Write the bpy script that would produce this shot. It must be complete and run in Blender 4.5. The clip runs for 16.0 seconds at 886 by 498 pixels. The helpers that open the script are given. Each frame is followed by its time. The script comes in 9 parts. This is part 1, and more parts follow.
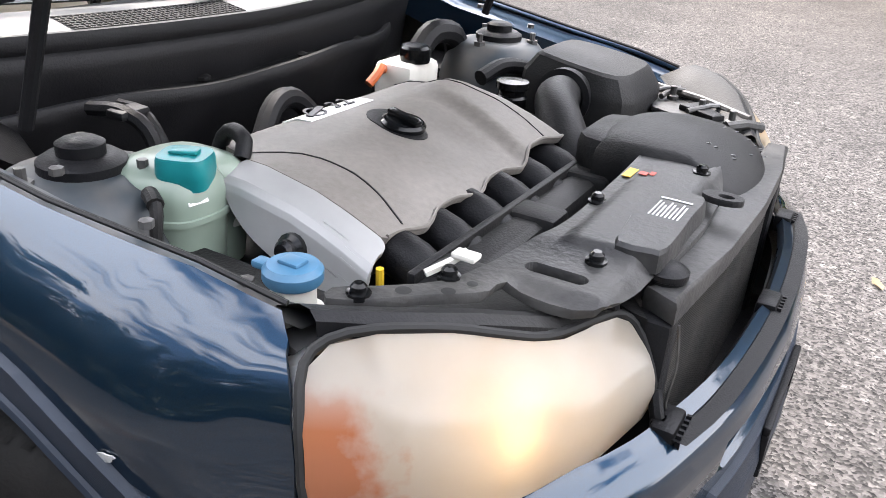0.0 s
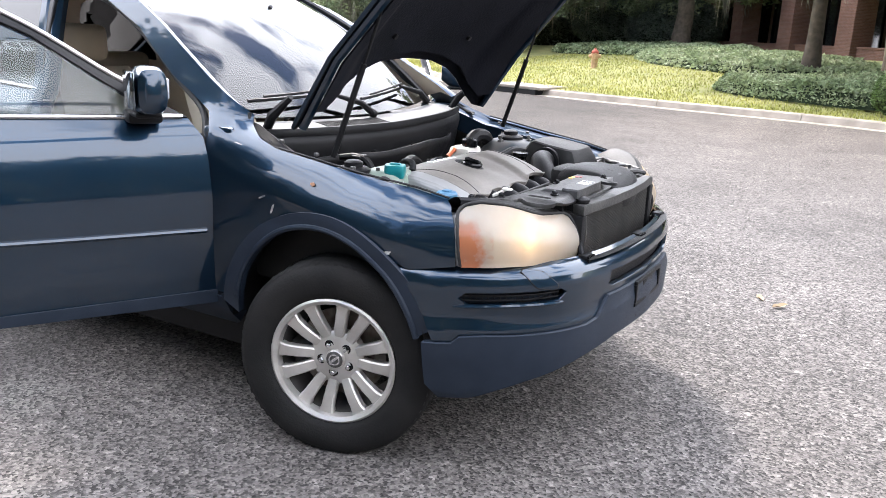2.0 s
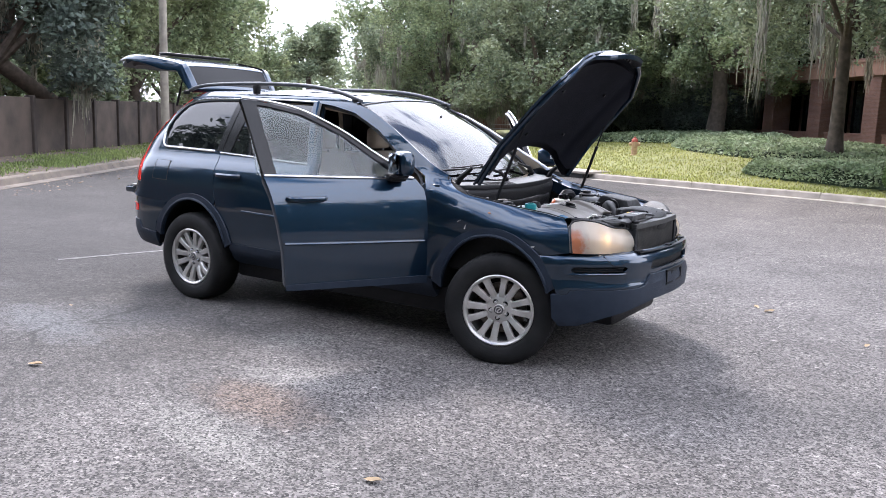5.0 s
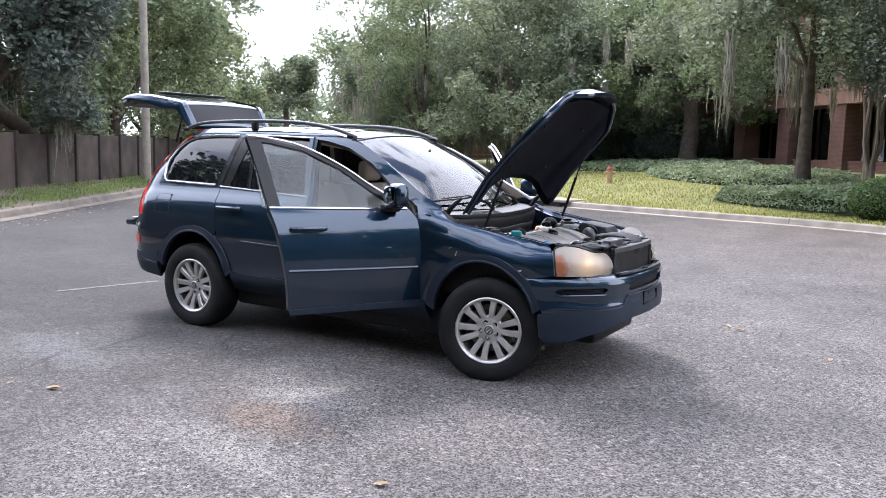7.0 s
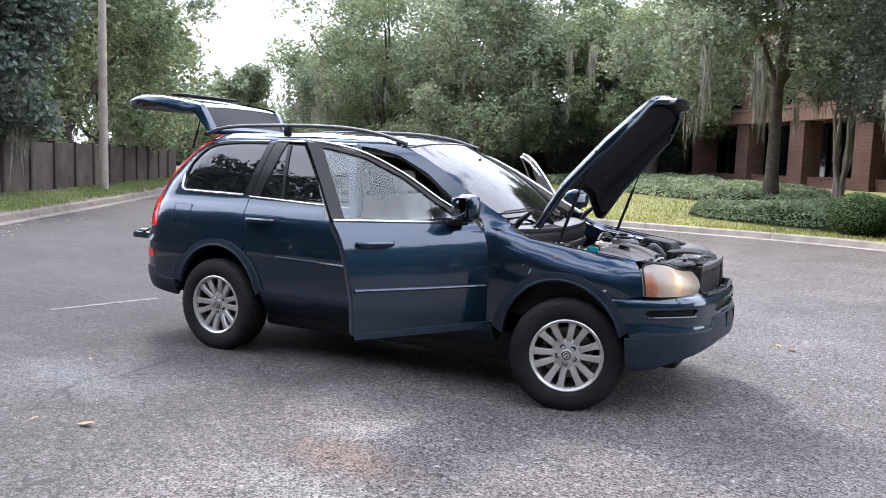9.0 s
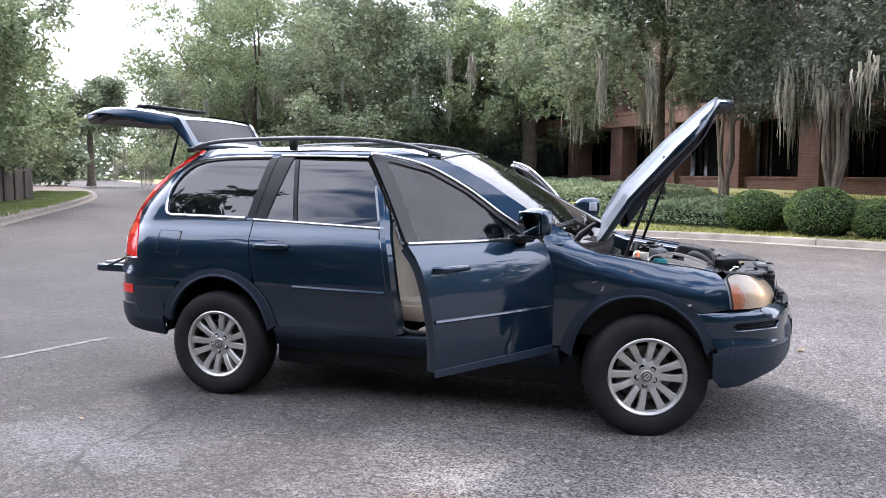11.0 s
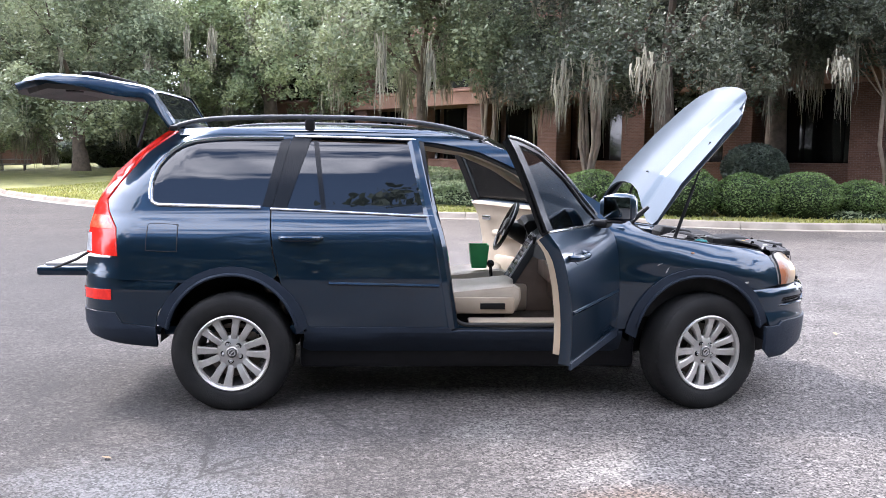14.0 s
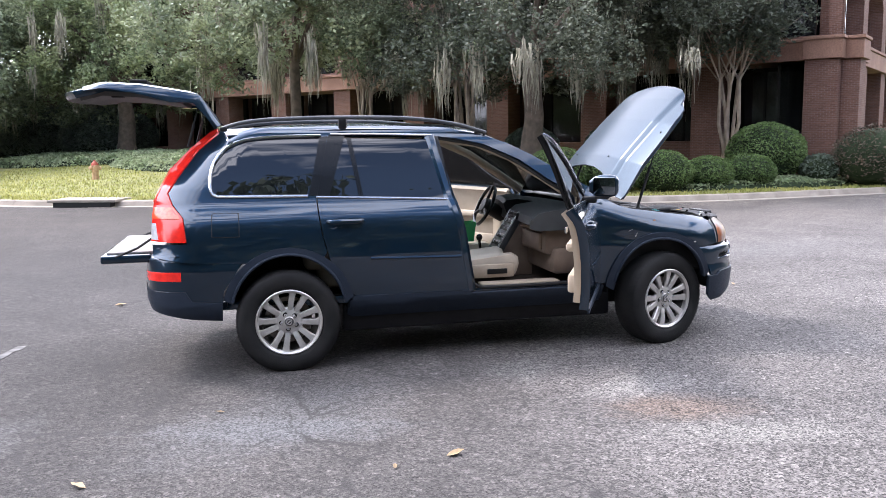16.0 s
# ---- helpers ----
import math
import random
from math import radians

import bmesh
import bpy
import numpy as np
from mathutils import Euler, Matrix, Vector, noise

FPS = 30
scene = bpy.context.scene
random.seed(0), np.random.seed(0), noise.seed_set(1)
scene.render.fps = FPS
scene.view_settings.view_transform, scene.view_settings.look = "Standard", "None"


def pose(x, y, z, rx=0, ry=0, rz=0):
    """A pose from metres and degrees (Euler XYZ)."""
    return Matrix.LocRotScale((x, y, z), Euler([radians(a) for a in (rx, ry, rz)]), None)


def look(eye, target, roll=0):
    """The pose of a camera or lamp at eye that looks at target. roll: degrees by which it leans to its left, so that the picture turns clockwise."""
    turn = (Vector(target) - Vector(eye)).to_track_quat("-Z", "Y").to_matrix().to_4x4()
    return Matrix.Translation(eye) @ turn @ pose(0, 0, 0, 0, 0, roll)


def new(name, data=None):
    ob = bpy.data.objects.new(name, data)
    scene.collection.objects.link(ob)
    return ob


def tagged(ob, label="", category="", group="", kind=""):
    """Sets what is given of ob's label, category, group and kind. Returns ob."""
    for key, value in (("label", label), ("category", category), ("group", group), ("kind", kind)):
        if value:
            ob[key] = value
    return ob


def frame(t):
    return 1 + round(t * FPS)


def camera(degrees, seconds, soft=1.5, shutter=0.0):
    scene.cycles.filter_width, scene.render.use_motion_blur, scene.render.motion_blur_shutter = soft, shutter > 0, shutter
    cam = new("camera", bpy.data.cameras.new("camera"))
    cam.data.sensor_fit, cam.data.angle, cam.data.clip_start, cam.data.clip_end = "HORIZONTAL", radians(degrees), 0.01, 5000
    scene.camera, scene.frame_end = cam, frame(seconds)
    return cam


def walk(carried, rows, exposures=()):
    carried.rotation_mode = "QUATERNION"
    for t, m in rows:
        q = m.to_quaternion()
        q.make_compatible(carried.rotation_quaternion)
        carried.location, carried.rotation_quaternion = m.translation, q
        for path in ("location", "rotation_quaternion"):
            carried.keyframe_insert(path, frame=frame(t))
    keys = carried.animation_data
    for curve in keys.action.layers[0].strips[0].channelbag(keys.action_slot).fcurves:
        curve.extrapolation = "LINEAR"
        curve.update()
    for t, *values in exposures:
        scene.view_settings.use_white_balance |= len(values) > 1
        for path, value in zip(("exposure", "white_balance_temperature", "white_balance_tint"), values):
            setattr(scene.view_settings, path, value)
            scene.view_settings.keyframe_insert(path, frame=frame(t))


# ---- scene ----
cam = camera(56.7, 16.0, soft=0.8)
PATH = [
    (0, (2.344, -1.362, 1.414), (1.478, 0.221, 0.552), 4.04),
    (0.5, (2.515, -1.777, 1.437), (1.635, -0.142, 0.694), 3.57),
    (1, (2.724, -2.21, 1.464), (1.824, -0.516, 0.897), 4.51),
    (1.5, (2.949, -2.586, 1.491), (2.019, -0.906, 0.93), 4.2),
    (2, (3.115, -3.052, 1.501), (2.16, -1.373, 0.981), 2.4),
    (2.5, (3.327, -3.479, 1.503), (2.286, -1.813, 1.128), 2.8),
    (3, (3.446, -3.874, 1.51), (2.372, -2.225, 1.152), 2.3),
    (3.5, (3.522, -4.294, 1.511), (2.459, -2.635, 1.168), 1.7),
    (4, (3.699, -4.688, 1.505), (2.631, -3.03, 1.175), 1.7),
    (4.2, (3.755, -4.86, 1.516), (2.683, -3.205, 1.181), 1.7),
    (6.5, (4.043, -5.784, 1.59), (3.009, -4.092, 1.332), 2.0),
    (7, (4.038, -5.782, 1.591), (3.011, -4.083, 1.345), 1.4),
    (7.5, (3.969, -5.813, 1.583), (2.952, -4.108, 1.346), 1.2),
    (8, (3.799, -5.827, 1.562), (2.794, -4.114, 1.329), 1.4),
    (8.5, (3.468, -5.735, 1.564), (2.478, -4.012, 1.338), 1.8),
    (9, (3.088, -5.759, 1.538), (2.172, -3.994, 1.326), 2.0),
    (11.5, (1.434, -5.759, 1.539), (0.913, -3.838, 1.347), -0.2),
    (12, (1.076, -5.875, 1.56), (0.659, -3.93, 1.36), -0.4),
    (12.5, (0.742, -5.844, 1.524), (0.417, -3.88, 1.329), -0.4),
    (13, (0.385, -5.787, 1.544), (0.15, -3.812, 1.34), -0.1),
    (13.5, (-0.043, -5.818, 1.557), (-0.166, -3.834, 1.339), -0.0),
    (14, (-0.384, -5.779, 1.538), (-0.297, -3.794, 1.314), 0.5),
    (14.5, (-0.794, -6.055, 1.558), (-0.656, -4.074, 1.321), -0.0),
    (15, (-1.098, -6.344, 1.553), (-0.816, -4.378, 1.317), -0.1),
    (15.5, (-1.399, -6.521, 1.574), (-0.981, -4.583, 1.313), -0.3),
    (16, (-1.676, -6.629, 1.607), (-1.221, -4.7, 1.342), -0.8),
]
walk(cam, [(t, look(eye, target, roll)) for t, eye, target, roll in PATH], exposures=[(0.0, 2.06, 6750, 15), (1.0, 2.14, 6700, 15), (2.0, 2.14, 6550, 15), (4.0, 1.78, 6250, 17), (7.0, 1.56, 6150, 18), (9.0, 1.64, 6150, 18), (12.0, 1.84, 6250, 19), (14.0, 2.14, 6250, 19), (16.0, 1.86, 6250, 19)])

# ---- light ----
SUN_FROM = Vector((-0.50, 0.42, 0.76)).normalized()
world = bpy.data.worlds.new("sky")
scene.world = world
world.use_nodes = True
wn, wl = world.node_tree.nodes, world.node_tree.links
wn.clear()
w_out, w_bg = wn.new("ShaderNodeOutputWorld"), wn.new("ShaderNodeBackground")
w_sky = wn.new("ShaderNodeTexSky")
w_sky.sky_type = "NISHITA"
w_sky.sun_disc = False
w_sky.sun_elevation = math.asin(SUN_FROM.z)
w_sky.sun_rotation = math.atan2(SUN_FROM.x, SUN_FROM.y)
w_sky.air_density, w_sky.dust_density, w_sky.ozone_density = 1.0, 0.6, 1.5
w_co, w_map, w_noise, w_ramp, w_mix = (wn.new("ShaderNode" + k) for k in ("TexCoord", "Mapping", "TexNoise", "ValToRGB", "MixRGB"))
w_map.inputs["Scale"].default_value = (1.5, 1.5, 4.0)
w_map.inputs["Location"].default_value = (0.7, 0.2, 0.0)
w_noise.inputs["Scale"].default_value, w_noise.inputs["Detail"].default_value, w_noise.inputs["Roughness"].default_value = 1.7, 6.0, 0.52
w_ramp.color_ramp.elements[0].position, w_ramp.color_ramp.elements[1].position = 0.475, 0.57
w_ramp.color_ramp.elements[0].color, w_ramp.color_ramp.elements[1].color = (0.0, 0.0, 0.0, 1), (1, 1, 1, 1)
w_dot, w_pow, w_lift = wn.new("ShaderNodeVectorMath"), wn.new("ShaderNodeMath"), wn.new("ShaderNodeMapRange")
w_dot.operation, w_pow.operation = "DOT_PRODUCT", "POWER"
w_dot.inputs[1].default_value = SUN_FROM
w_pow.use_clamp = True
w_pow.inputs[1].default_value = 5.0
w_lift.inputs["To Min"].default_value, w_lift.inputs["To Max"].default_value = 11.0, 20.0
wl.new(w_co.outputs["Generated"], w_dot.inputs[0])
wl.new(w_dot.outputs["Value"], w_pow.inputs[0])
wl.new(w_pow.outputs[0], w_lift.inputs["Value"])
w_white = wn.new("ShaderNodeVectorMath")
w_white.operation = "SCALE"
w_white.inputs[0].default_value = (0.945, 1.0, 1.085)
wl.new(w_lift.outputs["Result"], w_white.inputs["Scale"])
wl.new(w_white.outputs["Vector"], w_mix.inputs["Color2"])
wl.new(w_co.outputs["Generated"], w_map.inputs["Vector"])
wl.new(w_map.outputs["Vector"], w_noise.inputs["Vector"])
w_sep, w_abs, w_mx, w_my, w_sum, w_add = wn.new("ShaderNodeSeparateXYZ"), *(wn.new("ShaderNodeMath") for _ in range(5))
w_abs.operation, w_mx.operation, w_my.operation, w_sum.operation, w_add.operation = "ABSOLUTE", "MULTIPLY", "MULTIPLY", "ADD", "ADD"
w_mx.inputs[1].default_value, w_my.inputs[1].default_value = 0.22, 0.10
wl.new(w_co.outputs["Generated"], w_sep.inputs["Vector"])
wl.new(w_sep.outputs["X"], w_abs.inputs[0])
wl.new(w_abs.outputs[0], w_mx.inputs[0])
wl.new(w_sep.outputs["Y"], w_my.inputs[0])
wl.new(w_mx.outputs[0], w_sum.inputs[0])
wl.new(w_my.outputs[0], w_sum.inputs[1])
wl.new(w_sum.outputs[0], w_add.inputs[0])
wl.new(w_noise.outputs["Fac"], w_add.inputs[1])
wl.new(w_add.outputs[0], w_ramp.inputs["Fac"])
wl.new(w_ramp.outputs["Color"], w_mix.inputs["Fac"])
wl.new(w_sky.outputs["Color"], w_mix.inputs["Color1"])
wl.new(w_mix.outputs["Color"], w_bg.inputs["Color"])
w_bg.inputs["Strength"].default_value = 0.12
wl.new(w_bg.outputs["Background"], w_out.inputs["Surface"])

sun = new("sun", bpy.data.lights.new("sun", "SUN"))
sun.data.energy, sun.data.angle, sun.data.color = 1.6, radians(11), (1.0, 0.95, 0.87)
sun.matrix_world = look(SUN_FROM * 60, (0, 0, 0))

# ---- materials ----
def mat(name, c1, c2=None, rough=0.6, metal=0.0, scale=8.0, detail=6.0, bump=0.0, bscale=None, rvar=0.0, coat=0.0, spec=0.5, fine=0.0, fscale=300.0, lo=0.35, hi=0.65, rnd=0.0):
    """Two colours mixed by a coarse noise, a fine grain over it, and relief."""
    m = bpy.data.materials.new(name)
    m.use_nodes = True
    n, l = m.node_tree.nodes, m.node_tree.links
    p = n["Principled BSDF"]
    p.inputs["Roughness"].default_value, p.inputs["Metallic"].default_value = rough, metal
    p.inputs["Coat Weight"].default_value, p.inputs["Coat Roughness"].default_value = coat, 0.04
    p.inputs["Specular IOR Level"].default_value = spec
    c2 = c2 or tuple(v * 0.82 for v in c1)
    co = n.new("ShaderNodeTexCoord")
    t = n.new("ShaderNodeTexNoise")
    t.inputs["Scale"].default_value, t.inputs["Detail"].default_value = scale, detail
    l.new(co.outputs["Object"], t.inputs["Vector"])
    r = n.new("ShaderNodeValToRGB")
    r.color_ramp.elements[0].position, r.color_ramp.elements[1].position = lo, hi
    r.color_ramp.elements[0].color, r.color_ramp.elements[1].color = (*c1, 1), (*c2, 1)
    l.new(t.outputs["Fac"], r.inputs["Fac"])
    colour = r.outputs["Color"]
    if fine:
        f = n.new("ShaderNodeTexNoise")
        f.inputs["Scale"].default_value, f.inputs["Detail"].default_value = fscale, 2.0
        l.new(co.outputs["Object"], f.inputs["Vector"])
        fr = n.new("ShaderNodeMapRange")
        fr.inputs["From Min"].default_value, fr.inputs["From Max"].default_value = 0.3, 0.7
        fr.inputs["To Min"].default_value, fr.inputs["To Max"].default_value = 1 - fine, 1 + fine
        l.new(f.outputs["Fac"], fr.inputs["Value"])
        mx = n.new("ShaderNodeVectorMath")
        mx.operation = "MULTIPLY"
        l.new(colour, mx.inputs[0])
        l.new(fr.outputs["Result"], mx.inputs[1])
        colour = mx.outputs["Vector"]
    if rnd:
        oi = n.new("ShaderNodeObjectInfo")
        mr = n.new("ShaderNodeMapRange")
        mr.inputs["To Min"].default_value, mr.inputs["To Max"].default_value = 1 - rnd, 1 + rnd
        l.new(oi.outputs["Random"], mr.inputs["Value"])
        mx2 = n.new("ShaderNodeVectorMath")
        mx2.operation = "MULTIPLY"
        l.new(colour, mx2.inputs[0])
        l.new(mr.outputs["Result"], mx2.inputs[1])
        colour = mx2.outputs["Vector"]
    l.new(colour, p.inputs["Base Color"])
    if rvar:
        rr = n.new("ShaderNodeMapRange")
        rr.inputs["To Min"].default_value, rr.inputs["To Max"].default_value = max(0.02, rough - rvar), min(1, rough + rvar)
        l.new(t.outputs["Fac"], rr.inputs["Value"])
        l.new(rr.outputs["Result"], p.inputs["Roughness"])
    if bump:
        b = n.new("ShaderNodeBump")
        b.inputs["Strength"].default_value, b.inputs["Distance"].default_value = bump, 0.01
        bt = n.new("ShaderNodeTexNoise")
        bt.inputs["Scale"].default_value, bt.inputs["Detail"].default_value = bscale or scale * 6, 4.0
        l.new(co.outputs["Object"], bt.inputs["Vector"])
        l.new(bt.outputs["Fac"], b.inputs["Height"])
        l.new(b.outputs["Normal"], p.inputs["Normal"])
    return m


def glass(name, tint, through_part, rough=0.01, ior=1.75, gloss=1.0):
    """Thin pane: see-through tint with a Fresnel gloss over it."""
    m = bpy.data.materials.new(name)
    m.use_nodes = True
    n, l = m.node_tree.nodes, m.node_tree.links
    n.clear()
    out, mix, tr, gl, fr, di, m2 = (n.new("ShaderNode" + k) for k in ("OutputMaterial", "MixShader", "BsdfTransparent", "BsdfGlossy", "Fresnel", "BsdfDiffuse", "MixShader"))
    tr.inputs["Color"].default_value = (*tint, 1)
    di.inputs["Color"].default_value = (0.005, 0.006, 0.007, 1)
    gl.inputs["Roughness"].default_value = rough
    fr.inputs["IOR"].default_value = ior
    m2.inputs["Fac"].default_value = through_part
    l.new(di.outputs[0], m2.inputs[1])
    l.new(tr.outputs[0], m2.inputs[2])
    sc = n.new("ShaderNodeMath")
    sc.operation = "MULTIPLY"
    sc.inputs[1].default_value = gloss
    l.new(fr.outputs[0], sc.inputs[0])
    l.new(sc.outputs[0], mix.inputs["Fac"])
    l.new(m2.outputs[0], mix.inputs[1])
    l.new(gl.outputs[0], mix.inputs[2])
    l.new(mix.outputs[0], out.inputs["Surface"])
    return m


def leafy(name, c1, c2, scale=0.9, trans=0.25):
    """Foliage: colour by island and by a slow noise, with some light let through."""
    m = mat(name, c1, c2, rough=0.55, scale=scale, detail=3, spec=0.3, lo=0.4, hi=0.6)
    n, l = m.node_tree.nodes, m.node_tree.links
    p = n["Principled BSDF"]
    g = n.new("ShaderNodeNewGeometry")
    r = n.new("ShaderNodeMapRange")
    r.inputs["To Min"].default_value, r.inputs["To Max"].default_value = 0.6, 1.45
    l.new(g.outputs["Random Per Island"], r.inputs["Value"])
    v = n.new("ShaderNodeVectorMath")
    v.operation = "MULTIPLY"
    src = p.inputs["Base Color"].links[0].from_socket
    l.new(src, v.inputs[0])
    l.new(r.outputs["Result"], v.inputs[1])
    l.new(v.outputs["Vector"], p.inputs["Base Color"])
    t = n.new("ShaderNodeBsdfTranslucent")
    l.new(v.outputs["Vector"], t.inputs["Color"])
    mx = n.new("ShaderNodeMixShader")
    mx.inputs["Fac"].default_value = trans
    out = n["Material Output"]
    l.new(p.outputs[0], mx.inputs[1])
    l.new(t.outputs[0], mx.inputs[2])
    l.new(mx.outputs[0], out.inputs["Surface"])
    return m


def glow(name, colour, strength):
    m = bpy.data.materials.new(name)
    m.use_nodes = True
    p = m.node_tree.nodes["Principled BSDF"]
    p.inputs["Base Color"].default_value = (*colour, 1)
    p.inputs["Emission Color"].default_value, p.inputs["Emission Strength"].default_value = (*colour, 1), strength
    return m


def asphalt():
    """Chip-sealed road beside an older, smoother, cracked stretch, with stains."""
    m = mat("asphalt", (0.079, 0.072, 0.067), (0.104, 0.095, 0.089), rough=0.9, scale=0.35, detail=5, spec=0.35)
    n, l = m.node_tree.nodes, m.node_tree.links
    p = n["Principled BSDF"]
    co = n.new("ShaderNodeTexCoord")
    colour = p.inputs["Base Color"].links[0].from_socket

    def ranged(out, a, b, lo, hi):
        r = n.new("ShaderNodeMapRange")
        for k, v in zip(("From Min", "From Max", "To Min", "To Max"), (a, b, lo, hi)):
            r.inputs[k].default_value = v
        l.new(out, r.inputs["Value"])
        return r.outputs["Result"]

    def math2(op, a, b):
        q = n.new("ShaderNodeMath")
        q.operation = op
        for k, v in enumerate((a, b)):
            if isinstance(v, (int, float)):
                q.inputs[k].default_value = v
            else:
                l.new(v, q.inputs[k])
        return q.outputs[0]

    def blend(fac, a, b, kind="MIX"):
        q = n.new("ShaderNodeMixRGB")
        q.blend_type = kind
        if isinstance(fac, (int, float)):
            q.inputs["Fac"].default_value = fac
        else:
            l.new(fac, q.inputs["Fac"])
        for k, v in (("Color1", a), ("Color2", b)):
            if isinstance(v, tuple):
                q.inputs[k].default_value = (*v, 1)
            else:
                l.new(v, q.inputs[k])
        return q.outputs["Color"]

    def times(colour, fac):
        v = n.new("ShaderNodeVectorMath")
        v.operation = "MULTIPLY"
        l.new(colour, v.inputs[0])
        l.new(fac, v.inputs[1])
        return v.outputs["Vector"]

    def noise_tex(scale, detail, rough=0.55):
        q = n.new("ShaderNodeTexNoise")
        q.inputs["Scale"].default_value, q.inputs["Detail"].default_value, q.inputs["Roughness"].default_value = scale, detail, rough
        l.new(co.outputs["Object"], q.inputs["Vector"])
        return q.outputs["Fac"]

    xyz = n.new("ShaderNodeSeparateXYZ")
    l.new(co.outputs["Object"], xyz.inputs["Vector"])
    wob = noise_tex(0.55, 6)
    # 1 on the old smooth stretch
    edge = math2("ADD", xyz.outputs["X"], math2("MULTIPLY", wob, 3.2))
    old = math2("MULTIPLY", ranged(edge, 1.30, 2.10, 1.0, 0.0), ranged(xyz.outputs["Y"], 5.0, 11.0, 1.0, 0.35))
    st = n.new("ShaderNodeTexVoronoi")
    st.inputs["Scale"].default_value = 96.0
    l.new(co.outputs["Object"], st.inputs["Vector"])
    sep = n.new("ShaderNodeSeparateColor")
    l.new(st.outputs["Color"], sep.inputs["Color"])
    stones = blend(old, ranged(sep.outputs["Red"], 0, 1, 0.18, 1.92), ranged(sep.outputs["Red"], 0, 1, 0.34, 1.40))
    colour = times(colour, stones)
    st2 = n.new("ShaderNodeTexVoronoi")
    st2.inputs["Scale"].default_value = 38.0
    l.new(co.outputs["Object"], st2.inputs["Vector"])
    sep2 = n.new("ShaderNodeSeparateColor")
    l.new(st2.outputs["Color"], sep2.inputs["Color"])
    colour = times(colour, ranged(sep2.outputs["Green"], 0.9, 1.0, 1.0, 1.7))
    colour = times(colour, ranged(noise_tex(1.3, 8), 0.3, 0.7, 0.80, 1.22))
    colour = times(colour, ranged(noise_tex(19.0, 5, 0.75), 0.34, 0.66, 0.66, 1.36))
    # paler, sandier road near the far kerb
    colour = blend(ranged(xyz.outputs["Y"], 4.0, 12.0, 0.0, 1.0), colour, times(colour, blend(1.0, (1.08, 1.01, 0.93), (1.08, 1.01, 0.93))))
    # the road gets darker towards -x, along a wavy edge
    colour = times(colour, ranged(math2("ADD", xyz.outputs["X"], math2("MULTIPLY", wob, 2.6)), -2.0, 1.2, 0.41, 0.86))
    fine = noise_tex(7.0, 9, 0.65)
    # stains: centre, half axes, turn, colour, strength
    for x, y, a, b, turn, tint, k in ((0.80, -2.34, 0.50, 0.26, -10, (0.098, 0.068, 0.050), 0.6), (0.72, -1.86, 0.42, 0.20, 20, (0.15, 0.142, 0.132), 0.6),
                                      (-1.55, -2.08, 0.75, 0.22, -12, (0.125, 0.127, 0.13), 0.6), (0.95, -2.82, 0.65, 0.20, -14, (0.145, 0.137, 0.125), 0.6),
                                      (0.10, -1.30, 0.30, 0.22, 40, (0.14, 0.135, 0.125), 0.5), (-1.6, -1.95, 0.9, 0.5, 30, (0.095, 0.095, 0.096), 0.5),
                                      (3.6, -0.6, 0.8, 0.5, 10, (0.05, 0.047, 0.045), 0.5), (2.4, -2.6, 0.9, 0.4, 25, (0.052, 0.049, 0.047), 0.45),
                                      (-3.4, -2.2, 0.8, 0.35, 60, (0.11, 0.11, 0.11), 0.45), (5.5, 3.5, 1.5, 0.7, 20, (0.105, 0.10, 0.096), 0.4)):
        mp, ln = n.new("ShaderNodeMapping"), n.new("ShaderNodeVectorMath")
        mp.vector_type = "TEXTURE"
        mp.inputs["Location"].default_value, mp.inputs["Rotation"].default_value, mp.inputs["Scale"].default_value = (x, y, 0), (0, 0, radians(turn)), (a, b, 1)
        ln.operation = "LENGTH"
        l.new(co.outputs["Object"], mp.inputs["Vector"])
        l.new(mp.outputs["Vector"], ln.inputs[0])
        d = math2("ADD", ln.outputs["Value"], math2("MULTIPLY", fine, 1.7))
        colour = blend(ranged(d, 1.25, 2.0, k, 0.0), colour, times(blend(1.0, tint, tint), stones))
    # fine cracks, mostly on the old stretch
    warp = n.new("ShaderNodeVectorMath")
    warp.operation = "MULTIPLY_ADD"
    wn2 = n.new("ShaderNodeTexNoise")
    wn2.inputs["Scale"].default_value, wn2.inputs["Detail"].default_value = 5.0, 5
    l.new(co.outputs["Object"], wn2.inputs["Vector"])
    l.new(wn2.outputs["Color"], warp.inputs[0])
    warp.inputs[1].default_value = (0.22, 0.22, 0.0)
    l.new(co.outputs["Object"], warp.inputs[2])
    for scale, width, share in ((1.6, 0.018, 0.95), (4.2, 0.017, 0.9)):
        v = n.new("ShaderNodeTexVoronoi")
        v.feature = "DISTANCE_TO_EDGE"
        v.inputs["Scale"].default_value = scale
        l.new(warp.outputs["Vector"], v.inputs["Vector"])
        line = ranged(v.outputs["Distance"], 0.0, width * scale ** 0.5, share, 0.0)
        some = ranged(noise_tex(0.9 if scale < 2 else 1.7, 3), 0.46, 0.56, 0.0, 1.0)
        colour = blend(math2("MULTIPLY", math2("MULTIPLY", line, some), ranged(old, 0, 1, 0.12, 1.0)), colour, (0.028, 0.026, 0.025))
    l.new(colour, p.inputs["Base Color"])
    b = n.new("ShaderNodeBump")
    b.inputs["Strength"].default_value, b.inputs["Distance"].default_value = 0.7, 0.006
    l.new(st.outputs["Distance"], b.inputs["Height"])
    l.new(b.outputs["Normal"], p.inputs["Normal"])
    return m


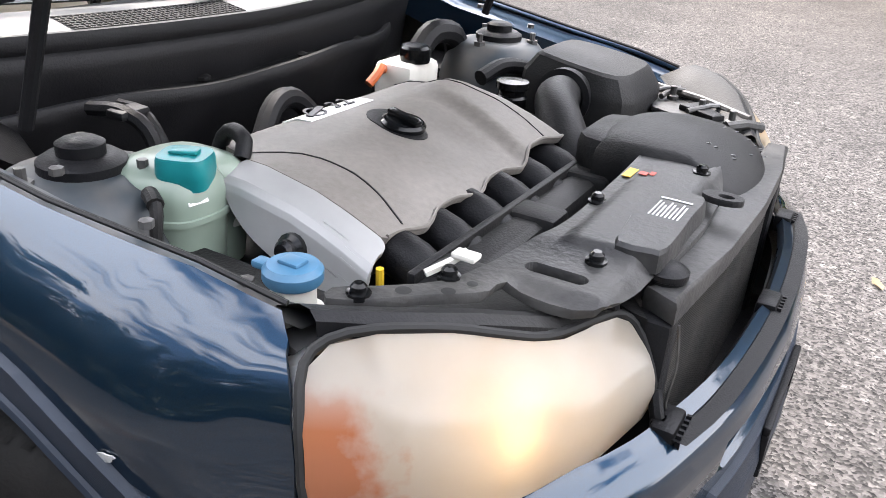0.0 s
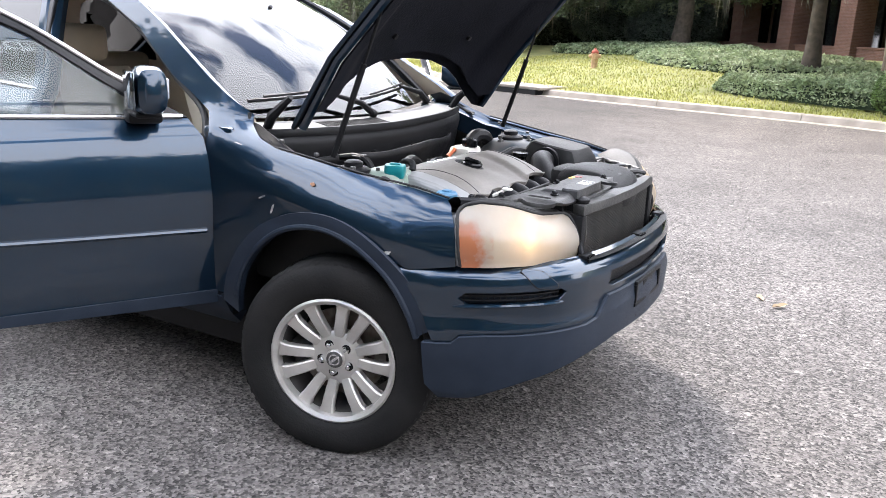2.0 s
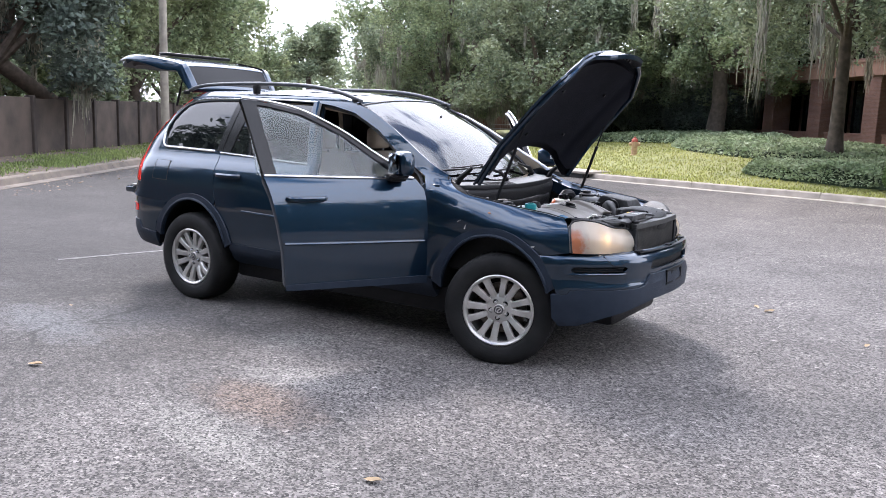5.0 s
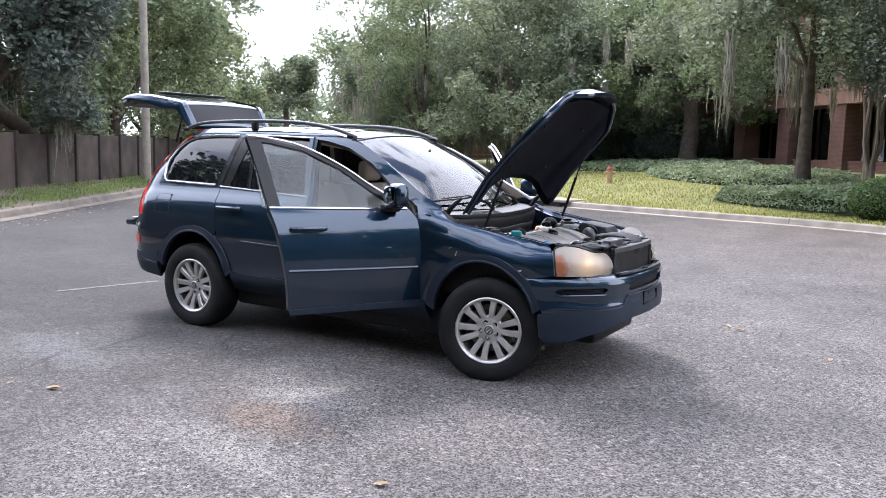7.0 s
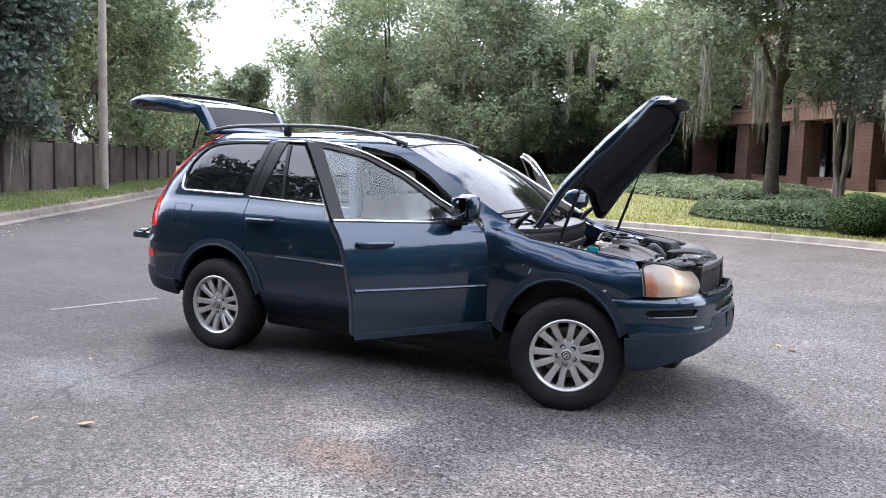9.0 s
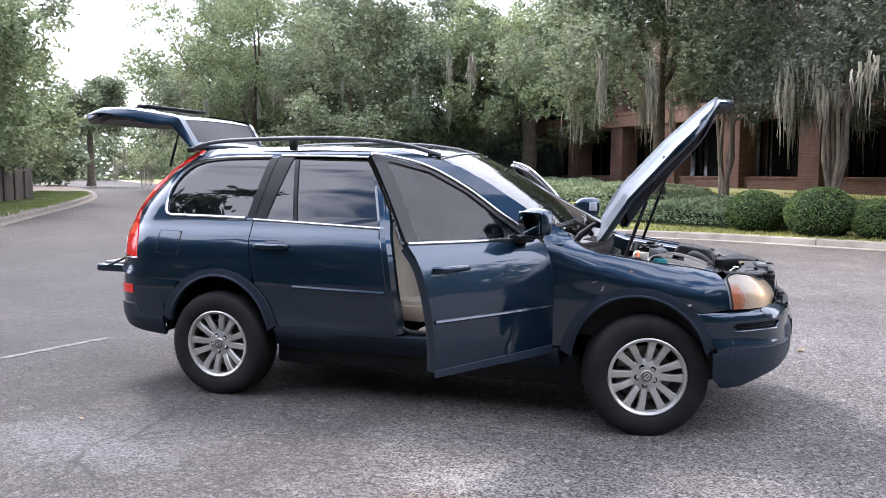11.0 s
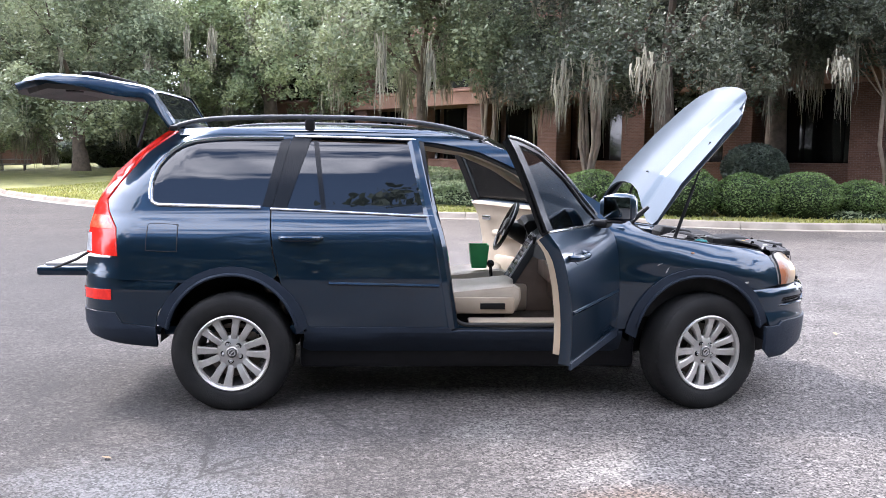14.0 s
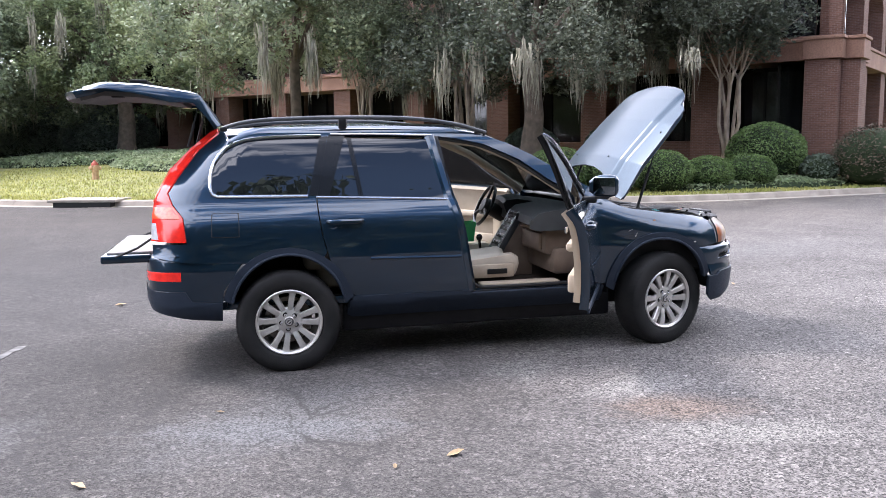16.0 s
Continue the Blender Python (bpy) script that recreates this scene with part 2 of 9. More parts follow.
def brick():
    m = mat("brick", (0.165, 0.086, 0.062), (0.125, 0.063, 0.046), rough=0.85, scale=1.2, spec=0.25)
    n, l = m.node_tree.nodes, m.node_tree.links
    p = n["Principled BSDF"]
    co, mp, br = n.new("ShaderNodeTexCoord"), n.new("ShaderNodeMapping"), n.new("ShaderNodeTexBrick")
    mp.inputs["Rotation"].default_value = (radians(90), 0, 0)
    br.inputs["Color1"].default_value, br.inputs["Color2"].default_value = (1, 1, 1, 1), (0.72, 0.7, 0.68, 1)
    br.inputs["Mortar"].default_value = (1.15, 1.6, 1.9, 1)
    br.inputs["Scale"].default_value, br.inputs["Mortar Size"].default_value = 4.6, 0.02
    l.new(co.outputs["Object"], mp.inputs["Vector"])
    l.new(mp.outputs["Vector"], br.inputs["Vector"])
    v = n.new("ShaderNodeVectorMath")
    v.operation = "MULTIPLY"
    l.new(p.inputs["Base Color"].links[0].from_socket, v.inputs[0])
    l.new(br.outputs["Color"], v.inputs[1])
    l.new(v.outputs["Vector"], p.inputs["Base Color"])
    return m


def paint_material():
    m = mat("car_paint", (0.0098, 0.0270, 0.0500), (0.0087, 0.0238, 0.0440), rough=0.34, metal=0.75, scale=3, coat=1.0, spec=0.0, fine=0.25, fscale=900)
    p = m.node_tree.nodes["Principled BSDF"]
    p.inputs["Coat Roughness"].default_value, p.inputs["Coat IOR"].default_value = 0.03, 1.6
    return m


def haze_lens():
    """Weathered headlamp plastic: cream haze that glows with the light behind it."""
    m = mat("hazed_lens", (0.40, 0.385, 0.35), (0.34, 0.295, 0.235), rough=0.22, scale=9, coat=0.6, lo=0.45, hi=0.75)
    n, l = m.node_tree.nodes, m.node_tree.links
    p = n["Principled BSDF"]
    t, tr, m1, m2 = n.new("ShaderNodeBsdfTranslucent"), n.new("ShaderNodeBsdfTransparent"), n.new("ShaderNodeMixShader"), n.new("ShaderNodeMixShader")
    m1.inputs["Fac"].default_value, m2.inputs["Fac"].default_value = 0.46, 0.05
    # the amber marker shows through at the outer end, with a ragged edge
    co, sx, sx2, no, b, c, r, z, zz, mixa, mixb = (n.new("ShaderNode" + k) for k in ("TexCoord", "SeparateXYZ", "SeparateXYZ", "TexNoise", "Math", "Math", "MapRange", "MapRange", "Math", "MixRGB", "MixRGB"))
    l.new(co.outputs["Generated"], sx.inputs["Vector"])
    l.new(co.outputs["Object"], no.inputs["Vector"])
    l.new(co.outputs["Object"], sx2.inputs["Vector"])
    no.inputs["Scale"].default_value, no.inputs["Detail"].default_value = 22.0, 6.0
    b.operation, c.operation, zz.operation = "ABSOLUTE", "MULTIPLY_ADD", "MULTIPLY"
    c.inputs[1].default_value = 0.12
    l.new(sx2.outputs["Y"], b.inputs[0])
    l.new(no.outputs["Fac"], c.inputs[0])
    l.new(b.outputs[0], c.inputs[2])
    r.inputs["From Min"].default_value, r.inputs["From Max"].default_value = 0.852, 0.885
    l.new(c.outputs[0], r.inputs["Value"])
    z.inputs["From Min"].default_value, z.inputs["From Max"].default_value = 0.86, 0.62
    l.new(sx.outputs["Z"], z.inputs["Value"])
    l.new(r.outputs["Result"], zz.inputs[0])
    l.new(z.outputs["Result"], zz.inputs[1])
    for q, src, tint in ((mixa, p.inputs["Base Color"].links[0].from_socket, (0.50, 0.20, 0.10, 1)), (mixb, None, (0.62, 0.24, 0.08, 1))):
        l.new(zz.outputs[0], q.inputs["Fac"])
        if src:
            l.new(src, q.inputs["Color1"])
        else:
            q.inputs["Color1"].default_value = (0.90, 0.78, 0.60, 1)
        q.inputs["Color2"].default_value = tint
    l.new(mixa.outputs["Color"], p.inputs["Base Color"])
    l.new(mixb.outputs["Color"], t.inputs["Color"])
    l.new(p.outputs[0], m1.inputs[1])
    l.new(t.outputs[0], m1.inputs[2])
    l.new(m1.outputs[0], m2.inputs[1])
    l.new(tr.outputs[0], m2.inputs[2])
    l.new(m2.outputs[0], n["Material Output"].inputs["Surface"])
    return m


PAINT = paint_material()
PLASTIC = mat("grey_blue_trim", (0.0115, 0.0185, 0.0310), (0.0150, 0.0230, 0.0370), rough=0.47, scale=14, bump=0.12, bscale=500, spec=0.3)
BLACK = mat("black_plastic", (0.005, 0.005, 0.006), (0.009, 0.009, 0.010), rough=0.5, scale=12, bump=0.15, bscale=260, rvar=0.12, spec=0.22)
DUSTY = mat("dusty_black_plastic", (0.007, 0.007, 0.008), (0.018, 0.0175, 0.017), rough=0.55, scale=6, bump=0.15, bscale=220, rvar=0.15, fine=0.15, fscale=60, spec=0.25)
RUBBER = mat("tyre_rubber", (0.008, 0.008, 0.008), (0.015, 0.0145, 0.014), rough=0.75, scale=7, bump=0.2, bscale=120, spec=0.25)
GLOSSBLACK = mat("gloss_black", (0.006, 0.0065, 0.007), rough=0.22, scale=10, spec=0.3)
SEAL = mat("rubber_seal", (0.010, 0.010, 0.010), rough=0.7, scale=20)
CHROME = mat("bright_trim", (0.72, 0.73, 0.74), (0.6, 0.61, 0.62), rough=0.18, metal=1.0, scale=20)
ALLOY = mat("silver_alloy", (0.56, 0.54, 0.51), (0.42, 0.40, 0.37), rough=0.32, metal=0.55, scale=9, rvar=0.08)
DISC = mat("brake_disc", (0.22, 0.20, 0.18), (0.13, 0.10, 0.08), rough=0.45, metal=0.8, scale=30)
PRIVACY = glass("privacy_glass", (0.03, 0.034, 0.04), 0.20, ior=1.78)
CLEAR = glass("door_glass", (0.76, 0.80, 0.80), 0.92, ior=1.5)
SCREEN = glass("windscreen_glass", (0.50, 0.56, 0.56), 0.85, ior=1.75)
RAIL = mat("grey_roof_rail", (0.060, 0.064, 0.070), (0.045, 0.048, 0.052), rough=0.38, scale=10, spec=0.5)
GATEGLASS = glass("dark_tailgate_glass", (0.03, 0.034, 0.04), 0.12, ior=1.45, gloss=0.55)
SCUFF = mat("paint_scuff", (0.42, 0.42, 0.41), (0.10, 0.12, 0.14), rough=0.7, scale=35, detail=8, lo=0.42, hi=0.6)
CHIP = mat("rust_chip", (0.30, 0.15, 0.08), (0.18, 0.09, 0.05), rough=0.8, scale=60)
LAMPBAND = mat("bright_lamp_band", (0.80, 0.13, 0.05), (0.66, 0.05, 0.02), rough=0.15, scale=30, coat=0.3)
MIRROR = mat("mirror", (0.20, 0.23, 0.26), rough=0.02, metal=1.0, scale=1)
LEATHER = mat("beige_leather", (0.46, 0.40, 0.32), (0.38, 0.33, 0.26), rough=0.5, scale=5, bump=0.25, bscale=160)
BEIGE = mat("beige_trim", (0.40, 0.33, 0.25), (0.34, 0.28, 0.21), rough=0.6, scale=6, bump=0.1, bscale=300)
DASH = mat("dash_top", (0.018, 0.022, 0.025), (0.026, 0.031, 0.034), rough=0.6, scale=10, bump=0.15, bscale=300)
LINING = mat("grey_lining", (0.32, 0.31, 0.30), (0.26, 0.25, 0.24), rough=0.8, scale=5, bump=0.2, bscale=250)
GATELINING = mat("dark_grey_lining", (0.115, 0.113, 0.11), (0.085, 0.084, 0.082), rough=0.75, scale=5, bump=0.2, bscale=250)
COVER = mat("engine_cover_grey", (0.185, 0.168, 0.150), (0.140, 0.128, 0.114), rough=0.5, scale=3.5, bump=0.08, bscale=400, rvar=0.1, fine=0.08, fscale=90, spec=0.3)
SILVER = mat("silver_plastic", (0.33, 0.33, 0.325), (0.27, 0.27, 0.267), rough=0.40, metal=0.2, scale=7)
TANK = mat("translucent_tank", (0.22, 0.27, 0.225), (0.15, 0.20, 0.16), rough=0.35, scale=6, lo=0.3, hi=0.7)
TEAL = mat("teal_cap", (0.0, 0.20, 0.21), (0.0, 0.15, 0.16), rough=0.4, scale=15)
BLUECAP = mat("blue_cap", (0.055, 0.17, 0.29), (0.04, 0.13, 0.22), rough=0.45, scale=15)
CREAM = mat("white_plastic", (0.68, 0.66, 0.60), (0.5, 0.48, 0.43), rough=0.45, scale=10)
RED = mat("red_lamp", (0.75, 0.022, 0.012), (0.60, 0.015, 0.010), rough=0.15, scale=25, coat=0.3)
LAMPCLEAR = mat("clear_lamp", (0.55, 0.56, 0.58), (0.35, 0.36, 0.38), rough=0.12, scale=25, coat=1.0)
AMBER = mat("amber_lamp", (0.56, 0.20, 0.085), (0.50, 0.31, 0.20), rough=0.25, scale=9, detail=8, coat=0.5, lo=0.42, hi=0.60)
GREENPLASTIC = mat("green_plastic", (0.01, 0.33, 0.10), rough=0.4, scale=10)
STEEL = mat("dull_steel", (0.13, 0.13, 0.13), (0.07, 0.065, 0.06), rough=0.5, metal=0.5, scale=20)
PANELGREY = mat("dusty_panel", (0.014, 0.014, 0.015), (0.052, 0.050, 0.047), rough=0.5, scale=9, detail=10, bump=0.18, bscale=90, rvar=0.2, spec=0.45, fine=0.15, fscale=70)
DIRTPAINT = mat("dusty_inner_paint", (0.022, 0.034, 0.045), (0.075, 0.070, 0.064), rough=0.5, scale=9, detail=8, rvar=0.1)
RADIATOR = mat("radiator_core", (0.018, 0.017, 0.016), (0.04, 0.036, 0.032), rough=0.6, metal=0.3, scale=12)
LENS = haze_lens()
BULB = glow("headlamp_bulb", (1.0, 0.80, 0.50), 2.5)
YELLOW = mat("yellow_label", (0.75, 0.48, 0.03), rough=0.5)
WHITE = mat("white_print", (0.72, 0.72, 0.70), rough=0.5)
PRINT = mat("dark_print", (0.02, 0.02, 0.025), rough=0.5)
REDPRINT = mat("red_print", (0.5, 0.05, 0.03), rough=0.5)
ORANGE = mat("orange_clip", (0.55, 0.12, 0.03), rough=0.5)

ASPHALT = asphalt()
KERB = mat("concrete_kerb", (0.33, 0.285, 0.235), (0.22, 0.19, 0.155), rough=0.9, scale=2.5, detail=9, bump=0.4, bscale=60)
KERBDARK = mat("dark_brown_kerb", (0.16, 0.132, 0.105), (0.10, 0.085, 0.07), rough=0.95, scale=2.5, detail=9, bump=0.4, bscale=60)
LINE = mat("worn_road_paint", (0.125, 0.121, 0.117), (0.07, 0.067, 0.064), rough=0.85, scale=14, detail=9, lo=0.40, hi=0.55)
SOIL = mat("lawn_soil", (0.22, 0.215, 0.07), (0.15, 0.155, 0.05), rough=0.95, scale=1.5, detail=8, bump=0.4)
GRASS = leafy("grass", (0.325, 0.315, 0.100), (0.245, 0.258, 0.072), scale=0.5, trans=0.35)
LITTER = mat("leaf_litter", (0.105, 0.074, 0.050), (0.055, 0.044, 0.030), rough=0.95, scale=5, detail=9, bump=0.5)
IVY = leafy("ivy", (0.30, 0.345, 0.205), (0.20, 0.255, 0.135), scale=1.2, trans=0.35)
# Very dark green for solid cores: the shade inside foliage is put into it.
LEAFSHADE = mat("inner_leaf_shade", (0.020, 0.030, 0.016), (0.034, 0.046, 0.024), rough=0.95, scale=9, detail=9, bump=0.8, bscale=30, spec=0.1)
BOX = leafy("boxwood", (0.130, 0.190, 0.065), (0.088, 0.142, 0.045), scale=2.0, trans=0.3)
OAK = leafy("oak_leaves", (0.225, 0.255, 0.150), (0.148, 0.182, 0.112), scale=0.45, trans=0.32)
# OAKLIGHT and OAKDEEP hold sun and shade in copies of the oak leaf colour.
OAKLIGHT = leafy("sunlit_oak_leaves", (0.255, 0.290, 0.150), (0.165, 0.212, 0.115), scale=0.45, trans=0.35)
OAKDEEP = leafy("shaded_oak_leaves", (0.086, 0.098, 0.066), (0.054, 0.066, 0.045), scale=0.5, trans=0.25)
DARKLEAF = leafy("dark_leaves", (0.075, 0.098, 0.078), (0.115, 0.142, 0.105), scale=0.6, trans=0.3)
MOSS = leafy("spanish_moss", (0.27, 0.255, 0.195), (0.20, 0.19, 0.145), scale=1.5, trans=0.35)
BARK = mat("bark", (0.115, 0.088, 0.066), (0.065, 0.050, 0.038), rough=0.95, scale=6, detail=9, bump=0.8, bscale=18)
PALEBARK = mat("crape_myrtle_bark", (0.30, 0.235, 0.175), (0.20, 0.15, 0.11), rough=0.8, scale=4, detail=6, bump=0.3)
BRICK = brick()
BUFF = mat("brick_band", (0.235, 0.130, 0.088), (0.185, 0.098, 0.066), rough=0.85, scale=1.5, fine=0.2, fscale=25)
DARKGLASS = mat("dark_window", (0.008, 0.009, 0.010), (0.016, 0.017, 0.018), rough=0.06, scale=0.4, coat=0.5)
STUCCO = mat("fence_panel", (0.084, 0.063, 0.049), (0.034, 0.026, 0.021), rough=0.9, scale=1.1, detail=9, bump=0.4, bscale=25)
FENCEPOST = mat("fence_post", (0.040, 0.030, 0.024), (0.026, 0.020, 0.016), rough=0.9, scale=4)
POLE = mat("utility_pole_wood", (0.30, 0.27, 0.22), (0.22, 0.195, 0.16), rough=0.9, scale=5, detail=8, bump=0.4)
HYDRED = mat("hydrant_red", (0.42, 0.075, 0.04), (0.32, 0.07, 0.045), rough=0.6, scale=14)
HYDCREAM = mat("hydrant_cream", (0.56, 0.38, 0.22), (0.42, 0.26, 0.15), rough=0.6, scale=14)
STUCCOWHITE = mat("white_wall", (0.72, 0.72, 0.70), (0.62, 0.62, 0.60), rough=0.8, scale=2)
LEAFDRY = mat("dry_leaf", (0.27, 0.19, 0.10), (0.20, 0.14, 0.075), rough=0.7, scale=40, rnd=0.3)
SIGNRED = mat("sign_red", (0.22, 0.025, 0.022), rough=0.5)
GALV = mat("galvanised", (0.30, 0.31, 0.31), (0.22, 0.23, 0.23), rough=0.5, metal=0.6, scale=12)
UTILGREEN = mat("utility_box", (0.30, 0.34, 0.30), (0.24, 0.28, 0.25), rough=0.6, scale=4)

# Duller gloss than PAINT, with grey sky sheen put into the base colour.
BONNETPAINT = mat("bonnet_paint_sky_sheen", (0.030, 0.042, 0.057), (0.025, 0.037, 0.051), rough=0.46, metal=0.75, scale=3, coat=0.32, spec=0.0, fine=0.25, fscale=900)
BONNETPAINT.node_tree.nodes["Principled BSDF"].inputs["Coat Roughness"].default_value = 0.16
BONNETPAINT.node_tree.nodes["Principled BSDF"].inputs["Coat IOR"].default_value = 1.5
# Alloy darkened so the gaps between spokes carry their shade in the colour.
BARREL = mat("shade_dark_barrel", (0.11, 0.105, 0.10), (0.06, 0.057, 0.054), rough=0.5, metal=0.4, scale=9)
FOOTCARPET = mat("brown_carpet", (0.085, 0.068, 0.056), (0.055, 0.044, 0.037), rough=0.95, scale=20, bump=0.4, bscale=300, spec=0.1)
# Taupe trim darkened further, so cabin shade sits in its colour.
LOWTRIM = mat("shaded_taupe_trim", (0.150, 0.112, 0.086), (0.112, 0.083, 0.064), rough=0.6, scale=8, bump=0.1, bscale=300, spec=0.2)
WOODTRIM = mat("brown_wood_trim", (0.16, 0.085, 0.05), (0.10, 0.05, 0.03), rough=0.3, scale=14, spec=0.4)

# ---- tools for meshes ----
RNG = np.random.default_rng(7)


def world_of(ob):
    return (world_of(ob.parent) @ ob.matrix_parent_inverse if ob.parent else Matrix.Identity(4)) @ ob.matrix_basis


def under(ob, parent):
    """Hang ob under parent and leave it where it is."""
    if parent:
        ob.parent = parent
        ob.matrix_parent_inverse = world_of(parent).inverted()
    return ob


def raw(name, verts, faces, material, parent=None, smooth=False, label=""):
    me = bpy.data.meshes.new(name)
    me.from_pydata([tuple(map(float, v)) for v in verts], [], [tuple(map(int, f)) for f in faces])
    me.materials.append(material)
    if smooth:
        me.polygons.foreach_set("use_smooth", [True] * len(me.polygons))
    ob = new(name, me)
    under(ob, parent)
    if label:
        tagged(ob, label)
    return ob


def quads(name, corners, material, parent=None):
    """Many loose quads at once; corners is n x 4 x 3."""
    n = len(corners)
    me = bpy.data.meshes.new(name)
    me.vertices.add(n * 4)
    me.vertices.foreach_set("co", corners.reshape(-1).astype(np.float32))
    me.loops.add(n * 4)
    me.loops.foreach_set("vertex_index", np.arange(n * 4, dtype=np.int32))
    me.polygons.add(n)
    me.polygons.foreach_set("loop_start", np.arange(0, n * 4, 4, dtype=np.int32))
    me.update(calc_edges=True)
    me.materials.append(material)
    ob = new(name, me)
    under(ob, parent)
    return ob


def part(name, bm, material, parent=None, label="", smooth=True, angle=35):
    me = bpy.data.meshes.new(name)
    bmesh.ops.recalc_face_normals(bm, faces=bm.faces)
    if smooth:
        for f in bm.faces:
            f.smooth = True
        for e in bm.edges:
            if len(e.link_faces) == 2 and e.calc_face_angle() > radians(angle):
                e.smooth = False
    bm.to_mesh(me)
    bm.free()
    for m in material if isinstance(material, (list, tuple)) else (material,):
        me.materials.append(m)
    ob = new(name, me)
    under(ob, parent)
    if label:
        tagged(ob, label)
    return ob


def thing(name, label, category, at=(0, 0, 0), group="", kind=""):
    return tagged(pose_at(new(name), at), label, category, group, kind)


def pose_at(ob, at):
    ob.matrix_basis = Matrix.Translation(at) if not isinstance(at, Matrix) else at
    ob.empty_display_size = 0.1
    return ob


def box(bm, lo, hi, bevel=0.0, m=None, seg=2):
    lo, hi = Vector(lo), Vector(hi)
    mx = Matrix.Translation((lo + hi) / 2) @ Matrix.Diagonal((*(hi - lo), 1))
    g = bmesh.ops.create_cube(bm, size=1, matrix=(m @ mx) if m else mx)
    if bevel:
        es = list({e for v in g["verts"] for e in v.link_edges})
        bmesh.ops.bevel(bm, geom=es, offset=bevel, segments=seg, profile=0.5, affect="EDGES")
    return bm


def tube(bm, pts, r, seg=10, caps=True):
    pts = [Vector(p) for p in pts]
    rs = r if isinstance(r, (list, tuple)) else [r] * len(pts)
    rings, side = [], None
    for i, p in enumerate(pts):
        d = (pts[min(i + 1, len(pts) - 1)] - pts[max(i - 1, 0)]).normalized()
        if side is None:
            side = d.orthogonal().normalized()
        side = (side - d * side.dot(d)).normalized()
        up = d.cross(side)
        rings.append([bm.verts.new(p + (side * math.cos(a) + up * math.sin(a)) * rs[i]) for a in (2 * math.pi * k / seg for k in range(seg))])
    for a, b in zip(rings, rings[1:]):
        for k in range(seg):
            bm.faces.new((a[k], a[(k + 1) % seg], b[(k + 1) % seg], b[k]))
    if caps:
        bm.faces.new(rings[0][::-1])
        bm.faces.new(rings[-1])
    return bm


def lathe(bm, profile, m=None, seg=32, closed=False, caps=True):
    """profile of (radius, height) turned about z."""
    m = m or Matrix.Identity(4)
    rings = [[bm.verts.new(m @ Vector((r * math.cos(a), r * math.sin(a), h))) for a in (2 * math.pi * k / seg for k in range(seg))] for r, h in profile]
    for a, b in list(zip(rings, rings[1:])) + ([(rings[-1], rings[0])] if closed else []):
        for k in range(seg):
            bm.faces.new((a[k], a[(k + 1) % seg], b[(k + 1) % seg], b[k]))
    if caps and not closed:
        for ring in (rings[0], rings[-1]):
            if (ring[0].co - ring[seg // 2].co).length > 1e-4:
                bm.faces.new(ring)
    return bm


def smooth_line(pts, step):
    """Points along a Catmull-Rom curve through pts, about step apart."""
    p = [Vector(q) for q in pts]
    p = [p[0] * 2 - p[1]] + p + [p[-1] * 2 - p[-2]]
    out = []
    for a, b, c, d in zip(p, p[1:], p[2:], p[3:]):
        n = max(2, int((c - b).length / step))
        for k in range(n):
            t = k / n
            out.append(0.5 * (2 * b + (c - a) * t + (2 * a - 5 * b + 4 * c - d) * t * t + (3 * b - 3 * c + d - a) * t ** 3))
    return out + [p[-2]]


def prism(bm, outline, z0, z1, m=None, bevel=0.0):
    """Outline of (x, y) pulled up from z0 to z1."""
    m = m or Matrix.Identity(4)
    a = [bm.verts.new(m @ Vector((x, y, z0))) for x, y in outline]
    b = [bm.verts.new(m @ Vector((x, y, z1))) for x, y in outline]
    n = len(a)
    fs = [bm.faces.new(a[::-1]), bm.faces.new(b)] + [bm.faces.new((a[i], a[(i + 1) % n], b[(i + 1) % n], b[i])) for i in range(n)]
    if bevel:
        bmesh.ops.bevel(bm, geom=list({e for e in fs[1].edges}), offset=bevel, segments=2, profile=0.5, affect="EDGES")
    return bm


# ---- ground, kerbs, lawns ----
bm = bmesh.new()
for i in range(-10, 10):
    for j in range(-10, 10):
        s = 45.0
        bm.faces.new([bm.verts.new((x * s, y * s, 0)) for x, y in ((i, j), (i + 1, j), (i + 1, j + 1), (i, j + 1))])
bmesh.ops.remove_doubles(bm, verts=bm.verts, dist=0.01)
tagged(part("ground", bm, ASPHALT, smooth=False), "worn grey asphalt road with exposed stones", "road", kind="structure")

KERB_R = smooth_line([(46, 17, 0), (24, 13.2, 0), (14, 12.15, 0), (10, 11.7, 0), (7, 12.1, 0), (4, 13.5, 0), (1.5, 14.5, 0), (-2, 15.2, 0), (-6, 16.3, 0), (-9.6, 18.8, 0), (-14, 23.7, 0), (-18.5, 29.9, 0), (-24, 37.3, 0), (-28.5, 42.4, 0), (-34.5, 48.4, 0), (-40.5, 55.4, 0), (-47.5, 64, 0), (-58, 75.5, 0), (-80, 97, 0), (-120, 135, 0), (-165, 178, 0)], 0.5)
KERB_L = smooth_line([(-4.5, -9, 0), (-8.5, -1.5, 0), (-11.7, 3.6, 0), (-13.4, 6.2, 0), (-15.6, 9.6, 0), (-18.6, 14, 0), (-22, 19, 0), (-27, 26.3, 0), (-35, 36.5, 0), (-48, 50.5, 0), (-66, 67, 0), (-100, 98, 0), (-165, 158, 0)], 0.5)


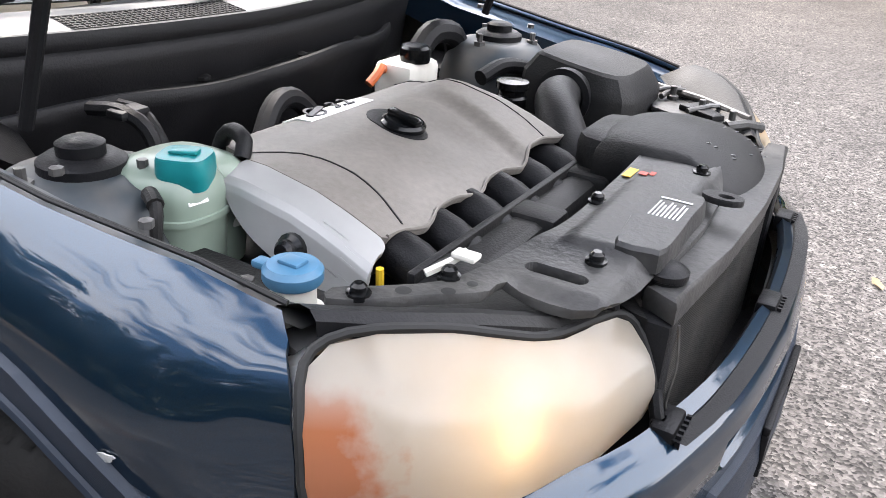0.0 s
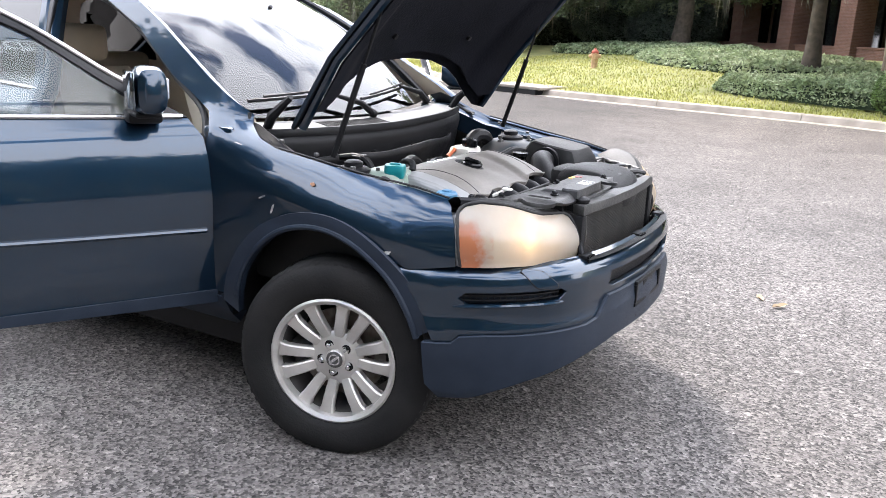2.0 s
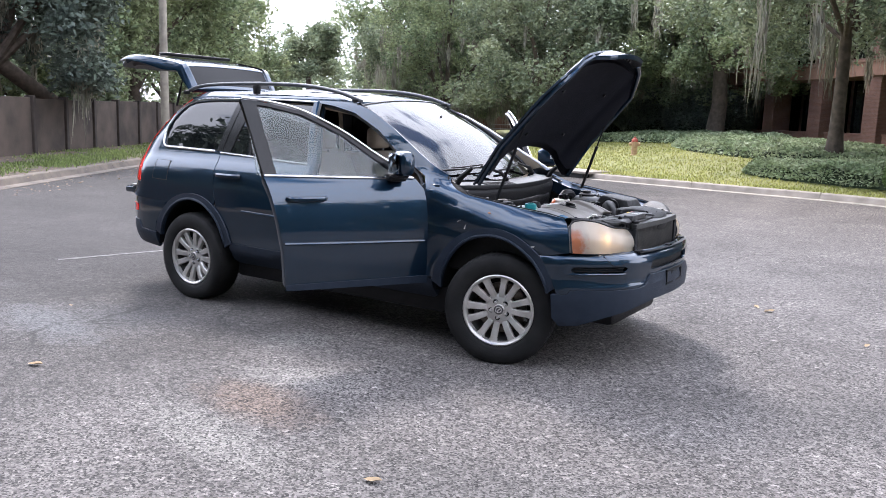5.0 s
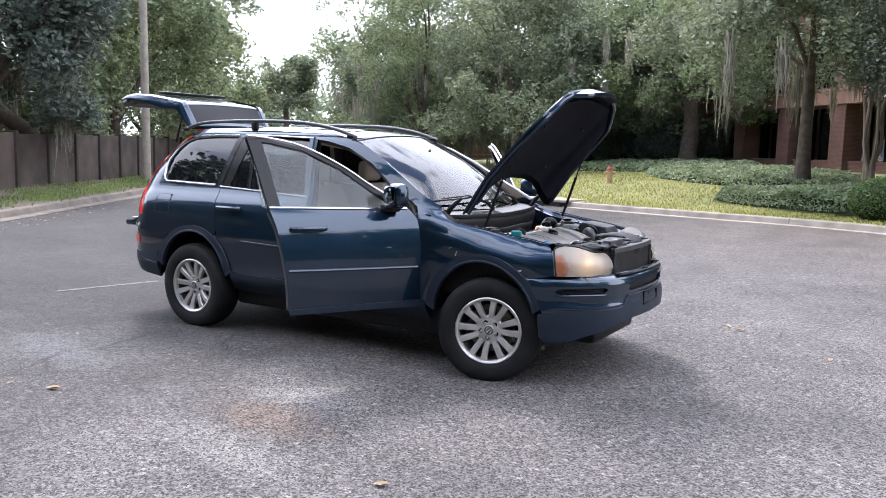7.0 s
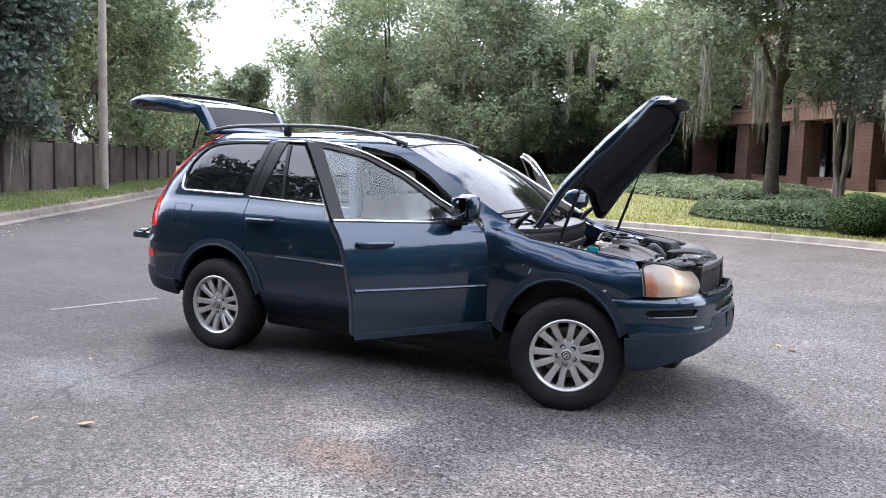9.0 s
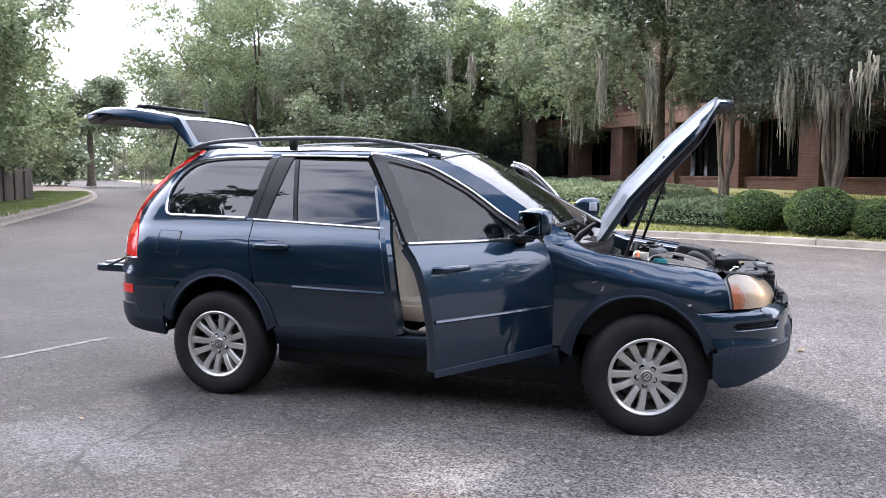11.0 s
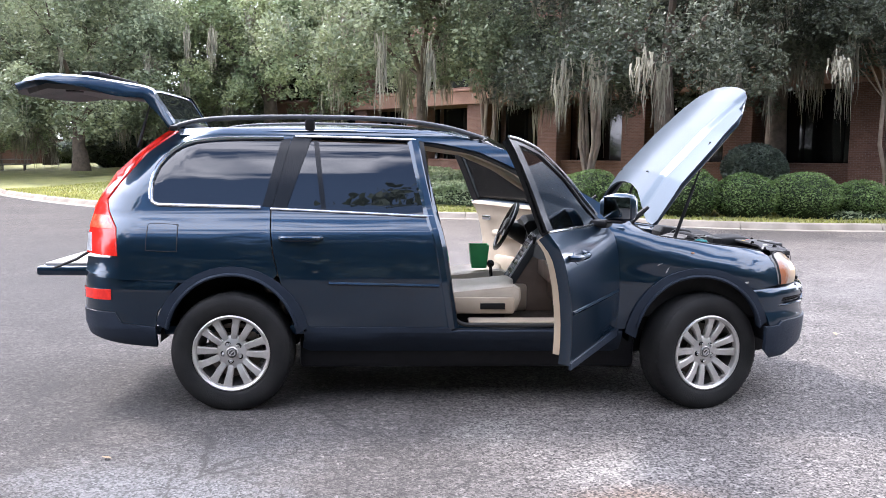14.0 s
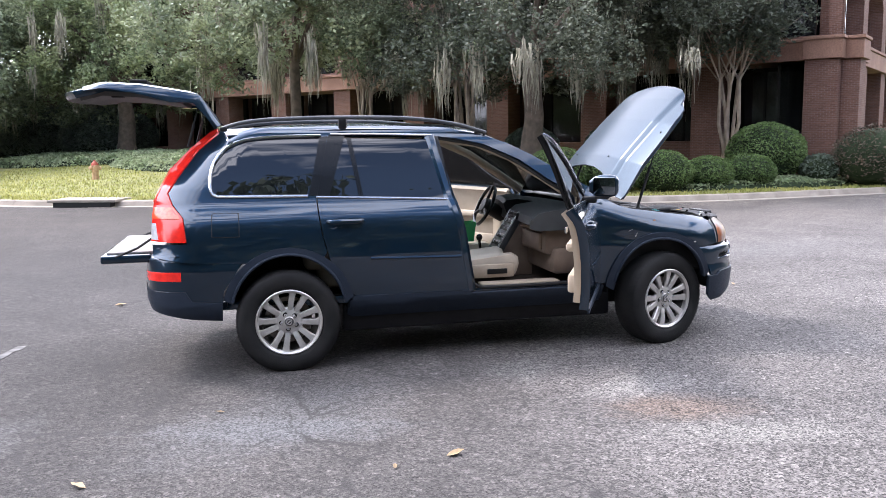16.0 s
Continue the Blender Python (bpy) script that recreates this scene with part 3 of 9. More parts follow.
def kerb(name, line, side, label, first, last, length=2.9, material=None):
    """Cast concrete kerb in lengths, with open joints; side is +1 where the lawn lies to the left of the line."""
    root = tagged(new(name), label, "kerb", kind="structure")
    run, start, n = 0.0, 0, 0
    for i in range(1, len(line)):
        run += (line[i] - line[i - 1]).length
        if run >= (length if first <= i <= last else 12) or i == len(line) - 1:
            pts = line[start:i + 1]
            bm = bmesh.new()
            rows = []
            for k, p in enumerate(pts):
                d = (pts[min(k + 1, len(pts) - 1)] - pts[max(k - 1, 0)]).normalized()
                nrm = Vector((-d.y, d.x, 0)) * side
                q = p + d * (0.008 if k == 0 else -0.008 if k == len(pts) - 1 else 0)
                rows.append([bm.verts.new(q + nrm * o + Vector((0, 0, z))) for o, z in ((-0.32, -0.02), (-0.32, 0.008), (-0.03, 0.012), (0.02, 0.125), (0.05, 0.145), (0.17, 0.15), (0.17, -0.02))])
            for a, b in zip(rows, rows[1:]):
                for k in range(6):
                    bm.faces.new((a[k], a[k + 1], b[k + 1], b[k]))
            bm.faces.new(rows[0])
            bm.faces.new(rows[-1][::-1])
            part("kerb_stone", bm, material or KERB, root, angle=25)
            run, start, n = 0.0, i, n + 1
    return root


kerb("kerb_right", KERB_R, -1, "cast concrete kerb along a lawn", 20, 110)
kerb("kerb_left", KERB_L, 1, "low dark brown concrete kerb below leaf litter", 0, 60, material=KERBDARK)


def rise(t):
    s = min(1.0, max(0.0, t / 17.0))
    return 0.145 + 0.80 * s * s * (3 - 2 * s)


OUT = Vector((0.5, 0.866, 0))


def lawn_point(i, t):
    p = KERB_R[i] + OUT * t
    return Vector((p.x, p.y, rise(t - 0.2) + 0.03 * noise.noise(p * 0.4)))


_KX, _KY = np.array([p.x for p in KERB_R]), np.array([p.y for p in KERB_R])


def lawn_z(x, y):
    """Height of the lawn at a place."""
    dx, dy = x - _KX, y - _KY
    i = int(np.argmin(np.abs(dx * OUT.y - dy * OUT.x)))
    return rise(max(0.0, float(dx[i] * OUT.x + dy[i] * OUT.y)) - 0.2)


ts = [0.18, 0.5, 1, 2, 3, 4, 5, 6, 7, 8, 10, 12, 14, 16, 18, 22, 30, 45, 80, 160]
ids = list(range(0, len(KERB_R), 2))
raw("lawn", [lawn_point(i, t) for i in ids for t in ts], [(a * len(ts) + b, a * len(ts) + b + 1, (a + 1) * len(ts) + b + 1, (a + 1) * len(ts) + b) for a in range(len(ids) - 1) for b in range(len(ts) - 1)], SOIL, smooth=True)
tagged(bpy.data.objects["lawn"], "mown yellow-green lawn rising behind a kerb", "lawn", kind="structure")


def blades(name, place, n, h, w, material, label, category):
    c = np.empty((n, 4, 3))
    for k in range(n):
        p = place()
        a, lean = RNG.uniform(0, 6.3), RNG.uniform(-0.5, 0.5, 2) * h
        hh = h * RNG.uniform(0.5, 1.2)
        d = np.array((math.cos(a), math.sin(a), 0)) * w
        top = np.array((p[0] + lean[0], p[1] + lean[1], p[2] + hh))
        c[k] = (np.array(p) - d, np.array(p) + d, top + d * 0.3, top - d * 0.3)
    return tagged(quads(name, c, material), label, category, kind="stuff")


near_ids = [i for i, p in enumerate(KERB_R) if -16 < p.x < 19 and p.y < 28]


def on_lawn():
    i = near_ids[int(RNG.integers(len(near_ids)))]
    return tuple(lawn_point(i, 0.2 + RNG.random() ** 1.3 * 13) + Vector((RNG.uniform(-0.25, 0.25), 0, -0.01)))


blades("grass", on_lawn, 60000, 0.07, 0.014, GRASS, "short yellow-green lawn grass", "grass")

LEFT = [p for p in KERB_L if p.length < 260]
rows = []
for i, p in enumerate(LEFT):
    d = (LEFT[min(i + 1, len(LEFT) - 1)] - LEFT[max(i - 1, 0)]).normalized()
    nrm = Vector((-d.y, d.x, 0))
    rows.append([p + nrm * t + Vector((0, 0, z)) for t, z in ((0.16, 0.145), (0.8, 0.17), (1.6, 0.19), (2.6, 0.2), (4, 0.22), (8, 0.25), (60, 0.3))])
raw("verge", [v for r in rows for v in r], [(a * 7 + b, (a + 1) * 7 + b, (a + 1) * 7 + b + 1, a * 7 + b + 1) for a in range(len(rows) - 1) for b in range(6)], LITTER, smooth=True)
tagged(bpy.data.objects["verge"], "verge of brown leaf litter in front of a fence", "verge", kind="structure")


def on_verge():
    k = int(RNG.integers(24, min(120, len(rows))))
    t = 0.3 + 2.9 * RNG.random() ** 0.8
    if noise.noise(rows[k][0] * 0.55 + Vector((0, 0, t))) < -0.12:
        t = RNG.uniform(0.25, 1.2)
    p = rows[k][0] + (rows[k][4] - rows[k][0]) * (t / 4)
    return (p.x + RNG.uniform(-0.3, 0.3), p.y + RNG.uniform(-0.3, 0.3), p.z - 0.005)


VERGEGRASS = leafy("verge_grass", (0.165, 0.215, 0.070), (0.115, 0.155, 0.050), scale=0.7, trans=0.35)
blades("verge_grass", on_verge, 34000, 0.075, 0.016, VERGEGRASS, "thin green grass among leaf litter", "grass")


# ---- foliage ----
def leaf_quads(centres, size, up=0.4):
    """A small folded diamond at each centre, turned at random, leaning towards level."""
    n = len(centres)
    a = RNG.normal(size=(n, 3))
    a[:, 2] *= 0.6
    a /= np.linalg.norm(a, axis=1, keepdims=True)
    b = RNG.normal(size=(n, 3))
    b -= a * (a * b).sum(1, keepdims=True)
    b /= np.linalg.norm(b, axis=1, keepdims=True)
    s = size * RNG.uniform(0.6, 1.3, (n, 1))
    c = np.empty((n, 4, 3))
    c[:, 0], c[:, 2] = centres - a * s, centres + a * s
    c[:, 1], c[:, 3] = centres + b * s * 0.5, centres - b * s * 0.5
    return c


def strand_quads(tops, lengths, width):
    """Hanging tapered strands in three bends each."""
    out = []
    for p, ln in zip(tops, lengths):
        a = RNG.uniform(0, 6.3)
        d = np.array((math.cos(a), math.sin(a), 0)) * width * RNG.uniform(0.5, 1.4)
        q = np.array(p, float)
        for k in range(3):
            w0, w1 = 1 - 0.28 * k, 1 - 0.28 * (k + 1)
            r = q + np.array((RNG.uniform(-0.05, 0.05), RNG.uniform(-0.05, 0.05), -ln / 3))
            out.append((q - d * w0, q + d * w0, r + d * w1, r - d * w1))
            q = r
    return np.array(out)


def tree(name, at, height, spread, trunk_r, leaf_mat, label, leaves=9000, leaf=0.13, moss=0, low=3.0, stems=1, bark=None, seed=1, moss_len=1.3, lean=(0, 0)):
    rng = np.random.default_rng(seed)
    root = thing(name, label, "tree", at)
    base = Vector(at)
    bm = bmesh.new()
    tips = []
    for s in range(stems):
        a0 = 6.28 * s / stems + rng.uniform(-0.3, 0.3)
        off = Vector((math.cos(a0), math.sin(a0), 0)) * (trunk_r * 2.0 if stems > 1 else 0)
        top = base + off * 2.5 + Vector((lean[0], lean[1], low * (1.0 if stems == 1 else 1.25)))
        mid = (base + off + top) / 2 + Vector((rng.uniform(-0.12, 0.12), rng.uniform(-0.12, 0.12), 0))
        flare = 1.28 if stems == 1 else 1.15
        tube(bm, [base + off - Vector((0, 0, 0.15)), base + off + Vector((0, 0, 0.18)), base + off + Vector((0, 0, 0.7)), mid, top], [trunk_r * flare * 1.15, trunk_r * flare, trunk_r * 1.05, trunk_r * 0.92, trunk_r * 0.8], 12)
        limbs = 7 if stems == 1 else 3
        for k in range(limbs):
            a = 6.28 * k / limbs + rng.uniform(-0.35, 0.35) + a0
            reach = spread * rng.uniform(0.55, 0.95)
            up = (height - low) * rng.uniform(0.25, 0.8)
            end = top + Vector((math.cos(a) * reach, math.sin(a) * reach, up))
            m1 = top.lerp(end, 0.35) + Vector((0, 0, up * 0.12 + rng.uniform(-0.3, 0.3)))
            m2 = top.lerp(end, 0.7) + Vector((rng.uniform(-0.4, 0.4), rng.uniform(-0.4, 0.4), rng.uniform(-0.2, 0.5)))
            r0 = trunk_r * rng.uniform(0.38, 0.55)
            tube(bm, [top - Vector((0, 0, 0.25)), m1, m2, end], [r0, r0 * 0.7, r0 * 0.42, r0 * 0.14], 7)
            tips += [m1.lerp(m2, 0.6), m2, end]
            for _ in range(2):
                q = m2 + Vector((rng.uniform(-1, 1) * spread * 0.35, rng.uniform(-1, 1) * spread * 0.35, rng.uniform(-0.1, 0.35) * (height - low)))
                tube(bm, [m1.lerp(m2, 0.5), m2.lerp(q, 0.5) + Vector((0, 0, 0.1)), q], [r0 * 0.3, r0 * 0.2, r0 * 0.06], 5)
                tips.append(q)
    part("trunk", bm, bark or BARK, root)
    # lobes of the crown, then twigs over each lobe, then leaves along each twig
    lobes = [(np.array(t), spread * rng.uniform(0.20, 0.34)) for t in tips[:: 2 if stems == 1 else 1]]
    want = 26 if stems == 1 else 12
    while len(lobes) < want:
        a, v = rng.uniform(0, 6.283), rng.random() ** 0.8
        w = spread * 0.80 * math.sqrt(max(0.05, 1 - (max(0.0, v - 0.12) / 0.92) ** 2.2)) * math.sqrt(rng.uniform(0.25, 1.0))
        z = low + 0.3 + (height - low) * 0.90 * v
        lobes.append((np.array((base.x + lean[0] + math.cos(a) * w, base.y + lean[1] + math.sin(a) * w, base.z + z)), spread * rng.uniform(0.20, 0.36)))
    if stems == 1:
        for k in range(11):
            a = 0.57 * k + rng.uniform(-0.2, 0.2)
            w = spread * rng.uniform(0.55, 0.92)
            lobes.append((np.array((base.x + lean[0] + math.cos(a) * w, base.y + lean[1] + math.sin(a) * w, base.z + low + rng.uniform(-0.1, 0.16) * (height - low))), spread * rng.uniform(0.17, 0.27)))
    weight = np.array([r * r for _, r in lobes])
    per_twig = 11
    twigs = max(40, leaves // per_twig)
    pick = rng.choice(len(lobes), twigs, p=weight / weight.sum())
    cen = np.array([c for c, _ in lobes])[pick]
    rad = np.array([r for _, r in lobes])[pick][:, None]
    g = rng.normal(size=(twigs, 3))
    g[:, 2] += 0.15
    g /= np.linalg.norm(g, axis=1, keepdims=True)
    bumps = 1 + 0.22 * np.sin(g[:, :1] * 5.1 + pick[:, None]) * np.sin(g[:, 1:2] * 4.3 + 2 * pick[:, None])
    depth = 1.0 - 0.62 * rng.random((twigs, 1)) ** 1.7
    stray = 1 + 0.35 * (rng.random((twigs, 1)) < 0.07)
    hub = cen + g * rad * bumps * depth * stray * np.array((1.0, 1.0, 0.80))
    hub[:, 2] = np.maximum(hub[:, 2], base.z + low * 0.72 + 0.25 * np.sin(hub[:, 0] * 2.1) * np.sin(hub[:, 1] * 1.7))
    shoot = rng.normal(size=(twigs, 3)) * 0.6 + g
    shoot[:, 2] -= 0.25
    shoot /= np.linalg.norm(shoot, axis=1, keepdims=True)
    along = rng.uniform(-0.5, 0.5, (twigs, per_twig, 1)) * (3.4 * leaf)
    pts = (hub[:, None, :] + shoot[:, None, :] * along + rng.normal(size=(twigs, per_twig, 3)) * (1.05 * leaf)).reshape(-1, 3)
    centres = [c - np.array((0, 0, 0.55 * r)) + np.array((rng.normal() * r * 0.5, rng.normal() * r * 0.5, 0)) for c, r in lobes]
    quads("crown", leaf_quads(pts, leaf), leaf_mat, root)
    if moss:
        tops, lens = [], []
        for _ in range(int(moss * 0.6)):
            c = centres[int(rng.integers(len(centres)))]
            if c[2] > base.z + low + 0.45 * (height - low):
                continue
            q = c + np.array((rng.normal() * 0.16 * spread, rng.normal() * 0.16 * spread, 0.0))
            q[2] = max(q[2], base.z + low * 0.85)
            ln = moss_len * rng.uniform(0.25, 1.25)
            wide = rng.uniform(0.05, 0.15)
            for _ in range(44):
                tops.append(q + rng.normal(size=3) * np.array((wide, wide, 0.25 * ln)))
                lens.append(ln * rng.uniform(0.3, 1.1))
        if tops:
            tagged(quads("moss", strand_quads(tops, lens, 0.024 * max(1.0, leaf / 0.13)), MOSS, root), "grey hanging moss strands", kind="stuff")
    return root


OAKLABEL = "broad oak with grey moss hanging from its limbs"
tree("oak_tree", (0.1, 23.2, 0.80), 11, 5.4, 0.21, OAK, OAKLABEL, 90000, 0.08, 70, 3.7, seed=11)
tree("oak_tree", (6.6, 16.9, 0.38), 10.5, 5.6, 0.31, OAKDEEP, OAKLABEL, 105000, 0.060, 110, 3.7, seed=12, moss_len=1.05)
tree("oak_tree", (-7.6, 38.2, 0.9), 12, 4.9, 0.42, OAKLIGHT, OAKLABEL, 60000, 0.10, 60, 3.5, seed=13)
tree("oak_tree", (-12.2, 43.5, 0.9), 12, 5.6, 0.40, OAK, OAKLABEL, 60000, 0.11, 75, 2.7, seed=14)
tree("oak_tree", (-27.0, 42.6, 0.2), 13, 6.6, 0.31, OAKLIGHT, OAKLABEL, 66000, 0.10, 210, 2.3, seed=15, moss_len=1.6)
tree("oak_tree", (-32.5, 48.9, 0.2), 13.5, 6.6, 0.30, OAK, OAKLABEL, 56000, 0.12, 170, 2.4, seed=16, moss_len=1.6)
tree("oak_tree", (-17.0, 37.0, 0.8), 12, 6.0, 0.34, OAK, OAKLABEL, 56000, 0.115, 55, 2.2, seed=17)
tree("oak_tree", (-37.6, 54.2, 0.2), 14, 6.8, 0.42, OAKLIGHT, OAKLABEL, 42000, 0.15, 130, 2.3, seed=18, moss_len=1.6)
tree("oak_tree", (-45.0, 71.5, 0.5), 13, 6.4, 0.36, OAK, OAKLABEL, 18000, 0.24, 30, 2.2, seed=19)
tree("oak_tree", (-58.0, 86.0, 0.5), 13, 7.0, 0.36, OAK, OAKLABEL, 15000, 0.3, 20, 2.2, seed=20)
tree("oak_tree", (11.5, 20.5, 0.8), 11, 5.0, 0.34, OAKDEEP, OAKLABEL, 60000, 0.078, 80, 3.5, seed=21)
tree("oak_tree", (-24.0, 50.0, 0.9), 13, 7.0, 0.36, OAK, OAKLABEL, 36000, 0.16, 20, 2.2, seed=22)
CRAPE = "crape myrtle with several pale smooth stems"
tree("crape_myrtle", (2.2, 20.6, 0.62), 5.4, 2.0, 0.055, OAK, CRAPE, 9000, 0.065, 25, 2.2, stems=6, bark=PALEBARK, seed=31)
tree("crape_myrtle", (4.9, 18.2, 0.45), 5.6, 1.9, 0.06, OAK, CRAPE, 8000, 0.065, 25, 2.4, stems=7, bark=PALEBARK, seed=32)
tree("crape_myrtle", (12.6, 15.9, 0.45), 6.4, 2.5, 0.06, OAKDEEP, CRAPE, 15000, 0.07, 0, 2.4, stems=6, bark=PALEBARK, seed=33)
tree("shade_tree", (-21.2, 12.4, 0.2), 8.6, 3.6, 0.28, DARKLEAF, "dark evergreen tree leaning over a fence", 56000, 0.095, 90, 2.6, seed=41, lean=(1.2, -4.7))
tree("shade_tree", (-27.5, 18.0, 0.2), 11.5, 5.5, 0.3, OAKLIGHT, "green broadleaf tree behind a fence", 50000, 0.115, 40, 2.2, seed=42)
tree("shade_tree", (-36.5, 27.0, 0.2), 13.0, 5.6, 0.3, OAKLIGHT, "green broadleaf tree behind a fence", 40000, 0.14, 15, 1.8, seed=43)
tree("shade_tree", (-41.5, 35.6, 0.2), 10.5, 4.4, 0.3, OAKLIGHT, "green broadleaf tree behind a fence", 32000, 0.15, 10, 1.6, seed=44)
tree("pine_tree", (-33.5, 29.0, 0.2), 16.0, 3.6, 0.3, OAK, "tall dark pine with open limbs", 9000, 0.12, 0, 9.5, seed=50)
tree("shade_tree", (-23.5, 4.5, 0.2), 10, 5.0, 0.24, DARKLEAF, "dark evergreen tree leaning over a fence", 46000, 0.11, 60, 1.2, seed=48)
tree("shade_tree", (-28.5, 13.5, 0.2), 10, 4.8, 0.22, OAKLIGHT, "green broadleaf tree behind a fence", 40000, 0.12, 70, 1.4, seed=49)
tree("pine_tree", (-58.5, 63.5, 0.2), 11.2, 3.6, 0.35, OAK, "tall dark pine with a rounded top", 16000, 0.19, 0, 5.5, seed=45)
tree("shade_tree", (-60.5, 57.0, 0.2), 5.5, 4.6, 0.3, OAK, "green broadleaf tree behind a fence", 12000, 0.3, 0, 1.4, seed=46)
for k in range(11):
    x = -36 + 7.2 * k
    tree("shade_tree", (x, -20.5 - 2 * math.sin(k * 1.7) + 0.003 * (x - 2) ** 2, 0.0), (15.5 if k == 3 else 14.0 if k == 4 else 12.5 + 2.4 * (k % 3)), 5.5, 0.35, DARKLEAF, "broadleaf tree across the road, mirrored in the car", 20000, 0.22, 0, 1.2, seed=60 + k)


def leaf_bed(name, outline_c, radii, turn, h, n, size, material, label, at_z=None):
    """A low mound of groundcover leaves."""
    c = Vector(outline_c)
    root = tagged(pose_at(new(name), outline_c), label, "groundcover", kind="stuff")
    pts = np.empty((n, 3))
    ct, st = math.cos(turn), math.sin(turn)

    def top(x, y):
        q = Vector((x, y, 0)) * 0.9
        return h * (0.75 + 0.3 * noise.noise(q + c))

    for k in range(n):
        a, r = RNG.uniform(0, 6.283), math.sqrt(RNG.random())
        x, y = math.cos(a) * r * radii[0], math.sin(a) * r * radii[1]
        z = top(x, y) * min(1, (1.02 - r) * 11) * (1 - 0.45 * RNG.random() ** 3) * RNG.uniform(0.9, 1.05)
        qx, qy = c.x + ct * x - st * y, c.y + st * x + ct * y
        pts[k] = (qx, qy, lawn_z(qx, qy) + z)
    quads("leaves", leaf_quads(pts, size), material, root)
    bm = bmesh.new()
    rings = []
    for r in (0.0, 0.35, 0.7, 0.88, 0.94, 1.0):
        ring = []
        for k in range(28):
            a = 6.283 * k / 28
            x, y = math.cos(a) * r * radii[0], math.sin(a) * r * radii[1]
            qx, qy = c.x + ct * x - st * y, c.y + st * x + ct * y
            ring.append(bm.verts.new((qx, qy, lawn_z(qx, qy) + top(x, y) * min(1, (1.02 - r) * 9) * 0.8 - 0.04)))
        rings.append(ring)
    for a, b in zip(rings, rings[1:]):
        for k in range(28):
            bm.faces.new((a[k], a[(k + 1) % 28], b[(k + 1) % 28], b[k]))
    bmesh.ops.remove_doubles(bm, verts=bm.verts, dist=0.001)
    part("mound", bm, LEAFSHADE, root)
    return root


leaf_bed("ivy_bed", (3.1, 18.1, 0.33), (4.9, 1.9), radians(-14), 0.62, 52000, 0.048, IVY, "knee-high bed of trailing ivy beside a lawn")
leaf_bed("ivy_bed", (-2.6, 27.2, 0.80), (6.5, 2.6), radians(-48), 0.45, 16000, 0.08, IVY, "bed of dark ivy round tree trunks", 0)
leaf_bed("ivy_bed", (-8.5, 36.0, 0.92), (6.5, 3.4), radians(-35), 0.45, 16000, 0.09, IVY, "bed of dark ivy round tree trunks", 0)
leaf_bed("ivy_bed", (12.4, 13.6, 0.2), (3.4, 0.7), radians(6), 0.28, 3500, 0.05, IVY, "low ivy edging below clipped bushes", 0)


def bush(at, r, h, material=BOX, n=5200, size=0.034, label="round clipped boxwood bush"):
    root = thing("clipped_bush", label, "bush", at, "clipped bushes by the building")
    g = RNG.normal(size=(n, 3))
    g[:, 2] = np.abs(g[:, 2]) * 1.1 - 0.62
    g /= np.linalg.norm(g, axis=1, keepdims=True)
    lump = np.array([1 + 0.07 * noise.noise(Vector(v) * 2.2 + Vector(at)) for v in g])[:, None]
    pts = np.array(at) + np.array((0, 0, h * 0.45)) + g * lump * np.array((r, r, h * 0.56)) * (1 - 0.10 * RNG.random((n, 1)) ** 2)
    quads("leaves", leaf_quads(pts, size), material, root)
    # solid core, coloured as dark as the shade between the leaves
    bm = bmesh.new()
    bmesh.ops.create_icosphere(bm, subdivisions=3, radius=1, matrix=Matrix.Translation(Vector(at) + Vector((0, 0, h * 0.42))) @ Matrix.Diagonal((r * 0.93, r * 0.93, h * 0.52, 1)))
    part("core", bm, LEAFSHADE, root)
    return root


for x, y, r, h in ((2.9, 15.6, 0.72, 1.0), (4.2, 14.5, 0.78, 1.1), (5.3, 14.0, 0.55, 0.85), (6.3, 13.9, 0.88, 1.2), (7.7, 13.6, 0.78, 1.05), (9.1, 13.5, 0.85, 1.1), (10.5, 13.5, 0.68, 0.9), (11.8, 13.6, 0.75, 0.95)):
    bush((x, y, rise(2.0) - 0.02), r, h)
bush((13.3, 15.0, 0.35), 1.15, 1.6, BOX, 8000, 0.042, "large loose dark green bush")
bush((15.6, 13.2, 0.25), 1.2, 1.6, LITTER, 2600, 0.05, "clipped bush with bronze leaves")
bush((14.3, 13.9, 0.25), 0.55, 0.8, DARKLEAF, 1200, 0.05, "small thin dark green bush")
for x, y, r, h in ((7.6, 19.6, 0.9, 1.2), (9.6, 17.6, 0.9, 1.2), (-12.5, 44.5, 3.0, 3.2), (-9.0, 42.0, 2.6, 2.8)):
    bush((x, y, 0.75), r, h, DARKLEAF, int(5200 + 3200 * r * r), 0.075, "dark shaded bush against the building")

for k in range(5, 9):
    bush((-44 + 5.2 * k, 64 - 2.6 * k + 3 * math.sin(k), 0.5), 3.0, 3.4 + (k % 3), DARKLEAF, 16000, 0.16, "dark green shrub under far oaks")

# ---- brick office building ----
CORNER, ALONG, ACROSS = Vector((16.0, 15.3, 0)), Vector((-0.6545, 0.756, 0)), Vector((0.756, 0.6545, 0))


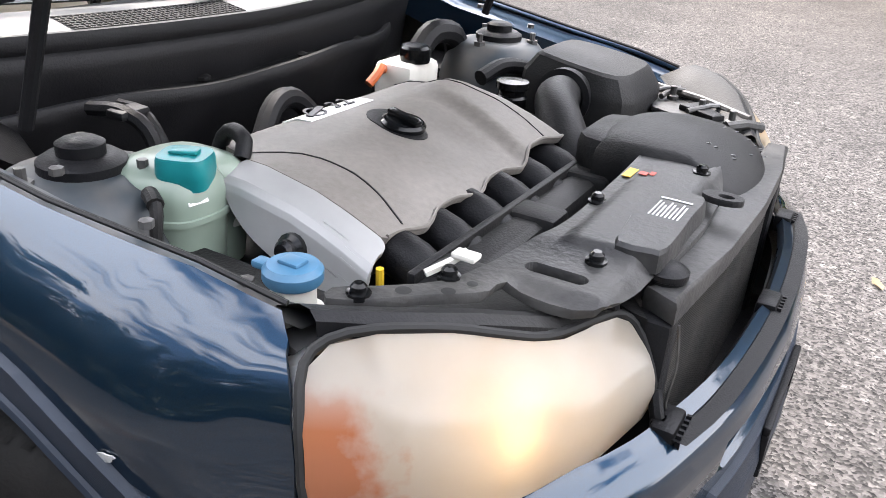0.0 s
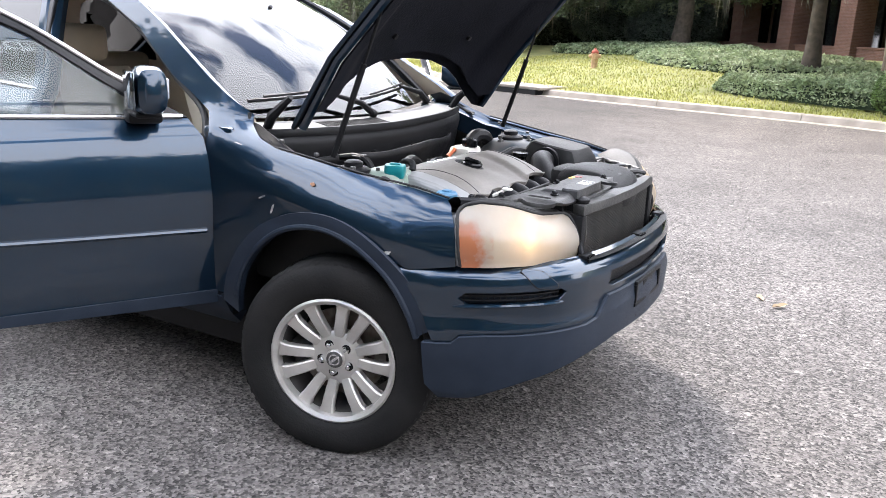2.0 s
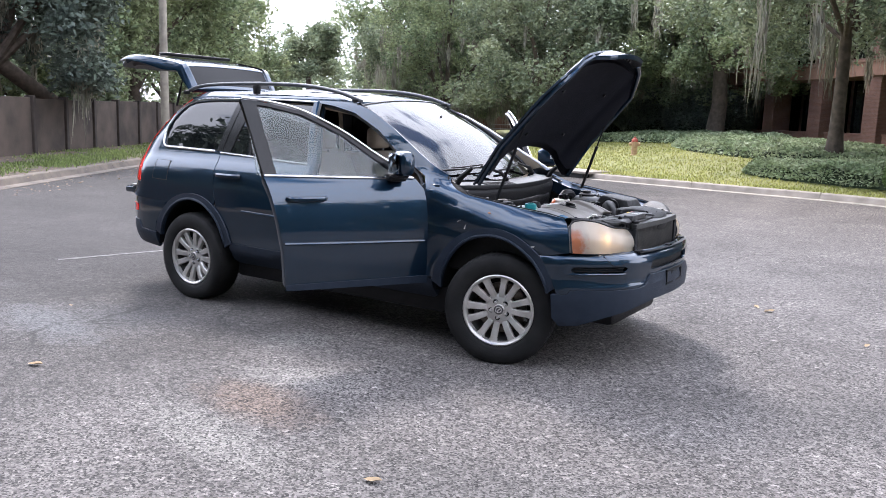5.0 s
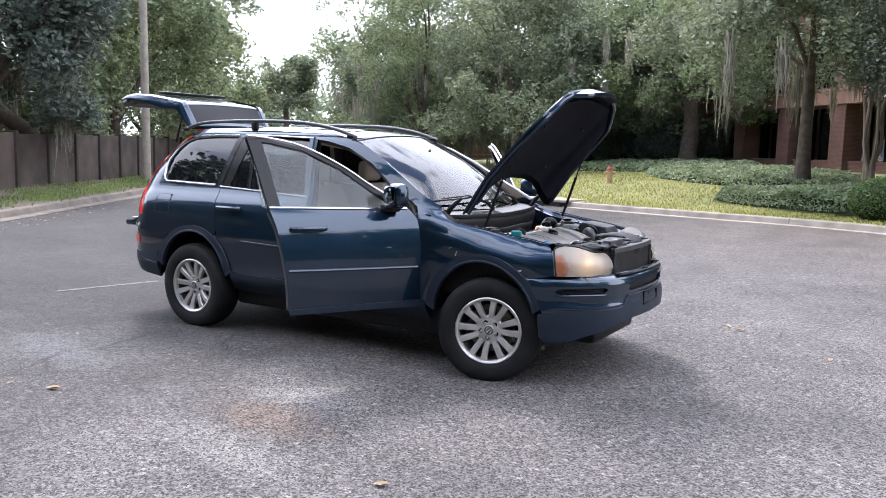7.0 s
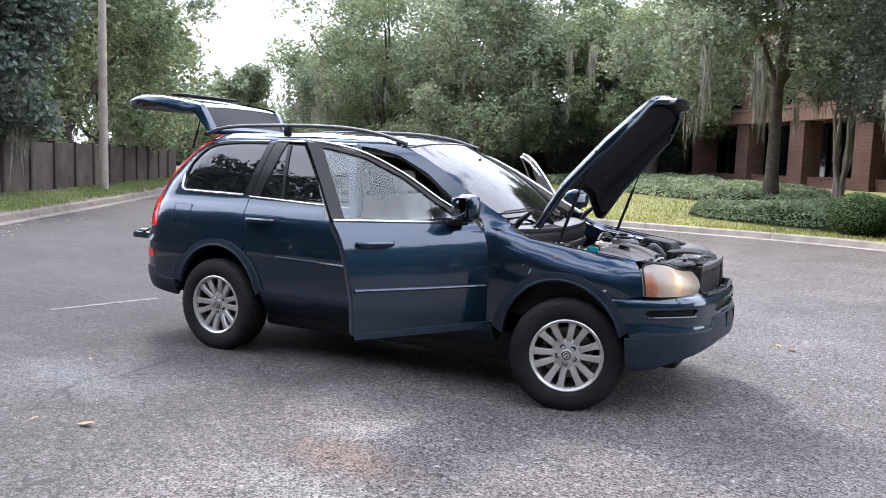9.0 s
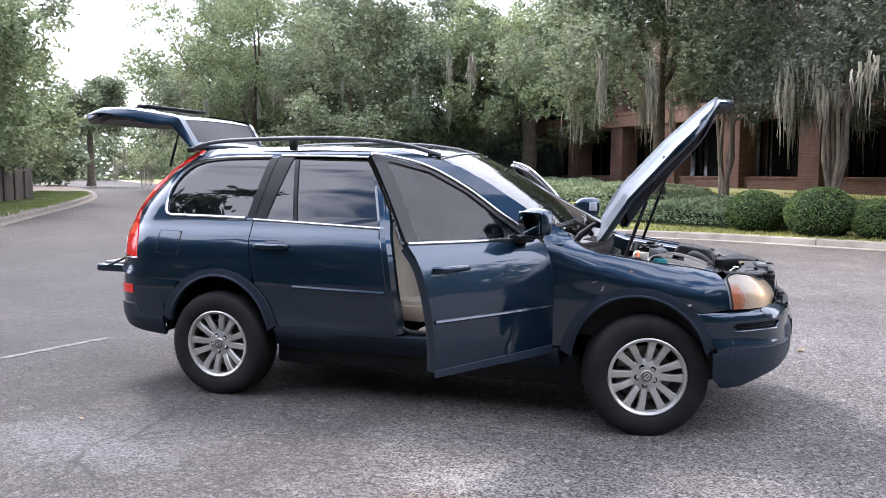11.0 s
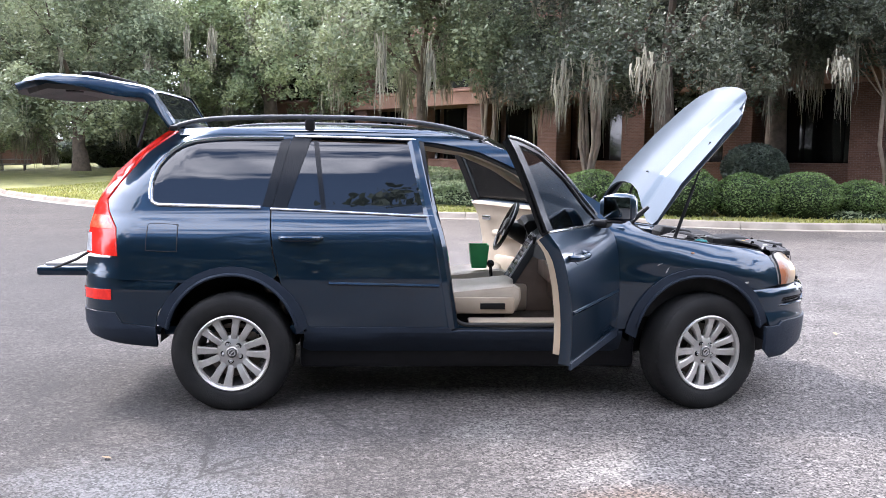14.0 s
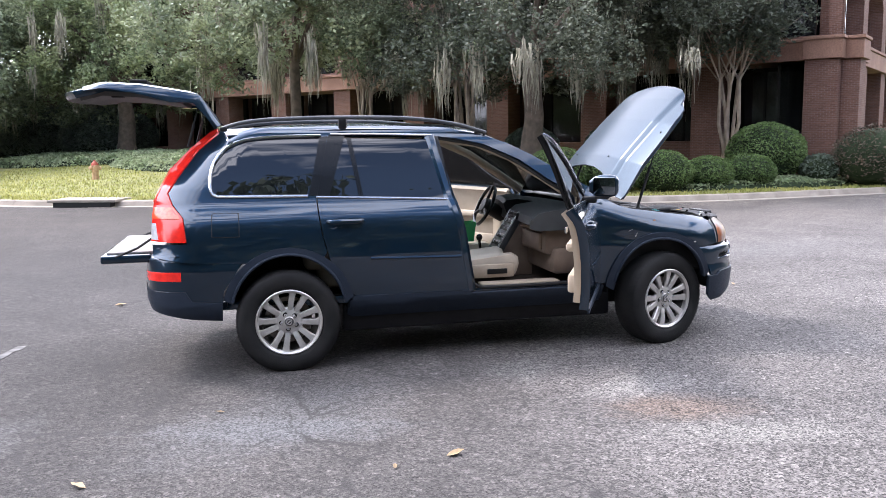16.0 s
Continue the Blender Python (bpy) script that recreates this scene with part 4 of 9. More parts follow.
def facade(root, origin, along, inward, bays, bay=4.1):
    fr = Matrix((along.to_4d(), inward.to_4d(), (0, 0, 1, 0), (0, 0, 0, 1))).transposed()
    fr.translation = origin
    for c in range(3):
        fr[3][c] = 0
    for k in range(bays + 1):
        x = k * bay
        wd = 0.5 if k else 0.52
        bm = bmesh.new()
        box(bm, (x - wd, 0, 0.35), (x + wd, 0.95, 3.85), 0.015, fr, 1)
        part("column", bm, BRICK, root)
        if k == bays:
            break
        bm = bmesh.new()
        box(bm, (x + wd, 0.30, 0.35), (x + bay - wd, 0.62, 1.35), 0.01, fr, 1)
        box(bm, (x + wd, 0.26, 1.35), (x + bay - wd, 0.66, 1.43), 0.01, fr, 1)
        part("parapet", bm, BRICK, root)
        bm = bmesh.new()
        box(bm, (x + 0.2, 1.85, 0.9), (x + bay - 0.2, 1.9, 3.85), 0, fr)
        w = part("window", bm, DARKGLASS, root, smooth=False)
        bm = bmesh.new()
        for q in (0.2, 1.35, 2.65, bay - 0.26):
            box(bm, (x + q, 1.79, 0.9), (x + q + 0.06, 1.849, 3.85), 0, fr)
        part("mullion", bm, GLOSSBLACK, w, smooth=False)
        # upper storey: wall with one arched opening
        outer = [(x, 4.5), (x + bay, 4.5), (x + bay, 8.2), (x, 8.2)]
        a, b, sp, rad = x + 0.42, x + bay - 0.42, 5.9, (bay - 0.84) / 2
        hole = [(a, 4.62), (b, 4.62)] + [((a + b) / 2 + rad * math.cos(t), sp + 0.62 * rad * math.sin(t)) for t in (math.pi * q / 16 for q in range(17))]
        flat = outer + hole
        from mathutils.geometry import tessellate_polygon
        tris = tessellate_polygon([[Vector((u, v, 0)) for u, v in outer], [Vector((u, v, 0)) for u, v in hole]])
        bm = bmesh.new()
        fv = [bm.verts.new(fr @ Vector((u, 0.05, v))) for u, v in flat]
        for t in tris:
            bm.faces.new([fv[i] for i in t])
        nh = len(hole)
        bv = [bm.verts.new(fr @ Vector((u, 0.75, v))) for u, v in hole]
        for i in range(nh):
            bm.faces.new((fv[4 + i], fv[4 + (i + 1) % nh], bv[(i + 1) % nh], bv[i]))
        part("upper_wall", bm, BRICK, root, smooth=False)
        bm = bmesh.new()
        box(bm, (x + 0.1, 0.8, 4.5), (x + bay - 0.1, 0.84, 7.4), 0, fr)
        part("window", bm, DARKGLASS, root, smooth=False)
    ln = bays * bay
    bm = bmesh.new()
    box(bm, (-0.62, -0.12, 3.852), (ln + 0.5, 1.0, 4.42), 0.012, fr, 1)
    box(bm, (-0.66, -0.17, 4.422), (ln + 0.5, 1.0, 4.52), 0.012, fr, 1)
    part("beam", bm, BUFF, root)
    bm = bmesh.new()
    box(bm, (-0.4, 1.0, 3.852), (ln, 2.4, 4.0), 0, fr)
    part("soffit", bm, BUFF, root, smooth=False)


office = thing("office_building", "two-storey brown brick office building with deep bays and arched upper windows", "building", CORNER)
facade(office, CORNER, ALONG, ACROSS, 9)
facade(office, CORNER + ALONG * 0.0 + ACROSS * 0.0, ACROSS, ALONG, 4)
bm = bmesh.new()
back = Matrix((ALONG.to_4d(), ACROSS.to_4d(), (0, 0, 1, 0), (0, 0, 0, 1))).transposed()
for c in range(3):
    back[3][c] = 0
back.translation = CORNER
box(bm, (2.0, 2.0, 0.3), (37.5, 16.4, 8.2), 0, back)
box(bm, (-0.1, -0.05, 8.2), (37.5, 16.5, 8.6), 0.02, back)
ob = part("roof_mass", bm, BRICK, office, smooth=False)

# ---- fence, pole, hydrant, storm drain, signs ----
fence = tagged(new("fence"), "tall weathered brown panel fence with dark posts", "fence", kind="structure")
f_dir = Vector((-0.545, 0.838, 0))
f_mx = Matrix((f_dir.to_4d(), Vector((-f_dir.y, f_dir.x, 0)).to_4d(), (0, 0, 1, 0), (0, 0, 0, 1))).transposed()
for c in range(3):
    f_mx[3][c] = 0
f_mx.translation = (-13.2, 0.8, 0)
for k in range(-5, 16):
    bm = bmesh.new()
    box(bm, (k * 1.95 + 0.08, 0.02, 0.1), (k * 1.95 + 1.87, 0.12, 1.70 + 0.03 * math.sin(k)), 0.01, f_mx, 1)
    part("panel", bm, STUCCO, fence)
    bm = bmesh.new()
    box(bm, (k * 1.95 - 0.075, -0.05, 0.1), (k * 1.95 + 0.075, 0.2, 1.76), 0.015, f_mx, 1)
    part("post", bm, FENCEPOST, fence)

pole = thing("utility_pole", "tall weathered wooden utility pole", "pole", (-20.3, 13.9, 0.2))
bm = bmesh.new()
tube(bm, [(-20.3, 13.9, 0.0), (-20.32, 13.9, 4), (-20.35, 13.92, 11)], [0.15, 0.135, 0.11], 14)
ob = part("shaft", bm, POLE, pole)


def hydrant(at):
    root = thing("fire_hydrant", "weathered fire hydrant with a red bonnet on a lawn", "hydrant", at)
    m = Matrix.Translation(at) @ pose(0, 0, 0, 0, 0, 25)
    for name, prof, material in (("barrel", [(0.0, 0), (0.15, 0), (0.15, 0.03), (0.115, 0.035), (0.11, 0.30), (0.12, 0.36), (0.115, 0.38), (0.115, 0.47), (0.14, 0.48), (0.14, 0.505), (0.0, 0.505)], HYDCREAM),
                                 ("bonnet", [(0.0, 0.505), (0.125, 0.507), (0.12, 0.56), (0.085, 0.62), (0.04, 0.645), (0.035, 0.655), (0.035, 0.70), (0.0, 0.70)], HYDRED)):
        bm = bmesh.new()
        lathe(bm, prof, m, 20)
        part(name, bm, material, root)
    for a, r, ln in ((0, 0.06, 0.19), (180, 0.06, 0.19), (270, 0.085, 0.20)):
        bm = bmesh.new()
        mm = m @ Matrix.Translation((0, 0, 0.42)) @ pose(0, 0, 0, 0, 90, a)
        lathe(bm, [(0.0, 0.08), (r, 0.08), (r, ln - 0.04), (r * 1.2, ln - 0.04), (r * 1.2, ln), (0.025, ln), (0.025, ln + 0.03), (0.0, ln + 0.03)], mm, 12)
        part("outlet_cap", bm, HYDCREAM, root)
    return root


hydrant((-6.9, 24.5, 0.18 + rise(7.5) - 0.30))

drain = thing("storm_drain", "concrete storm drain inlet with a dark opening in the kerb", "drain", (-5.6, 16.3, 0))
dm = Matrix.Translation((-5.75, 16.15, 0)) @ pose(0, 0, 0, 0, 0, -17)
bm = bmesh.new()
box(bm, (-0.9, -0.32, 0.13), (0.9, 0.75, 0.20), 0.012, dm)
ob = part("slab", bm, KERB, drain)
# Solid black block that stands in for the shade inside the inlet.
bm = bmesh.new()
box(bm, (-0.75, -0.30, 0.004), (0.75, 0.02, 0.128), 0, dm)
ob = part("opening", bm, SEAL, drain, smooth=False)

sign = thing("stop_sign", "red octagonal road sign on a thin dark post", "sign", (-50, 68, lawn_z(-50, 68)))
bm = bmesh.new()
tube(bm, [(-50, 68, 0.1), (-50, 68, 2.5)], 0.045, 8)
ob = part("post", bm, STEEL, sign)
bm = bmesh.new()
lathe(bm, [(0, -0.01), (0.47, -0.01), (0.47, 0.01), (0, 0.01)], Matrix.Translation((-49.97, 67.93, 2.1)) @ pose(0, 0, 0, 90, 0, 32) @ pose(0, 0, 0, 0, 0, 22.5), 8)
ob = part("plate", bm, SIGNRED, sign, smooth=False)
cz = lawn_z(-41.0, 57.9)
cab = thing("utility_cabinet", "pale grey metal utility cabinet on a short post", "cabinet", (-41.0, 57.9, cz))
bm = bmesh.new()
box(bm, (-41.45, 57.65, cz + 0.6), (-40.55, 58.15, cz + 1.65), 0.03)
box(bm, (-41.5, 57.6, cz + 1.65), (-40.5, 58.2, cz + 1.7), 0.01)
ob = part("body", bm, UTILGREEN, cab)
bm = bmesh.new()
tube(bm, [(-41.0, 57.9, cz - 0.1), (-41.0, 57.9, cz + 0.62)], 0.08, 8)
ob = part("post", bm, STEEL, cab)


def picnic_table(x, y, turn):
    z = lawn_z(x, y)
    t = thing("picnic_table", "grey picnic table with benches under an oak", "table", (x, y, z), group="picnic tables")
    m = Matrix.Translation((x, y, z)) @ pose(0, 0, 0, 0, 0, turn)
    for nm, y0, y1, h in (("tabletop", -0.38, 0.38, 0.76), ("bench", -0.85, -0.58, 0.45), ("bench", 0.58, 0.85, 0.45)):
        bm = bmesh.new()
        box(bm, (-1.0, y0, h - 0.05), (1.0, y1, h), 0.012, m)
        part(nm, bm, GALV, t)
    for x0 in (-0.65, 0.65):
        bm = bmesh.new()
        tube(bm, [m @ Vector((x0, -0.75, 0.42)), m @ Vector((x0, -0.70, 0.02)), m @ Vector((x0, -0.45, 0.02)), m @ Vector((x0, -0.28, 0.72))], 0.03, 6)
        tube(bm, [m @ Vector((x0, 0.75, 0.42)), m @ Vector((x0, 0.70, 0.02)), m @ Vector((x0, 0.45, 0.02)), m @ Vector((x0, 0.28, 0.72))], 0.03, 6)
        tube(bm, [m @ Vector((x0, -0.75, 0.42)), m @ Vector((x0, 0.75, 0.42))], 0.025, 6)
        part("leg_frame", bm, STEEL, t)


picnic_table(-27.6, 45.0, 12)
picnic_table(-25.6, 48.2, 20)

z0 = 0.4
low = thing("garden_wall", "low dark brick wall in the shade of oaks", "wall", (-30, 58.4, z0))
wm = Matrix.Translation((-30.2, 58.4, z0)) @ pose(0, 0, 0, 0, 0, 18)
bm = bmesh.new()
box(bm, (-4.2, -0.2, 0), (4.2, 0.2, 2.1), 0.01, wm)
part("wall", bm, BRICK, low, smooth=False)
for x0 in (-4.2, -1.4, 1.4, 4.2):
    bm = bmesh.new()
    box(bm, (x0 - 0.35, -0.35, 0), (x0 + 0.35, 0.35, 2.35), 0.02, wm)
    part("pier", bm, BRICK, low, smooth=False)
for x, y, r, h in ((-25.4, 57.5, 1.7, 1.7), (-22.6, 57.0, 1.8, 1.5), (-33.6, 55.2, 1.3, 1.3)):
    bush((x, y, lawn_z(x, y) - 0.05), r, h, DARKLEAF, 6000, 0.10, "dark green shrub under far oaks")
for x, y in ((-57.5, 79.5), (-55.2, 78.2), (-60.5, 82.5)):
    bush((x, y, lawn_z(x, y) - 0.05), 1.2, 1.5, LITTER, 1800, 0.12, "rounded russet shrub beside a far road")

far = thing("far_building", "distant low white building with dark doors", "building", (-36, 82, 0))
bm = bmesh.new()
fm = Matrix.Translation((-36, 84, 0)) @ pose(0, 0, 0, 0, 0, 12)
box(bm, (-16, 0, 0), (17, 8, 4.6), 0, fm)
wall = part("wall", bm, STUCCOWHITE, far, smooth=False)
for k in range(8):
    bm = bmesh.new()
    box(bm, (-14.5 + k * 4, -0.05, 0.3), (-12.2 + k * 4, 0.02, 3.0), 0, fm)
    part("window", bm, DARKGLASS, far, smooth=False)


def woods(name, label, x0, x1, y_of, height, size, material, n=150, per=7):
    """A belt of woodland in clumps."""
    pts = []
    for k in range(n):
        x = x0 + (x1 - x0) * k / n
        y = y_of(x) + 3 * math.sin(k * 0.9)
        h = height * RNG.uniform(0.65, 1.1)
        for _ in range(per):
            c = np.array((x + RNG.normal() * 1.5, y + RNG.normal() * 1.5, h * RNG.uniform(0.05, 0.95)))
            pts.append(c + RNG.normal(size=(26, 3)) * np.array((1.2, 1.2, 0.9)))
    tagged(quads(name, leaf_quads(np.concatenate(pts), size), material), label, "woods", kind="stuff")


woods("far_woods", "distant green woodland beyond a low building", -125, 32, lambda x: 104 - 0.22 * (x + 40), 13, 0.55, OAK)
# Out-of-view belt behind the camera, closing gaps in the mirrored tree line.
woods("unseen_thicket", "dark unseen belt of leaves that the car mirrors", -60, 60, lambda x: -24 + 0.003 * x * x, 9.5, 0.48, DARKLEAF, 150, 13)
# Unseen belt added at +x to darken what the open door mirrors.
woods("unseen_thicket", "dark unseen belt of leaves that the car mirrors", 44, 50, lambda x: -20 + 6.0 * (x - 44), 14.0, 0.5, DARKLEAF, 60, 13)

# ---- dry leaves and a worn line on the road ----
for k, (x, y, s, a) in enumerate(((-0.70, -2.71, 0.055, 20), (-1.03, -2.79, 0.028, 80), (-2.52, -2.63, 0.05, 140), (-2.97, 1.98, 0.06, 10), (2.58, 1.9, 0.06, 50), (2.45, 2.0, 0.05, 120), (1.9, -2.75, 0.045, 15), (3.4, 1.2, 0.04, 77), (-3.2, -1.6, 0.035, 33), (-1.9, -1.7, 0.03, 160), (4.6, 4.4, 0.05, 60))):
    bm = bmesh.new()
    m = Matrix.Translation((x, y, 0.006)) @ pose(0, 0, 0, 4, -5, a)
    mid = [bm.verts.new(m @ Vector((t * s, 0, 0.002 + 0.10 * s * abs(t) ** 2))) for t in (-1, -0.5, 0, 0.5, 1)]
    for sd in (-1, 1):
        rim = [bm.verts.new(m @ Vector((t * s, sd * s * w, 0.22 * s * (1 + 0.4 * math.sin(5 * t + k))))) for t, w in ((-0.55, 0.30), (0, 0.44), (0.5, 0.28))]
        for f in ((mid[0], mid[1], rim[0]), (mid[1], mid[2], rim[1], rim[0]), (mid[2], mid[3], rim[2], rim[1]), (mid[3], mid[4], rim[2])):
            bm.faces.new(f if sd > 0 else f[::-1])
    ob = part("dry_leaf", bm, LEAFDRY)
    tagged(ob, "curled dry brown leaf lying on asphalt", "leaf", "fallen leaves")
bm = bmesh.new()
m = Matrix.Translation((-3.63, -0.1, 0)) @ pose(0, 0, 0, 0, 0, 76)
outline = [(-0.55 + 0.1 * k, -0.035 + 0.015 * math.sin(k * 2.3)) for k in range(12)] + [(0.55 - 0.1 * k, 0.035 + 0.015 * math.sin(k * 3.1)) for k in range(12)]
prism(bm, outline, 0.0005, 0.004, m)
tagged(part("road_line", bm, LINE, smooth=False), "short worn white line painted on asphalt", "road marking", kind="structure")


def litter():
    """Brown fallen leaves along the left kerb and on its verge."""
    n = 2600
    c = np.empty((n, 3))
    for k in range(n):
        i = int(RNG.integers(4, min(70, len(rows))))
        p, q = rows[i][0], rows[i][4]
        t = RNG.uniform(-0.35, 0.8)
        x, y = p.x + (q.x - p.x) * t + RNG.uniform(-0.3, 0.3), p.y + (q.y - p.y) * t + RNG.uniform(-0.3, 0.3)
        c[k] = (x, y, 0.012 if t < -0.1 else p.z + (q.z - p.z) * max(0.0, t) + 0.012)
    f = leaf_quads(c, 0.035)
    f[:, :, 2] = c[:, None, 2] + (f[:, :, 2] - c[:, None, 2]) * 0.25
    tagged(quads("fallen_leaves", f, LEAFDRY), "brown fallen leaves scattered along a kerb", "leaves", kind="stuff")


litter()

# ---- the car: surfaces ----
from mathutils.geometry import tessellate_polygon

_Z = [0.2, 0.30, 0.36, 0.45, 0.60, 0.78, 0.92, 1.02, 1.09, 1.14, 1.17, 1.25, 1.40, 1.55, 1.62, 1.68, 1.72, 1.80]
_W = [0.80, 0.835, 0.862, 0.885, 0.900, 0.903, 0.893, 0.878, 0.857, 0.822, 0.792, 0.765, 0.715, 0.655, 0.622, 0.575, 0.51, 0.36]
_zz = np.linspace(0.2, 1.8, 321)
_k = np.exp(-0.5 * (np.arange(-12, 13) / 4.0) ** 2)
_ww = np.convolve(np.pad(np.interp(_zz, _Z, _W), 12, mode="edge"), _k / _k.sum(), "valid")
_EZ = [0.2, 0.45, 0.8, 0.86, 0.9, 1.2, 1.3, 1.53, 1.69, 1.75]
_EX = [-2.32, -2.38, -2.40, -2.36, -2.345, -2.325, -2.28, -2.08, -1.87, -1.78]


def half_width(x, z):
    t = min(1.0, max(0.0, (z - 0.7) / 0.3))
    t = t * t * (3 - 2 * t)
    y = float(np.interp(z + max(0.0, x - 0.85) * 0.19 * t, _zz, _ww))
    e = min(1.0, max(0.0, (x - float(np.interp(z, _EZ, _EX))) / 0.33))
    top = min(1.0, max(0.0, (z + max(0.0, x - 0.85) * 0.19 - 1.105) / 0.06)) * min(1.0, max(0.0, (x - 0.85) / 0.15))
    y -= 0.032 * top * top
    # rounded shoulder of the front wing
    h = (z + max(0.0, x - 0.85) * 0.19 - 0.87) / 0.265
    if 0.0 < h < 1.0 and 0.92 < x < 1.86:
        y += 0.017 * math.sin(math.pi * h) ** 2 * min(1.0, (x - 0.92) / 0.25) * min(1.0, (1.86 - x) / 0.12)
    return y - 0.20 * (1 - e) ** 2.2 - 0.16 * (max(0.0, x - 1.6) / 0.55) ** 2


def side(x, z):
    return Vector((x, -half_width(x, z), z))


def smooth_line2(pts, step):
    return [(v.x, v.y) for v in smooth_line([(a, b, 0) for a, b in pts], step)]


def plan_curve(pts):
    p = smooth_line([(x, y, 0) for x, y in pts], 0.02)
    u = [0.0]
    for a, b in zip(p, p[1:]):
        u.append(u[-1] + (b - a).length)
    return np.array(u), np.array([v.x for v in p]), np.array([v.y for v in p])


FRONT = plan_curve([(2.29, 0), (2.275, -0.25), (2.245, -0.42), (2.205, -0.56), (2.14, -0.68), (2.05, -0.775), (1.95, -0.845), (1.85, -0.885), (1.72, -0.905), (1.55, -0.91)])
REAR = plan_curve([(-2.42, 0), (-2.41, -0.40), (-2.37, -0.66), (-2.28, -0.79), (-2.15, -0.865), (-2.0, -0.895), (-1.80, -0.905), (-1.6, -0.91)])


def wrap(curve, offs_z, offs, sgn):
    """Surface that follows a plan curve; u runs from the middle, negative to the car's right."""
    def at(u):
        a = abs(u)
        x, y = float(np.interp(a, curve[0], curve[1])), float(np.interp(a, curve[0], curve[2]))
        return Vector((x, y if u < 0 else -y, 0))

    def f(u, z):
        d = at(u + 0.012) - at(u - 0.012)
        n = Vector((-d.y, d.x, 0)).normalized() * sgn
        p = at(u) + n * float(np.interp(z, offs_z, offs))
        return Vector((p.x, p.y, z))
    return f


front = wrap(FRONT, [0.25, 0.33, 0.45, 0.56, 0.60, 0.70, 0.735, 0.755, 0.77], [-0.07, -0.02, 0.0, 0.006, -0.004, 0.004, -0.004, -0.022, -0.06], -1)
rear = wrap(REAR, [0.36, 0.42, 0.5, 0.6, 0.75, 0.81, 0.835, 0.85], [-0.07, -0.03, 0.0, 0.004, 0.004, -0.006, -0.03, -0.07], 1)


def roof_surf(x, y):
    zc = float(np.interp(x, [-1.95, -1.85, -1.4, -0.8, -0.2, 0.02, 0.2], [1.675, 1.70, 1.735, 1.745, 1.728, 1.70, 1.66]))
    return Vector((x, y, zc - 0.048 * (abs(y) / 0.55) ** 2.6))


def screen_surf(v, y):
    """Windscreen: v from 0 at the cowl to 1 at the roof."""
    b = Vector((0.985 - 0.155 * (abs(y) / 0.72) ** 2.2, y, 1.105 + 0.02 * (abs(y) / 0.72)))
    yt = y * 0.80
    t = Vector((0.17 - 0.10 * (abs(y) / 0.72) ** 2.2, yt, 1.672 - 0.05 * (abs(y) / 0.72) ** 2.4))
    p = b.lerp(t, v)
    return p + Vector((0.035, 0, 0.05)) * (math.sin(math.pi * min(1, max(0, v))) * 0.8)


